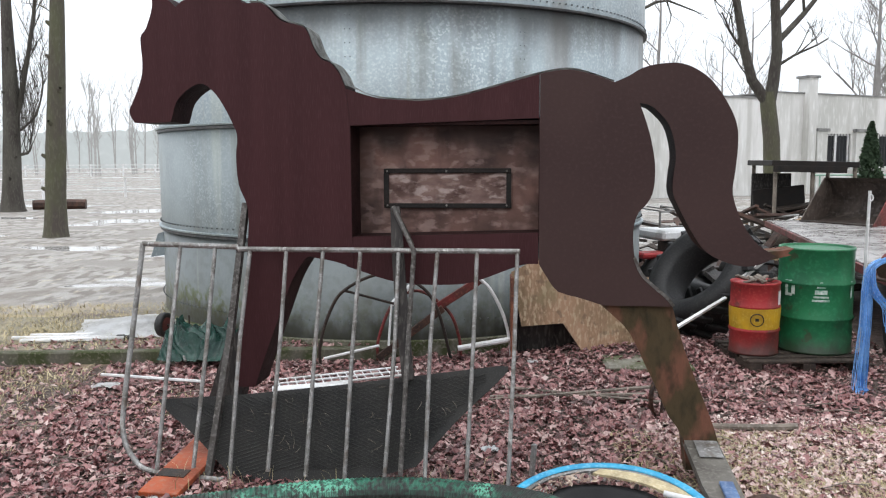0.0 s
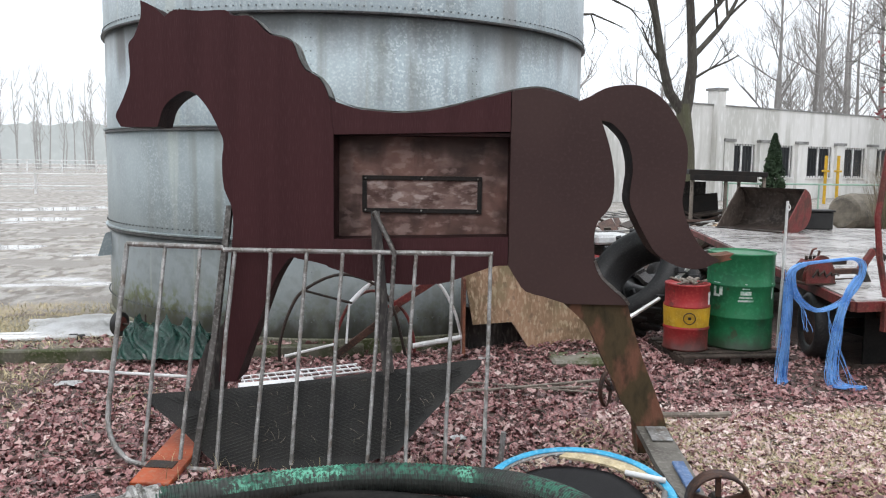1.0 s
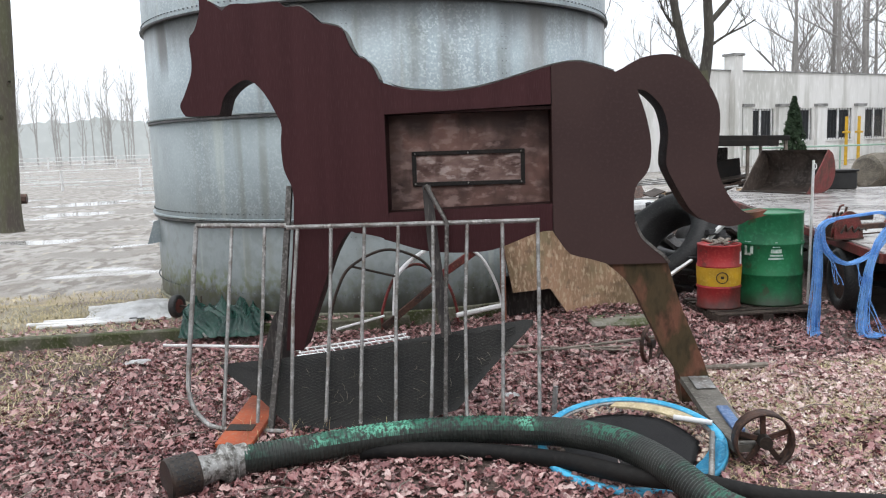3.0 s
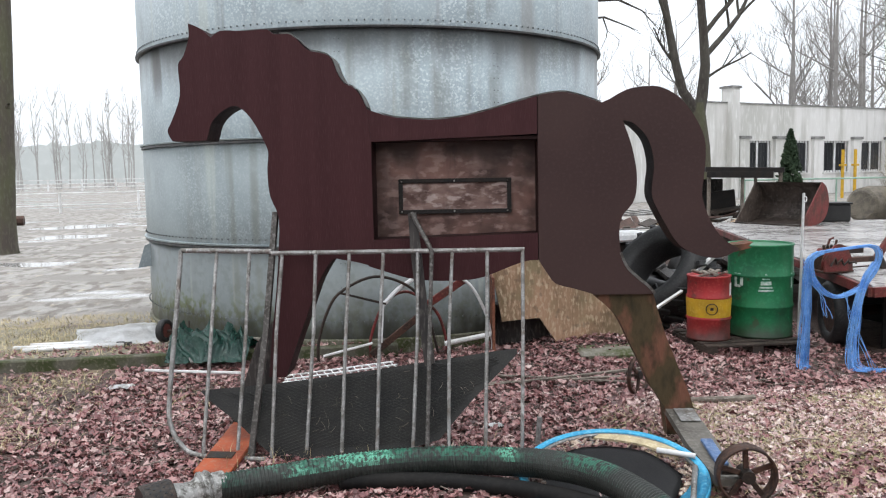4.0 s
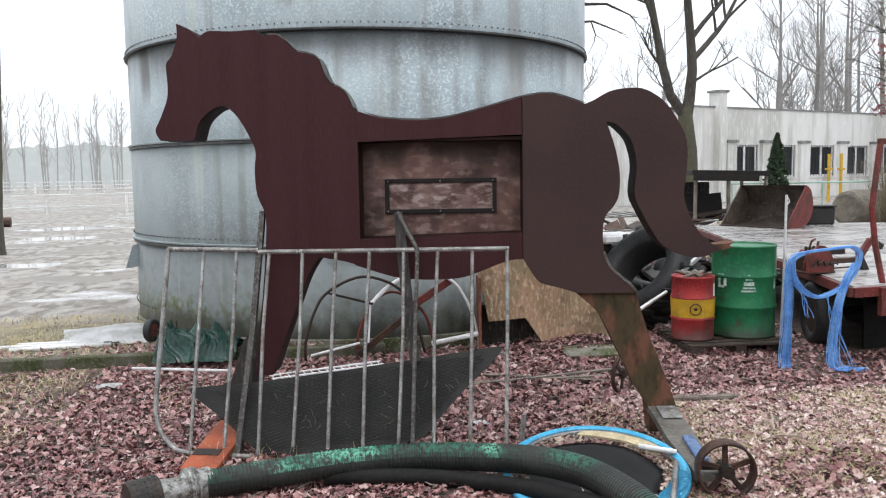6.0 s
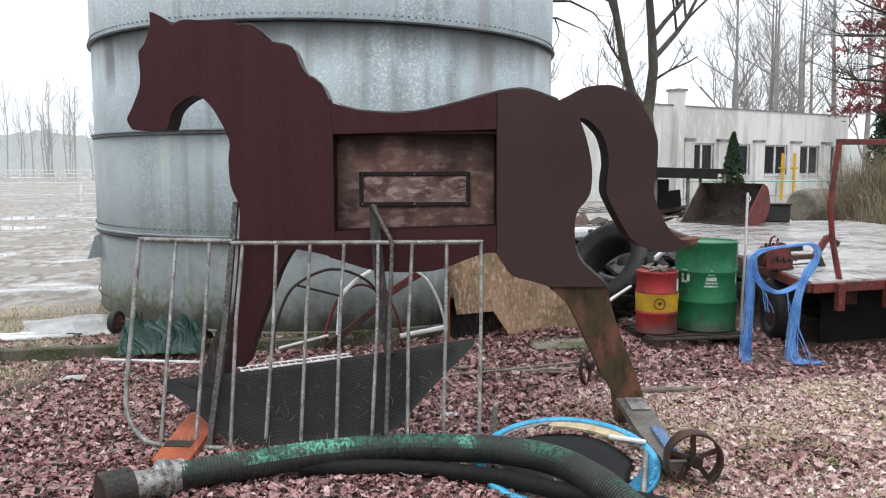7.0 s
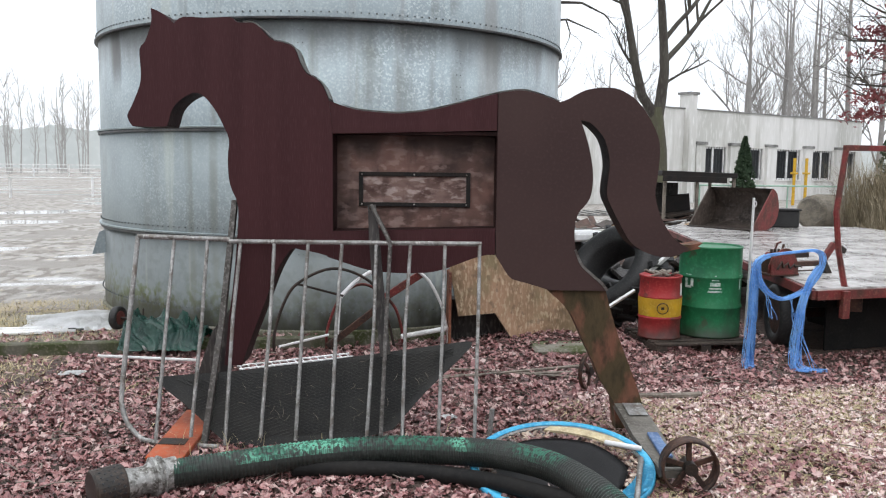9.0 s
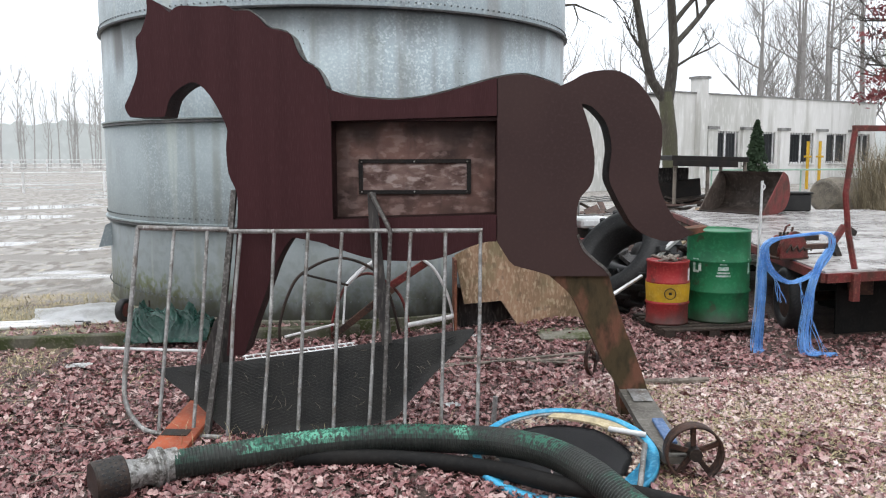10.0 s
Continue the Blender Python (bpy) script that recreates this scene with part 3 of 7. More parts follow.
def build_horse():
    h = thing("wooden_horse", HORSE, "giant brown plywood rocking-horse figure with an open box in its flank", "sculpture")
    nape = [(-0.02, 2.11), (-0.05, 2.18), (-0.10, 2.24), (-0.15, 2.26), (-0.19, 2.32), (-0.23, 2.42), (-0.29, 2.45), (-0.37, 2.47), (-0.44, 2.54), (-0.49, 2.57), (-0.58, 2.57), (-0.62, 2.60), (-0.76, 2.595), (-0.91, 2.60), (-0.97, 2.56)]
    ear = [(-0.97, 2.56), (-1.04, 2.62), (-1.11, 2.65)]
    face = [(-1.11, 2.65), (-1.11, 2.56), (-1.15, 2.45), (-1.185, 2.40), (-1.18, 2.27), (-1.19, 2.18), (-1.24, 2.06), (-1.27, 2.0), (-1.26, 1.96), (-1.24, 1.93)]
    throat = [(-1.24, 1.93), (-1.05, 1.93), (-1.02, 1.95), (-0.99, 2.04), (-0.92, 2.11), (-0.83, 2.14), (-0.74, 2.06), (-0.66, 1.91), (-0.64, 1.84), (-0.65, 1.74), (-0.64, 1.58), (-0.59, 1.44), (-0.60, 1.21), (-0.63, 0.92), (-0.66, 0.70), (-0.69, 0.42)]
    inner = [(-0.58, 0.42), (-0.52, 0.59), (-0.42, 0.85), (-0.35, 1.03), (-0.26, 1.17), (-0.20, 1.17), (-0.09, 1.15), (0.01, 1.12)]
    front = spline(nape, 3) + spline(ear, 2)[1:] + spline(face, 3)[1:] + spline(throat, 3)[1:] + spline(inner, 3) + [(0.006, 1.28), (0.004, 1.92)]
    part("front_panel", prism(bmesh.new(), front, 0, DEPTH, 1), [M_PAINT, M_EDGE], h)
    top = [(-0.03, 1.90)] + spline([(-0.03, 2.105), (0.06, 2.075), (0.15, 2.05), (0.23, 2.04), (0.38, 2.03), (0.54, 2.04), (0.69, 2.07), (0.84, 2.11), (1.03, 2.16)], 3) + [(1.03, 1.93)]
    part("back_rail", prism(bmesh.new(), top, 0.004, DEPTH - 0.004, 1), [M_PAINT, M_EDGE], h)
    belly = [(-0.03, 1.29)] + spline([(-0.03, 1.125), (0.05, 1.10), (0.21, 1.05), (0.37, 1.03), (0.55, 1.03), (0.69, 1.05), (0.93, 1.14), (1.03, 1.15)], 3) + [(1.03, 1.32)]
    part("belly_rail", prism(bmesh.new(), belly, 0.004, DEPTH - 0.004, 1), [M_PAINT, M_EDGE], h)
    rump = [(1.034, 2.16), (1.08, 2.17), (1.18, 2.18), (1.28, 2.16), (1.37, 2.13), (1.42, 2.11)]
    tail = [(1.42, 2.11), (1.49, 2.14), (1.56, 2.18), (1.65, 2.2), (1.76, 2.2), (1.85, 2.16), (1.92, 2.1), (1.99, 2.0), (2.04, 1.89), (2.05, 1.78), (2.04, 1.64), (2.03, 1.55), (2.05, 1.46), (2.1, 1.35), (2.17, 1.26), (2.26, 1.205)]
    under = [(2.26, 1.205), (2.18, 1.16), (2.09, 1.15), (1.98, 1.18), (1.89, 1.24), (1.83, 1.33), (1.77, 1.44), (1.73, 1.53), (1.73, 1.62), (1.74, 1.71), (1.73, 1.8), (1.7, 1.89), (1.65, 1.95), (1.6, 1.99), (1.55, 2.0)]
    thigh = [(1.55, 2.0), (1.58, 1.92), (1.61, 1.82), (1.635, 1.68), (1.63, 1.55), (1.6, 1.48), (1.55, 1.42), (1.53, 1.33), (1.54, 1.19), (1.58, 1.1), (1.65, 1.03), (1.71, 0.98), (1.75, 0.93)]
    groin = [(1.38, 0.93), (1.25, 0.97), (1.14, 1.0), (1.09, 1.06), (1.034, 1.15)]
    rear = spline(rump, 3) + spline(tail, 3)[1:] + spline(under, 3)[1:] + spline(thigh, 3)[1:] + spline(groin, 2)
    part("rear_panel", prism(bmesh.new(), rear, 0, DEPTH, 1), [M_PAINT_REAR, M_EDGE], h, "grey-brown painted panel")
    leg = spline([(1.37, 0.926), (1.49, 0.82), (1.55, 0.73), (1.62, 0.58), (1.68, 0.46), (1.74, 0.32), (1.82, 0.2), (1.84, -0.03)], 2) + spline([(2.07, -0.03), (2.0, 0.2), (1.96, 0.32), (1.9, 0.47), (1.84, 0.62), (1.79, 0.77), (1.745, 0.926)], 2)
    part("hind_leg", prism(bmesh.new(), leg, 0.03, 0.19), M_ROT, h, "bare rotten wooden leg")
    low = [(-0.66, 0.78), (-0.78, 0.63), (-0.88, 0.34), (-0.98, 0.05), (-1.0, -0.03), (-0.80, -0.03), (-0.69, 0.33), (-0.6, 0.63)]
    part("lower_fore_leg", prism(bmesh.new(), low, 0.05, 0.16), M_BLACKWOOD, h, "blackened plank leg")
    part("broken_tip", prism(bmesh.new(), [(2.2, 1.19), (2.23, 1.222), (2.3, 1.228), (2.36, 1.24), (2.33, 1.215), (2.35, 1.205), (2.29, 1.19), (2.25, 1.178)], 0.05, 0.2), M_ROT, h, "splintered bare wood tip")
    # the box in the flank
    part("box_back", B(0.0, 1.05, 0.215, 0.232, 1.28, 1.95), M_RECESS, h, "stained plywood back board with painted shade")
    part("box_top", B(0.012, 1.03, 0.02, 0.215, 1.9, 1.92), M_EDGE, h)
    part("box_side", B(-0.012, 0.006, 0.012, 0.215, 1.29, 1.92), M_EDGE, h)
    part("box_side", B(1.03, 1.04, 0.012, 0.215, 1.30, 1.93), M_EDGE, h)
    fr = part("small_frame", bmesh_frame(0.15, 0.875, 1.44, 1.665, 0.027, 0.186, 0.214), M_FRAME, h, "black iron frame")
    part("frame_panel", B(0.172, 0.848, 0.203, 0.214, 1.467, 1.638), M_INNER, h, "scuffed pinkish board")
    for x in (0.17, 0.51, 0.85):
        for z in (1.456, 1.649):
            part("screw", lathe(bmesh.new(), [(0.006, 0), (0.004, 0.004)], 8, pose(x, 0.186, z, 90)), M_CHROME, fr)
    # pale metal strip, loose at the mane, raised to draw the top edges' sky highlight
    edge = spline(nape, 3)[:30]
    bm = bmesh.new()

    def close_strip(b):
        bmesh.ops.solidify(b, geom=b.faces[:], thickness=0.004)
        part("edge_strip", b, M_CHROME, h, "pale strip, metal edging and solid edge highlight")
        return bmesh.new()

    ring = [(x, z) for x, z in edge]
    for (x0, z0), (x1, z1) in zip(ring, ring[1:]):
        q = [bm.verts.new(c) for c in ((x0, 0.004, z0 + 0.01), (x1, 0.004, z1 + 0.01), (x1, DEPTH, z1 + 0.01), (x0, DEPTH, z0 + 0.01))]
        bm.faces.new(q)
    bm = close_strip(bm)
    ring = spline([(0.0, 2.11), (0.06, 2.075), (0.15, 2.05), (0.23, 2.04), (0.38, 2.03), (0.54, 2.04), (0.69, 2.07), (0.84, 2.11), (1.03, 2.16), (1.18, 2.18), (1.28, 2.16), (1.42, 2.11)], 3)
    for (x0, z0), (x1, z1) in zip(ring, ring[1:]):
        q = [bm.verts.new(c) for c in ((x0, 0.004, z0 + 0.01), (x1, 0.004, z1 + 0.01), (x1, DEPTH, z1 + 0.01), (x0, DEPTH, z0 + 0.01))]
        bm.faces.new(q)
    bm = close_strip(bm)
    ring = [(x - 0.008, z - 0.004) for x, z in spline([(1.54, 1.19), (1.58, 1.1), (1.65, 1.03), (1.71, 0.98), (1.75, 0.93)], 4)]
    for (x0, z0), (x1, z1) in zip(ring, ring[1:]):
        bm.faces.new([bm.verts.new(c) for c in ((x0 + 0.012, -0.003, z0 + 0.012), (x1 + 0.012, -0.003, z1 + 0.012), (x1, -0.003, z1), (x0, -0.003, z0))])
    close_strip(bm).free()
    return h


def bmesh_frame(x0, x1, z0, z1, w, y0, y1):
    bm = bmesh.new()
    box(bm, x0, x1, y0, y1, z1 - w, z1, 0.003)
    box(bm, x0, x1, y0, y1, z0, z0 + w, 0.003)
    box(bm, x0, x0 + w, y0, y1, z0 + w, z1 - w)
    box(bm, x1 - w, x1, y0, y1, z0 + w, z1 - w)
    return bm


build_horse()

# ---- the barred gate that leans on the horse ----
GATE = pose(0.95, 3.97, 1.235, 0, 0, -16.5) @ pose(0, 0, 0, -15.5)


M_STEELDARK = material("dark_weathered_steel", (0.09, 0.085, 0.08), (0.05, 0.045, 0.04), (0.22, 0.21, 0.2), 7, 50, 0.6, metal=0.2, bump=0.3)


def build_gate():
    g = thing("barred_gate", GATE, "weathered galvanised tubular gate leaning on the horse", "gate")
    part("top_rail", T([(-2.15, 0, 0.01), (-1.56, 0, 0.0)], 0.016, 10), M_GALV, g)
    part("top_rail", T([(-1.56, 0, -0.012), (0.01, 0, 0.0)], 0.015, 10), M_GALV, g)
    part("end_bar", T(spline([(-2.15, 0, 0.01), (-2.155, 0, -0.45), (-2.16, 0, -0.92), (-2.14, 0, -1.07), (-2.07, 0, -1.18), (-1.94, 0, -1.245), (-1.53, 0, -1.26)], 5), 0.015, 10), M_GALV, g)
    for i in range(10):
        x = -1.915 + 0.2125 * i
        zt = 0.004 if i < 2 else -0.01
        zb = -1.25 if i < 3 else -1.2 - 0.01 * (i % 3)
        bend = 0.012 * math.sin(i * 2.4)
        part("bar", T([(x, 0, zt), (x - 0.004 + bend, 0, -0.5), (x - 0.008, 0, zb)], 0.0115, 8), M_GALV, g)
    part("side_strut", T([(-0.68, -0.02, 0.23), (-0.55, -0.025, -0.01), (-0.555, -0.025, -0.5), (-0.56, -0.02, -1.17)], 0.013, 8), M_STEELDARK, g)
    part("angle_post", angle_iron([(-1.545, 0.03, 0.26), (-1.565, 0.02, -0.5), (-1.62, 0.02, -1.25)], 0.034), M_STEELDARK, g, "dark angle-iron post")
    part("lower_rod", T([(-2.36, 0.06, -0.74), (-1.72, 0.05, -0.75)], 0.009, 6), M_WHITE, g)
    return g


def angle_iron(pts, w=0.042):
    bm = bmesh.new()
    for (x0, y0, z0), (x1, y1, z1) in zip(pts, pts[1:]):
        a = [(x0 - w, y0), (x0, y0), (x0, y0 + w), (x0 - 0.006, y0 + w), (x0 - 0.006, y0 + 0.006), (x0 - w, y0 + 0.006)]
        b = [(x1 - w, y1), (x1, y1), (x1, y1 + w), (x1 - 0.006, y1 + w), (x1 - 0.006, y1 + 0.006), (x1 - w, y1 + 0.006)]
        u = [bm.verts.new((x, y, z0)) for x, y in a]
        v = [bm.verts.new((x, y, z1)) for x, y in b]
        for i in range(6):
            bm.faces.new((u[i], u[(i + 1) % 6], v[(i + 1) % 6], v[i]))
        bm.faces.new(u)
        bm.faces.new(v[::-1])
    return bm


build_gate()


# ---- drums on a pallet ----
def drum_profile(r, h):
    p = [(r * 0.97, 0.0), (r + 0.006, 0.0), (r + 0.006, 0.018), (r, 0.022)]
    for k in (1 / 3, 2 / 3):
        p += [(r, h * k - 0.022), (r + 0.011, h * k - 0.006), (r + 0.011, h * k + 0.006), (r, h * k + 0.022)]
    p += [(r, h - 0.022), (r + 0.006, h - 0.016), (r + 0.006, h), (r - 0.01, h), (r - 0.012, h - 0.018), (0.02, h - 0.02)]
    return p


def curved_patch(r, a0, a1, z0, z1, seg=8):
    bm = bmesh.new()
    rows = [[bm.verts.new((r * math.sin(radians(a0 + (a1 - a0) * k / seg)), -r * math.cos(radians(a0 + (a1 - a0) * k / seg)), z)) for k in range(seg + 1)] for z in (z0, z1)]
    for k in range(seg):
        bm.faces.new((rows[0][k], rows[0][k + 1], rows[1][k + 1], rows[1][k]))
    return bm


def rust_foot(m, top):
    X, Y, Z = axes_of(m)
    f = calc(m, "ADD", Z, calc(m, "MULTIPLY", calc(m, "SUBTRACT", noise_of(m, 9, 5), 0.5), 0.25))
    mix_colour(m, calc(m, "MULTIPLY", ramp_mask(m, f, top, 0.0), 0.8), (0.03, 0.025, 0.02))


for drum_paint in (M_GREEN, M_RED):
    mix_colour(drum_paint, calc(drum_paint, "MULTIPLY", ramp_mask(drum_paint, noise_of(drum_paint, 7, 10), 0.64, 0.7), 0.6), (0.06, 0.035, 0.025))
    mix_colour(drum_paint, calc(drum_paint, "MULTIPLY", ramp_mask(drum_paint, noise_of(drum_paint, 3, 8, (1, 1, 0.3)), 0.5, 0.7), 0.45), (0.03, 0.035, 0.025))
rust_foot(M_GREEN, 0.2)
rust_foot(M_RED, 0.26)


def build_drums():
    d = thing("green_drum", pose(3.915, 6.28, 0.115, 0, 0, 0), "green steel oil drum with worn white print", "drum", "drums on the pallet")
    part("shell", lathe(bmesh.new(), drum_profile(0.292, 0.865), 48), M_GREEN, d, smooth=True)
    part("lid_water", lathe(bmesh.new(), [(0.276, 0.848), (0.276, 0.8485)], 40), M_GREEN, d, "dull green lid")
    r = 0.2955
    for a0, a1, z0, z1 in ((-80, -74, 0.47, 0.60), (-74, -66, 0.577, 0.60), (-74, -66, 0.47, 0.493), (-67, -61, 0.485, 0.585)):
        part("printed_letter", curved_patch(r, a0, a1, z0, z1, 3), M_WHITEMARK, d)
    for a0, a1, z0, z1 in ((-34, -8, 0.44, 0.457), (-32, -10, 0.47, 0.485), (-30, -12, 0.50, 0.535), (-27, -15, 0.55, 0.575), (-23, -19, 0.585, 0.6), (33, 38, 0.46, 0.6)):
        part("printed_mark", curved_patch(r, a0, a1, z0, z1, 6), M_WHITEMARK, d)
    d = thing("red_drum", pose(3.36, 6.22, 0.115) @ Matrix.Diagonal((0.9, 0.9, 0.905, 1)), "red steel drum with a yellow band", "drum", "drums on the pallet")
    part("shell", lathe(bmesh.new(), drum_profile(0.215, 0.655), 48), M_RED, d, smooth=True)
    part("yellow_band", lathe(bmesh.new(), [(0.217, 0.235), (0.2175, 0.236), (0.2275, 0.425), (0.217, 0.426), (0.217, 0.41)], 48, cap=False), M_YELLOW, d, "yellow band")
    part("band_sign", T([(0.232 * math.sin(radians(-20 + 14 * math.cos(a))), -0.232 * math.cos(radians(-20 + 14 * math.cos(a))), 0.33 + 0.055 * math.sin(a)) for a in np.linspace(0, 2 * math.pi, 24, endpoint=False)], 0.005, 5, True), M_IRON, d, "black ring sign")
    part("band_sign_bar", curved_patch(0.2325, -24, -16, 0.318, 0.345, 3), M_IRON, d)
    part("paper_label", curved_patch(0.2185, 38, 62, 0.45, 0.58), M_WHITE, d, "torn white label")
    bm = bmesh.new()
    random.seed(5)
    for k in range(14):
        a = random.uniform(0, 6.3)
        rr = random.uniform(0.02, 0.16)
        box(bm, -0.05, 0.05, -0.02, 0.02, 0, 0.02, 0.004, pose(rr * math.cos(a), rr * math.sin(a), 0.645 + 0.01 * k % 0.03, random.uniform(-20, 20), random.uniform(-20, 20), random.uniform(0, 180)))
    single("scrap_pieces", bm, M_PIPE, pose(3.36, 6.22, 0.062), "scrap of metal and rag lying on a drum", "scrap", kind="stuff")
    p = thing("pallet", pose(3.68, 6.25, 0, 0, 0, -4) @ Matrix.Diagonal((0.86, 1, 1, 1)), "dark wet wooden pallet under the drums", "pallet")
    for k in range(6):
        part("deck_board", B(-0.56, 0.56, -0.4 + 0.14 * k, -0.315 + 0.14 * k, 0.09, 0.112, 0.004), M_PALLET, p)
    for x in (-0.5, 0.0, 0.5):
        part("bearer", B(x - 0.06, x + 0.06, -0.4, 0.41, 0.0, 0.09, 0.005), M_PALLET, p)


build_drums()

pole_bm = T([(0, 0, -0.03), (0.02, 0, 0.7), (0.03, 0.0, 1.43)], 0.0135, 10)
pole = thing("white_pole", pose(4.47, 6.5, 0), "thin white fence pole standing in the ground", "pole")
part("shaft", pole_bm, M_WHITE, pole)
part("eye_ring", T([(0.03 + 0.02 * math.cos(a), -0.018, 1.37 + 0.028 * math.sin(a)) for a in np.linspace(0, 6.28, 12, endpoint=False)], 0.006, 6, True), M_WHITE, pole)


# ---- flat trailer ----
def build_trailer():
    t = thing("flat_trailer", pose(0, 0, 0), "long red flatbed farm trailer with a wet boarded deck", "trailer")
    c = [Vector((4.28, 5.21)), Vector((9.6, 5.62)), Vector((10.3, 12.0)), Vector((6.75, 12.75))]
    # deck planks, run along the trailer
    n = 14
    for k in range(n):
        a0, a1 = k / n + 0.0004, (k + 1) / n - 0.0004
        q = [c[0].lerp(c[1], a0), c[0].lerp(c[1], a1), c[3].lerp(c[2], a1), c[3].lerp(c[2], a0)]
        bm = bmesh.new()
        z = 0.70 + 0.0015 * ((k * 7) % 3)
        lo = [bm.verts.new((p.x, p.y, 0.665)) for p in q]
        hi = [bm.verts.new((p.x, p.y, z)) for p in q]
        bm.faces.new(lo[::-1])
        bm.faces.new(hi)
        for i in range(4):
            bm.faces.new((lo[i], lo[(i + 1) % 4], hi[(i + 1) % 4], hi[i]))
        part("plank", bm, M_WET_DECK, t)
    for a, b in ((c[0], c[1]), (c[0], c[3]), (c[3], c[2])):
        d = (b - a).normalized()
        nrm = Vector((d.y, -d.x)) * 0.03
        if (a + nrm - Vector((7.5, 8.5))).length < (a - nrm - Vector((7.5, 8.5))).length:
            nrm = -nrm
        bm = bmesh.new()
        q = [a, b, b + nrm, a + nrm]
        lo = [bm.verts.new((p.x, p.y, 0.605)) for p in q]
        hi = [bm.verts.new((p.x, p.y, 0.685)) for p in q]
        bm.faces.new(lo[::-1])
        bm.faces.new(hi)
        for i in range(4):
            bm.faces.new((lo[i], lo[(i + 1) % 4], hi[(i + 1) % 4], hi[i]))
        part("side_rail", bm, M_RUSTRED, t, "rust-red steel side rail")
    for x, y in ((4.56, 5.2), (5.1, 5.25), (6.4, 5.34), (7.4, 5.42)):
        part("stake_pocket", B(x - 0.035, x + 0.035, y - 0.035, y + 0.02, 0.44, 0.68, 0.004), M_RUSTRED, t)
    part("head_frame_post", T([(4.66, 5.3, 0.6), (4.6, 5.36, 1.02), (4.57, 5.38, 1.35), (4.65, 5.4, 1.9)], 0.026, 8), M_RUSTRED, t)
    part("head_frame_bar", B(4.63, 7.6, 5.37, 5.42, 1.885, 1.935, 0.004, pose(0, 0, 0.0)), M_RUSTRED, t)
    part("head_frame_post", T([(7.55, 5.5, 0.6), (7.57, 5.4, 1.9)], 0.026, 8), M_RUSTRED, t)
    part("chassis_beam", B(-0.06, 0.06, -3.5, 3.5, 0.42, 0.56, 0.004, pose(6.0, 8.9, 0, 0, 0, -17)), M_RUST, t)
    part("chassis_beam", B(-0.06, 0.06, -3.5, 3.5, 0.42, 0.56, 0.004, pose(7.6, 8.6, 0, 0, 0, -14)), M_RUST, t)
    # black boxes and a sheet, added to stand in for shade under the deck
    for x, y, w in ((5.9, 6.75, 0.7), (7.2, 6.85, 0.8), (8.4, 6.9, 0.8)):
        part("shade_filler_box", B(-w / 2, w / 2, -0.2, 0.25, 0.05, 0.56, 0.02, pose(x, y, 0, 0, 0, 4)), M_PITCH, t, "black box filling the shade under the deck")
    part("shade_sheet", B(4.9, 9.4, -0.01, 0.01, 0.0, 0.61, 0.0, pose(0, 5.5, 0, 0, 0, 4)), M_PITCH, t, "black sheet filling the shade under the deck")
    part("axle", T([(4.75, 6.2, 0.3), (9.0, 6.4, 0.3)], 0.05, 8), M_RUST, t)
    part("brace", T([(5.6, 5.3, 0.6), (6.3, 5.35, 0.25), (7.0, 5.4, 0.25)], 0.04, 6), M_RUSTRED, t)
    for x, y in ((4.64, 6.15), (8.9, 6.4), (6.6, 11.0), (9.6, 10.8)):
        w = part("wheel", tyre_mesh(0.31, 0.2, 24), M_RUBBER, t, "black tyre", True)
        w.matrix_basis = pose(x, y, 0.3, 0, 90, -18)
        part("rim", lathe(bmesh.new(), [(0.19, -0.07), (0.19, 0.07), (0.05, 0.03), (0.05, -0.03)], 20), M_RUST, w)
    return t


def tyre_mesh(r, w, seg=32, lugs=0):
    bm = bmesh.new()
    p = [(r * 0.62, -w * 0.4), (r * 0.8, -w * 0.5), (r * 0.93, -w * 0.46), (r, -w * 0.3), (r, w * 0.3), (r * 0.93, w * 0.46), (r * 0.8, w * 0.5), (r * 0.62, w * 0.4), (r * 0.58, w * 0.3), (r * 0.58, -w * 0.3)]
    rings = [[bm.verts.new((a * math.cos(2 * math.pi * k / seg), a * math.sin(2 * math.pi * k / seg), z)) for k in range(seg)] for a, z in p]
    for i in range(len(p)):
        u, v = rings[i], rings[(i + 1) % len(p)]
        for k in range(seg):
            bm.faces.new((u[k], u[(k + 1) % seg], v[(k + 1) % seg], v[k]))
    for k in range(lugs):
        a = 360 * k / lugs
        for s in (-1, 1):
            box(bm, r * 0.97, r * 1.06, -0.03, 0.03, 0.0, w * 0.52, 0.0, pose(0, 0, 0, 0, 0, a + s * 360 / lugs / 4) @ pose(0, 0, 0, s * 38) @ Matrix.Diagonal((1, 1, s, 1)))
    return bm


build_trailer()


# ---- low building beyond ----
M_CAP = material("grey_cement_cap", (0.24, 0.24, 0.235), (0.13, 0.13, 0.125), (0.34, 0.34, 0.33), 3, 30, 0.85, bump=0.3)


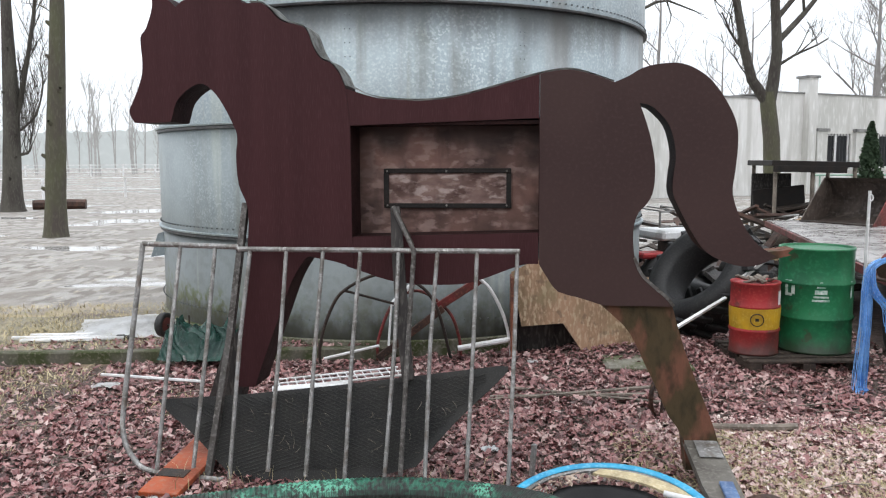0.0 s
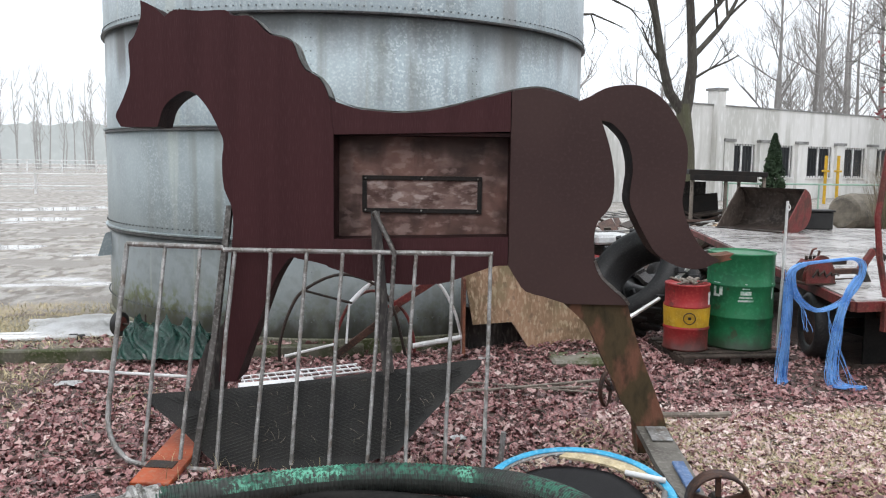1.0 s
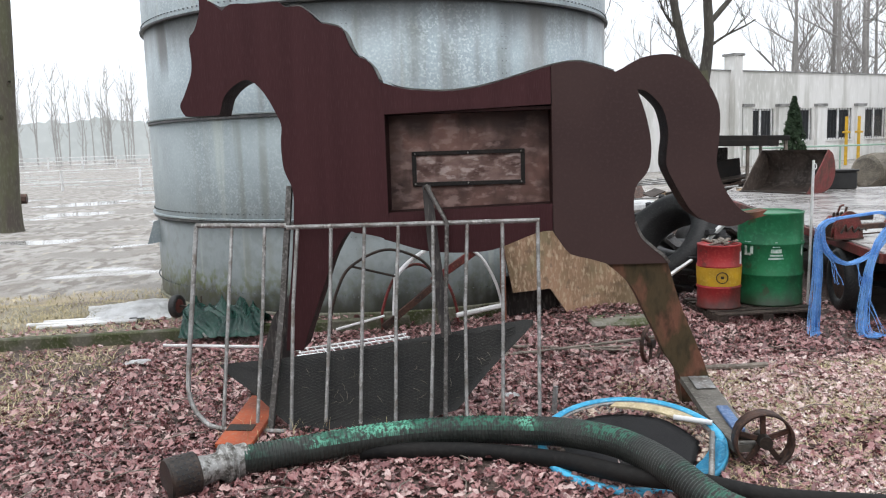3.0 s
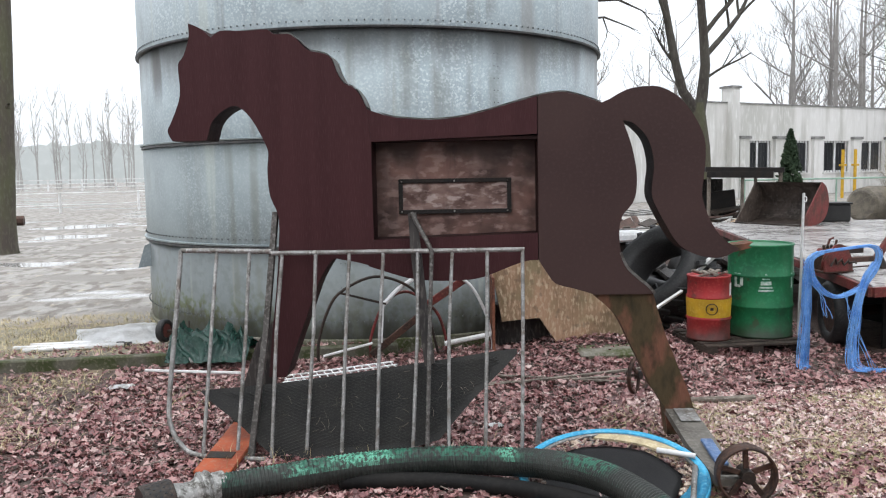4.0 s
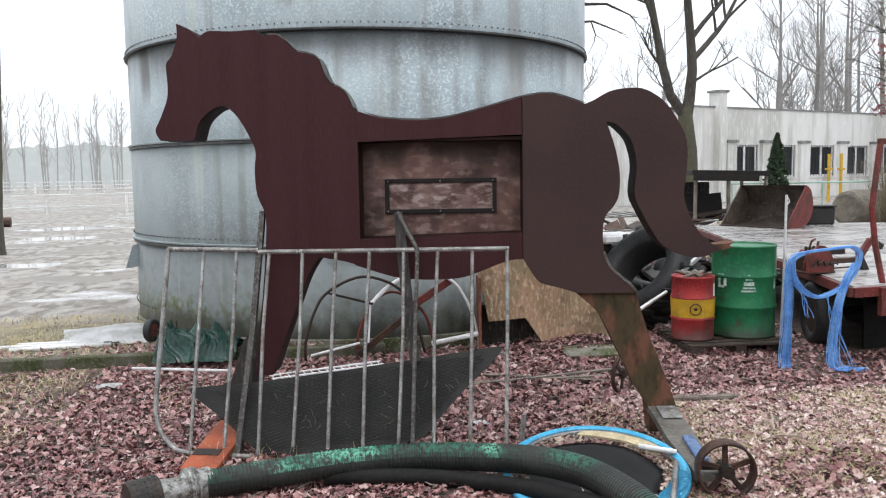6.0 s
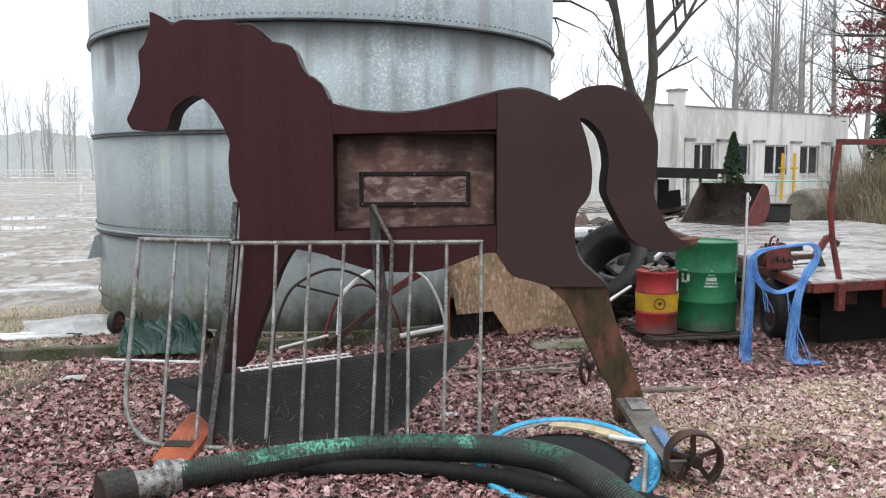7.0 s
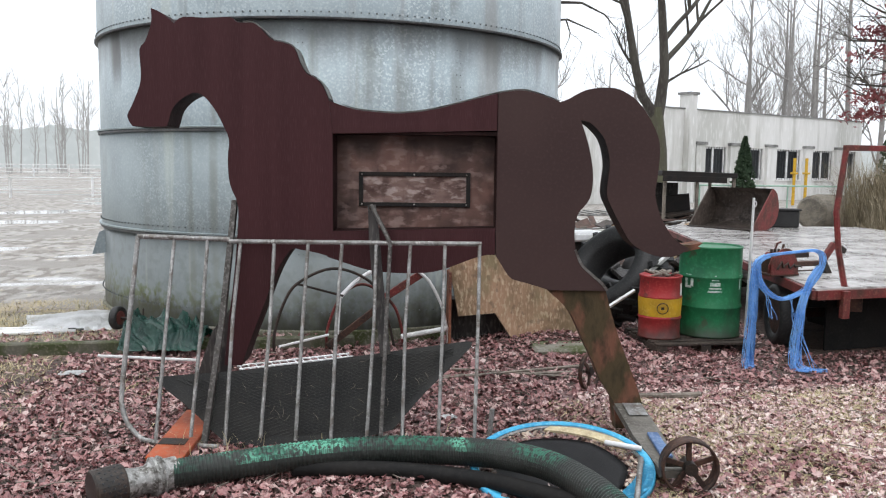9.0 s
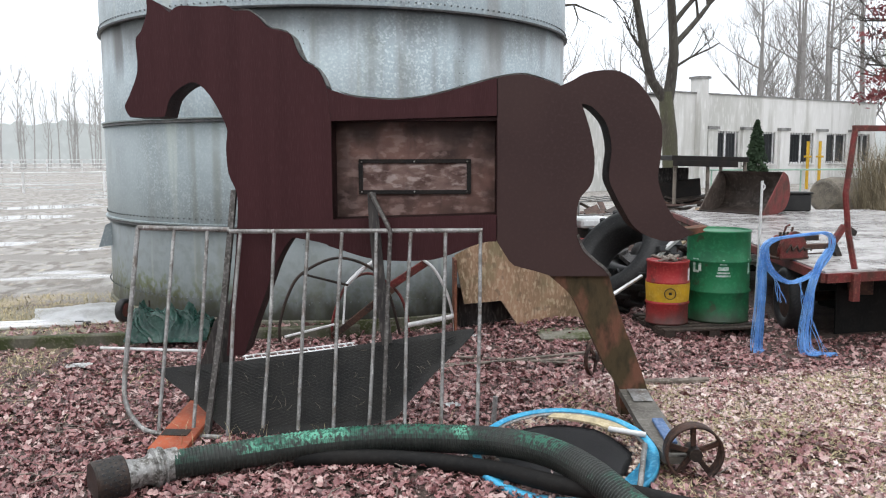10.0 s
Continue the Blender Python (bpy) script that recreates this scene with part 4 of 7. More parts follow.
def build_building():
    b = thing("low_building", pose(0, 0, 0), "long single-storey white rendered building, streaked with damp", "building")
    a, e = Vector((19.6, 37.6)), Vector((37.3, 44.5))
    d = (e - a).normalized()
    L = (e - a).length
    yaw = math.degrees(math.atan2(d.y, d.x))
    base = pose(a.x, a.y, 0, 0, 0, yaw)
    b.matrix_basis = base
    wins = [(3.45, 2.0), (6.62, 2.1), (10.1, 2.3), (13.65, 2.15), (16.9, 1.5)]
    # wall pieces round real openings
    part("wall", B(0, L, 0.0, 0.3, -0.2, 1.2), M_PLASTER, b)
    part("wall", B(0, L, 0.0, 0.3, 2.95, 4.85), M_PLASTER, b)
    x = 0.0
    for s, w in wins + [(L, 0)]:
        part("wall", B(x, s, 0.0, 0.3, 1.2, 2.95), M_PLASTER, b)
        x = s + w
    part("wall", B(L - 0.3, L, 0.3, 9, -0.2, 4.85), M_PLASTER, b)
    part("wall", B(-9.5, 0.0, 0.02, 0.3, -0.2, 4.55), M_PLASTER, b)
    part("roof_edge", B(-9.6, -0.05, -0.04, 9, 4.55, 4.62), M_CAP, b, "grey roof edge")
    part("wall", B(-9.5, -9.2, 0.3, 9, -0.2, 4.55), M_PLASTER, b)
    part("roof_edge", B(-0.05, L + 0.05, -0.06, 9, 4.85, 4.92), M_CAP, b, "grey roof edge")
    for s, w in wins:
        win = part("window", bmesh_frame(s, s + w, 1.2, 2.95, 0.09, 0.12, 0.2), M_WINFRAME, b)
        part("pane", B(s + 0.08, s + w - 0.08, 0.17, 0.18, 1.28, 2.87), M_DARKGLASS, win)
        part("mullion", B(s + w / 2 - 0.09, s + w / 2 + 0.09, 0.1, 0.19, 1.25, 2.9), M_WINFRAME, win)
        for k in range(9):
            xx = s + 0.1 + (w - 0.2) * k / 8
            part("grille_bar", B(xx - 0.008, xx + 0.008, 0.02, 0.045, 1.2, 2.95), M_BAND, win)
        part("sill", B(s - 0.1, s + w + 0.1, -0.08, 0.1, 1.12, 1.2), M_PLASTER, win)
    for s in (2.75, 5.62, 8.95, 12.66, 16.0):
        part("pilaster", B(s - 0.0, s + 0.75, -0.18, 0.0, -0.2, 3.05), M_PLASTER, b)
        part("pilaster_cap", B(s - 0.08, s + 0.83, -0.25, 0.0, 3.05, 3.2), M_CAP, b)
    part("chimney", B(1.9, 2.45, -0.35, 0.35, -0.2, 5.6), M_PLASTER, b)
    part("chimney_cap", B(1.82, 2.53, -0.43, 0.43, 5.6, 5.72), M_CAP, b)
    return b


build_building()


# ---- things round the horse ----
def build_rubber_mat():
    m = thing("rubber_mat", GATE @ pose(0, 0.06, 0), "black ribbed rubber mat propped behind the gate", "mat")
    outline = spline([(-1.99, -0.86), (-1.93, -0.92), (-1.73, -1.06), (-1.54, -1.22), (-1.36, -1.29)], 3) + [(-0.9, -1.25)] + spline([(-0.5, -1.13), (-0.3, -0.89), (-0.04, -0.62), (-0.1, -0.595)], 3) + [(-0.5, -0.66), (-1.0, -0.74), (-1.5, -0.81)]
    part("sheet", prism(bmesh.new(), outline, 0.0, 0.018), M_MAT, m)
    # diamond ribs, raised on the face
    bm = bmesh.new()
    for s in (-1, 1):
        for k in range(60):
            c = -2.6 + 0.055 * k
            p = []
            for j in range(40):
                x = -1.95 + 0.05 * j
                z = -1.3 + s * 0.36 * (x - c) if s > 0 else -0.6 - 0.36 * (x - c)
                lo = -0.9 - 0.8 * (x + 1.95) if x < -1.45 else (-1.24 + 0.1 * (x + 1.45) if x < -0.5 else -1.1 + 1.15 * (x + 0.5))
                hi = -0.87 + 0.14 * (x + 1.95)
                if lo + 0.01 < z < hi - 0.01:
                    p.append((x, -0.002, z))
                elif len(p) > 1:
                    break
                else:
                    p = []
            if len(p) > 1:
                tube(bm, [p[0], p[-1]], 0.0035, 4)
    tagged(part("ribs", bm, M_MAT, m), kind="stuff")
    # wisps of straw stuck to its face
    rng = random.Random(44)
    bm = bmesh.new()
    for k in range(46):
        x, z = rng.uniform(-1.5, -0.25), rng.uniform(-1.1, -0.72)
        if z > -0.8 + 0.14 * (x + 1.5) or z < -1.12 + 0.6 * max(0, x + 0.6):
            continue
        a, l = rng.uniform(0, 3.14), rng.uniform(0.02, 0.06)
        tube(bm, [(x, -0.008, z), (x + 0.5 * l * math.cos(a) + 0.006, -0.012, z + 0.5 * l * math.sin(a)), (x + l * math.cos(a), -0.008, z + l * math.sin(a))], 0.0013, 3)
    tagged(part("straw_wisps", bm, M_PIPE, m, "wisps of straw stuck to the mat"), kind="stuff")


build_rubber_mat()

# the dark strut that hooks over the gate's top
strut = thing("dark_strut", GATE, "dark weathered steel strut with a hooked top, leaning by the gate", "strut")
part("blade", prism(bmesh.new(), [(-0.71, 0.24), (-0.66, 0.245), (-0.63, 0.05), (-0.585, -0.3), (-0.53, -0.68), (-0.59, -0.7), (-0.645, -0.35), (-0.69, 0.0)], 0.035, 0.055), M_BLACKWOOD, strut)
part("hook", T(spline([(-0.69, 0.03, 0.22), (-0.65, -0.01, 0.18), (-0.56, -0.02, 0.02)], 4), 0.012, 6), M_IRON, strut)

ob = thing("orange_board", pose(-0.82, 4.22, 0.02, 0, 0, -16), "orange painted metal board lying under the gate", "board")
part("plate", B(-0.11, 0.11, -0.33, 0.33, 0.0, 0.03, 0.004, pose(0, 0, 0.03, 7)), M_ORANGE, ob)
part("dark_patch", B(-0.1, 0.06, -0.17, -0.09, 0.03, 0.034, 0.0, pose(0, 0, 0.03, 7)), M_IRON, ob)


def hose_mesh(path, r, pitch, depth, seg=16):
    pts = [Vector(p) for p in spline(path, 160)]
    out, acc = [pts[0]], 0.0
    for a, b in zip(pts, pts[1:]):
        acc += (b - a).length
        if acc >= pitch / 4:
            out.append(b)
            acc = 0.0
    bm = bmesh.new()
    rings = []
    for i, p in enumerate(out):
        d = (out[min(i + 1, len(out) - 1)] - out[max(i - 1, 0)]).normalized()
        s = d.cross(Vector((0, 0, 1))).normalized()
        q = s.cross(d)
        rad = r - (depth if i % 4 > 1 else 0)
        rings.append([bm.verts.new(p + rad * (math.cos(2 * math.pi * k / seg) * s + math.sin(2 * math.pi * k / seg) * q)) for k in range(seg)])
    for i, (u, v) in enumerate(zip(rings, rings[1:])):
        for k in range(seg):
            bm.faces.new((u[k], u[(k + 1) % seg], v[(k + 1) % seg], v[k])).material_index = 0 if i % 4 < 2 else 1
    bm.faces.new(rings[0])
    bm.faces.new(rings[-1][::-1])
    return bm


M_HOSE = material("worn_green_sheen_hose", (0.018, 0.021, 0.019), (0.03, 0.033, 0.03), (0.04, 0.048, 0.043), 5, 60, 0.5, bump=0.3, bump_dist=0.003)
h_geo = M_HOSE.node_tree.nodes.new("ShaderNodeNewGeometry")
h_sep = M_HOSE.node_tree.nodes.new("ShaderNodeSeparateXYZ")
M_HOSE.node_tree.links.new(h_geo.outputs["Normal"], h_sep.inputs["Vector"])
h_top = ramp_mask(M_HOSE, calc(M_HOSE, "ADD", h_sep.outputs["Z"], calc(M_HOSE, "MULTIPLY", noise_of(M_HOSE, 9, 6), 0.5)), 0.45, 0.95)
# green coat with sky sheen painted on the upper side, brighter in patches
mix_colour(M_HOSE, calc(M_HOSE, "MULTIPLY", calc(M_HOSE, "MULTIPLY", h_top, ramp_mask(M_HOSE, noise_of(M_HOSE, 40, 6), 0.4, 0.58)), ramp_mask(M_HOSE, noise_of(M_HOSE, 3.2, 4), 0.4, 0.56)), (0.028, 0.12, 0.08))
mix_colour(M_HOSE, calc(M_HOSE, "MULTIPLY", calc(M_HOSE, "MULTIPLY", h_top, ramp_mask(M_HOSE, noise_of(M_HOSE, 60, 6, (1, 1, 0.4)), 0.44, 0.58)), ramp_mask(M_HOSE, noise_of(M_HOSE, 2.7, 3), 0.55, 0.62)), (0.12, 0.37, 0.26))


M_CAST = material("pitted_cast_aluminium", (0.3, 0.3, 0.29), (0.09, 0.085, 0.075), (0.5, 0.5, 0.48), 22, 70, 0.5, metal=0.5, bump=0.6, bump_dist=0.004, spread=(0.42, 0.6))


def build_hose():
    h = thing("suction_hose", pose(0, 0, 0), "thick black and green ribbed suction hose with a strainer end", "hose")
    path = [(-0.87, 3.485, 0.092), (-0.55, 3.545, 0.097), (-0.1, 3.6, 0.11), (0.33, 3.56, 0.125), (0.66, 3.41, 0.145), (0.89, 3.2, 0.18), (1.06, 2.94, 0.2), (1.17, 2.66, 0.18), (1.28, 2.36, 0.11), (1.5, 2.05, 0.085)]
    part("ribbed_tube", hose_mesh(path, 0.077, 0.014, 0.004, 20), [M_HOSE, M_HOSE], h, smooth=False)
    d = Vector((-0.9, -0.44, -0.02)).normalized()
    m = Matrix.Translation(path[0]) @ d.to_track_quat("Z", "Y").to_matrix().to_4x4()
    part("coupling", lathe(bmesh.new(), [(0.084, -0.07), (0.084, 0.0), (0.1, 0.004), (0.106, 0.016), (0.092, 0.024), (0.092, 0.034), (0.106, 0.042), (0.106, 0.056), (0.084, 0.066), (0.07, 0.09), (0.07, 0.13), (0.078, 0.17), (0.084, 0.2)], 28, m), M_CAST, h, "dull cast aluminium coupling")
    st = part("strainer", lathe(bmesh.new(), [(0.105, 0.2), (0.11, 0.205), (0.11, 0.345), (0.102, 0.355), (0.01, 0.357)], 28, m), M_IRON, h, "black perforated strainer")
    holes = bmesh.new()
    for k in range(20):
        for j in range(5):
            a = 2 * math.pi * (k + 0.5 * (j % 2)) / 20
            z = 0.225 + 0.024 * j
            lathe(holes, [(0.0065, 0), (0.006, 0.0012)], 8, m @ Matrix.Rotation(a, 4, "Z") @ Matrix.Translation((0.1102, 0, z)) @ Matrix.Rotation(math.pi / 2, 4, "Y"))
    tagged(part("holes", holes, M_DARKGLASS, st, "dark round holes"), kind="stuff")
    h2 = thing("old_hose", pose(0, 0, 0), "smooth black hose lying beside the ribbed one", "hose")
    part("tube", T(spline([(-0.2, 3.58, 0.046), (0.08, 3.52, 0.046), (0.36, 3.44, 0.046), (0.62, 3.3, 0.05), (0.84, 3.08, 0.075), (1.06, 2.78, 0.1), (1.3, 2.58, 0.12), (1.6, 2.46, 0.07), (2.1, 2.3, 0.05)], 8), 0.046, 14), M_PITCH, h2, smooth=True)


build_hose()


def build_trampoline():
    t = thing("small_trampoline", pose(1.23, 3.24, 0.088, 0, 0, -24.6) @ pose(0, 0, 0, 9.5) @ Matrix.Scale(0.815, 4), "round mini trampoline with blue edge and torn black mat", "trampoline")
    part("edge_pad", lathe(bmesh.new(), [(0.556, 0.006), (0.557, 0.014), (0.598, 0.018), (0.612, 0.008), (0.614, -0.03), (0.606, -0.03), (0.602, 0.002)], 64, cap=False), M_CYAN, t, "light blue plastic edge", True)
    flap = bmesh.new()
    rows = []
    for k in range(15):
        a = radians(-62 + 5.2 * k)
        w = 0.07 * math.sin(math.pi * (k + 0.6) / 15.2)
        rows.append([flap.verts.new((r * math.cos(a), r * math.sin(a), 0.021 + 0.006 * noise.noise((k * 0.7, r * 9, 2)) - (0.612 - r) * 0.12)) for r in (0.605, 0.572, 0.55 - w * 0.5, 0.545 - w)])
    for u, v in zip(rows, rows[1:]):
        for k in range(3):
            flap.faces.new((u[k], u[k + 1], v[k + 1], v[k]))
    bmesh.ops.solidify(flap, geom=flap.faces[:], thickness=0.005)
    part("pad_flap", flap, M_CYAN, t, "wide light blue pad piece", True)
    part("steel_ring", T([(0.56 * math.cos(a), 0.56 * math.sin(a), -0.012) for a in np.linspace(0, 2 * math.pi, 48, endpoint=False)], 0.016, 8, True), M_GALV, t)
    bm = bmesh.new()
    seg = 48
    rings = []
    for r in (0.0, 0.14, 0.28, 0.4, 0.45):
        rings.append([bm.verts.new(((r + (0.012 * math.sin(7 * a) + 0.03 * noise.noise((2 * math.cos(a), 2 * math.sin(a), 3))) * (r > 0.3)) * math.cos(a) - 0.02, r * 0.97 * math.sin(a) - 0.02, -0.025 - 0.025 * (1 - (r / 0.45) ** 2) + 0.012 * noise.noise((r * 4 * math.cos(a), r * 4 * math.sin(a), 1)))) for a in np.linspace(0, 2 * math.pi, seg, endpoint=False)])
    for u, v in zip(rings, rings[1:]):
        for k in range(seg):
            bm.faces.new((u[k], u[(k + 1) % seg], v[(k + 1) % seg], v[k]))
    bmesh.ops.solidify(bm, geom=bm.faces[:], thickness=0.006)
    part("jumping_mat", bm, M_FABRIC, t, "sagging black fabric mat", True)
    for k in range(36):
        a = 2 * math.pi * k / 36
        c, s = math.cos(a), math.sin(a)
        bm = bmesh.new()
        coil = []
        for j in range(25):
            u = j / 24
            rr = 0.45 + 0.103 * u
            ph = u * 5 * 2 * math.pi
            coil.append((rr * c - s * 0.009 * math.cos(ph), rr * s + c * 0.009 * math.cos(ph), -0.02 + 0.009 * math.sin(ph)))
        tube(bm, coil, 0.0028, 4)
        part("spring", bm, M_CHROME, t)
    part("torn_foam", prism(bmesh.new(), [(x, y) for x, y in spline([(-0.16, 0.475), (0.0, 0.46), (0.2, 0.41), (0.36, 0.3), (0.44, 0.33), (0.32, 0.45), (0.08, 0.535), (-0.12, 0.535)], 3)], -0.004, 0.012), M_FOAM, t, "torn yellowish foam").matrix_basis = pose(0, 0, 0, -90)
    for a in (20, 80, 160):
        c, s = math.cos(radians(a)), math.sin(radians(a))
        part("leg", T([(0.55 * c, 0.55 * s, -0.01), (0.56 * c, 0.56 * s, -0.115)], 0.014, 8), M_GALV, t)
    # dead leaves and flakes caught between mat and edge
    rng = np.random.default_rng(17)
    bm = bmesh.new()
    for k in range(260):
        a, r, q = rng.uniform(0, 6.283), rng.uniform(0.44, 0.555), rng.uniform(0.012, 0.03)
        b = rng.uniform(0, 6.283)
        c = Vector((r * math.cos(a), r * math.sin(a), -0.018 + rng.uniform(0, 0.014)))
        u = Vector((math.cos(b), math.sin(b), rng.uniform(-0.5, 0.5))) * q
        v = Vector((-math.sin(b), math.cos(b), rng.uniform(-0.5, 0.5))) * q * 0.5
        bm.faces.new([bm.verts.new(x) for x in (c - u, c + v, c + u, c - v)])
    tagged(part("caught_leaves", bm, M_FLAKE, t, "pale dead leaves caught in the springs"), kind="stuff")


for ends, mat, label in (([(1.535, 3.36, 0.155), (1.7, 3.235, 0.15)], M_WHITE, "short white plastic tube lying on the trampoline's edge"), ([(1.65, 3.14, 0.13), (1.52, 2.9, 0.1), (1.4, 2.68, 0.075)], M_GALV, "grey steel tube lying inside the trampoline's edge")):
    tb = thing("loose_tube", pose(0, 0, 0), label, "tube")
    part("tube", T(ends, 0.015, 10), mat, tb, smooth=True)


M_FLAKE = material("pale_leaf_flakes", (0.42, 0.33, 0.26), (0.2, 0.12, 0.09), (0.62, 0.56, 0.5), 20, 60, 0.7, random_amount=0.5)
M_FOAM = material("yellowed_foam", (0.5, 0.42, 0.26), (0.34, 0.28, 0.18), (0.62, 0.56, 0.4), 8, 50, 0.8, bump=0.4)
build_trampoline()


def spoked_wheel(name, m, r, w, label, spokes=5, arc=360):
    e = thing(name, m, label, "wheel")
    part("rim", lathe(bmesh.new(), [(r - 0.012, -w / 2), (r, -w / 2), (r, w / 2), (r - 0.012, w / 2), (r - 0.012, -w / 2)], 40, cap=False), M_RUST, e, "rusty flat rim", True)
    part("hub", lathe(bmesh.new(), [(0.015, -w * 0.7), (0.034, -w * 0.7), (0.034, w * 0.7), (0.015, w * 0.7)], 18), M_IRON, e)
    for k in range(spokes):
        part("spoke", B(0.028, r - 0.006, -0.014, 0.014, -0.008, 0.008, 0.003, pose(0, 0, 0, 0, 0, 360 * k / spokes + 20)), M_RUST, e)
    return e


spoked_wheel("iron_wheel", pose(1.83, 2.95, 0.145, 0, 0, -14) @ pose(0, 0, 0, 90), 0.15, 0.085, "rusty five-spoked iron plough wheel")
spoked_wheel("iron_wheel", pose(2.12, 4.95, 0.15, 0, 0, 37) @ pose(0, 0, 0, 90), 0.155, 0.03, "thin rusty iron wheel behind the horse's leg", 3)
M_BEAM = material("grey_weathered_beam", (0.13, 0.12, 0.105), (0.075, 0.068, 0.058), (0.2, 0.19, 0.17), 5, 40, 0.75, bump=0.4)
pl = thing("drawbar", pose(1.95, 3.92, 0.17, 0, 0, -12.5), "wooden drawbar with bolted plates running to the iron wheel", "drawbar")
part("beam", prism(bmesh.new(), [(-0.09, 0.06), (0.085, 0.06), (0.09, -0.5), (0.075, -0.95), (-0.045, -0.95), (-0.085, -0.5)], -0.02, 0.02), M_BEAM, pl).matrix_basis = pose(0, 0, 0, 5) @ pose(0, 0, 0, -90)
part("plate", B(-0.045, 0.075, -0.2, 0.0, 0.026, 0.032, 0.002, pose(0, 0, 0, 5)), M_GALV, pl, "pale galvanised plate")
part("blue_bracket", B(-0.005, 0.06, -0.8, -0.48, 0.022, 0.04, 0.004, pose(0, 0, 0, 5)), material("faded_blue_paint", (0.09, 0.16, 0.3), (0.06, 0.1, 0.2), (0.2, 0.25, 0.35), 8, 40, 0.6), pl, "faded blue bracket")
part("axle", T([(-0.02, -0.93, -0.03), (0.16, -0.93, -0.03)], 0.014, 8), M_IRON, pl)


# ---- behind the horse: bent tubes, planks, tarpaulin, sheets ----
f = thing("black_hoop", pose(0, 6.55, 0), "black bent-tube hoop of an old hay machine", "hoop")
part("arc", T(spline([(-0.24, 0, 0.0), (-0.24, 0, 0.18), (-0.16, 0.01, 0.45), (-0.03, 0.02, 0.64), (0.28, 0.03, 0.77), (0.59, 0.04, 0.67), (0.75, 0.05, 0.45), (0.86, 0.06, 0.03)], 6), 0.014, 8), M_IRON, f)
part("spoke", T([(-0.03, 0.02, 0.635), (0.38, 0, 0.52)], 0.011, 6), M_IRON, f)
f = thing("red_hoop", pose(0, 6.7, 0), "rust-red bent-tube hoop leaning behind the gate", "hoop")
part("arc", T(spline([(0.24, 0, 0.0), (0.25, 0, 0.2), (0.38, 0, 0.5), (0.6, 0, 0.6), (0.85, 0, 0.42), (0.94, 0, 0.2), (0.96, 0, 0.02)], 6), 0.014, 8), M_RUSTRED, f)
part("bar", B(0, 0.5, -0.015, 0.015, -0.035, 0.035, 0.004, pose(0.72, -0.03, 0.44, 0, -32)), M_RUSTRED, f)
part("bar", B(0, 0.7, -0.02, 0.02, -0.03, 0.03, 0.004, pose(0.24, -0.08, 0.04, 0, -37)), M_RUST, f)
f = thing("white_tube_frame", pose(0, 6.62, 0), "white enamelled tube frame, part of a child's gym", "frame")
part("tube", T(spline([(0.36, 0, 0.5), (0.5, 0, 0.64), (0.66, 0, 0.74)], 4), 0.021, 8), M_WHITE, f)
part("tube", T(spline([(1.08, 0, 0.73), (1.2, 0, 0.62), (1.32, 0, 0.38), (1.38, 0, 0.12), (1.38, 0, 0.02)], 5), 0.014, 8), M_WHITE, f)
part("tube", T([(0.92, -0.05, 0.12), (1.37, -0.02, 0.18)], 0.024, 8), M_WHITE, f)
part("tube", T([(0.33, -0.05, 0.16), (0.36, 0, 0.5)], 0.01, 6), M_WHITE, f)
part("foot_bar", T([(-0.2, -0.2, 0.1), (0.25, 0.0, 0.15)], 0.012, 6), M_WHITE, f)
g = thing("white_grate", pose(-0.06, 5.98, 0.04, 0, 0, 10), "white wire shelf lying on the leaves", "grate")
for y in (-0.12, 0.0, 0.12):
    part("rail", T([(-0.48, y, 0.0), (0.48, y, 0.03)], 0.009, 6), M_WHITE, g)
for k in range(15):
    part("cross_wire", T([(-0.46 + 0.065 * k, -0.12, 0.002 * k), (-0.46 + 0.065 * k, 0.12, 0.002 * k)], 0.005, 5), M_WHITE, g)
part("tray", B(-0.52, 0.05, -0.24, -0.13, -0.03, 0.022, 0.004), M_WHITE, g)


M_RUSTSIDE = material("rusty_sheet_side", (0.2, 0.075, 0.042), (0.1, 0.042, 0.03), (0.28, 0.13, 0.08), 5, 40, 0.7, bump=0.4)


def build_plywood():
    p = thing("chipboard_sheet", pose(0, 0, 0), "weathered chipboard sheet with a notch cut from it, leaning", "board")
    o = [(1.38, 0.77), (1.74, 0.94), (1.99, 0.865), (2.3, 0.676), (2.73, 0.45), (2.77, 0.02), (2.06, -0.04), (1.82, 0.325), (1.46, 0.306)]
    ob = part("sheet", prism(bmesh.new(), [(x - 2.1, z) for x, z in o], 0.0, 0.022), M_OSB, p)
    ob.matrix_basis = pose(2.1, 6.5, 0.0, -6)
    b = thing("dark_box", pose(1.62, 6.62, 0, 0, 0, -8), "open dark wooden box under the chipboard", "box")
    part("side", B(-0.24, -0.215, -0.12, 0.14, 0.0, 0.72, 0.003), M_RUSTSIDE, b, "rusty red-brown side")
    part("bottom", B(-0.215, 0.34, -0.15, 0.16, 0.0, 0.02, 0.003), M_PALLET, b)
    part("back", B(-0.215, 0.34, 0.14, 0.16, 0.02, 0.45, 0.003), M_BLACKWOOD, b)
    part("top", B(-0.215, 0.34, -0.02, 0.14, 0.43, 0.45, 0.003), M_BLACKWOOD, b)
    part("lip", B(-0.1, 0.34, -0.22, -0.17, 0.01, 0.03, 0.003), M_WHITE, b)


build_plywood()


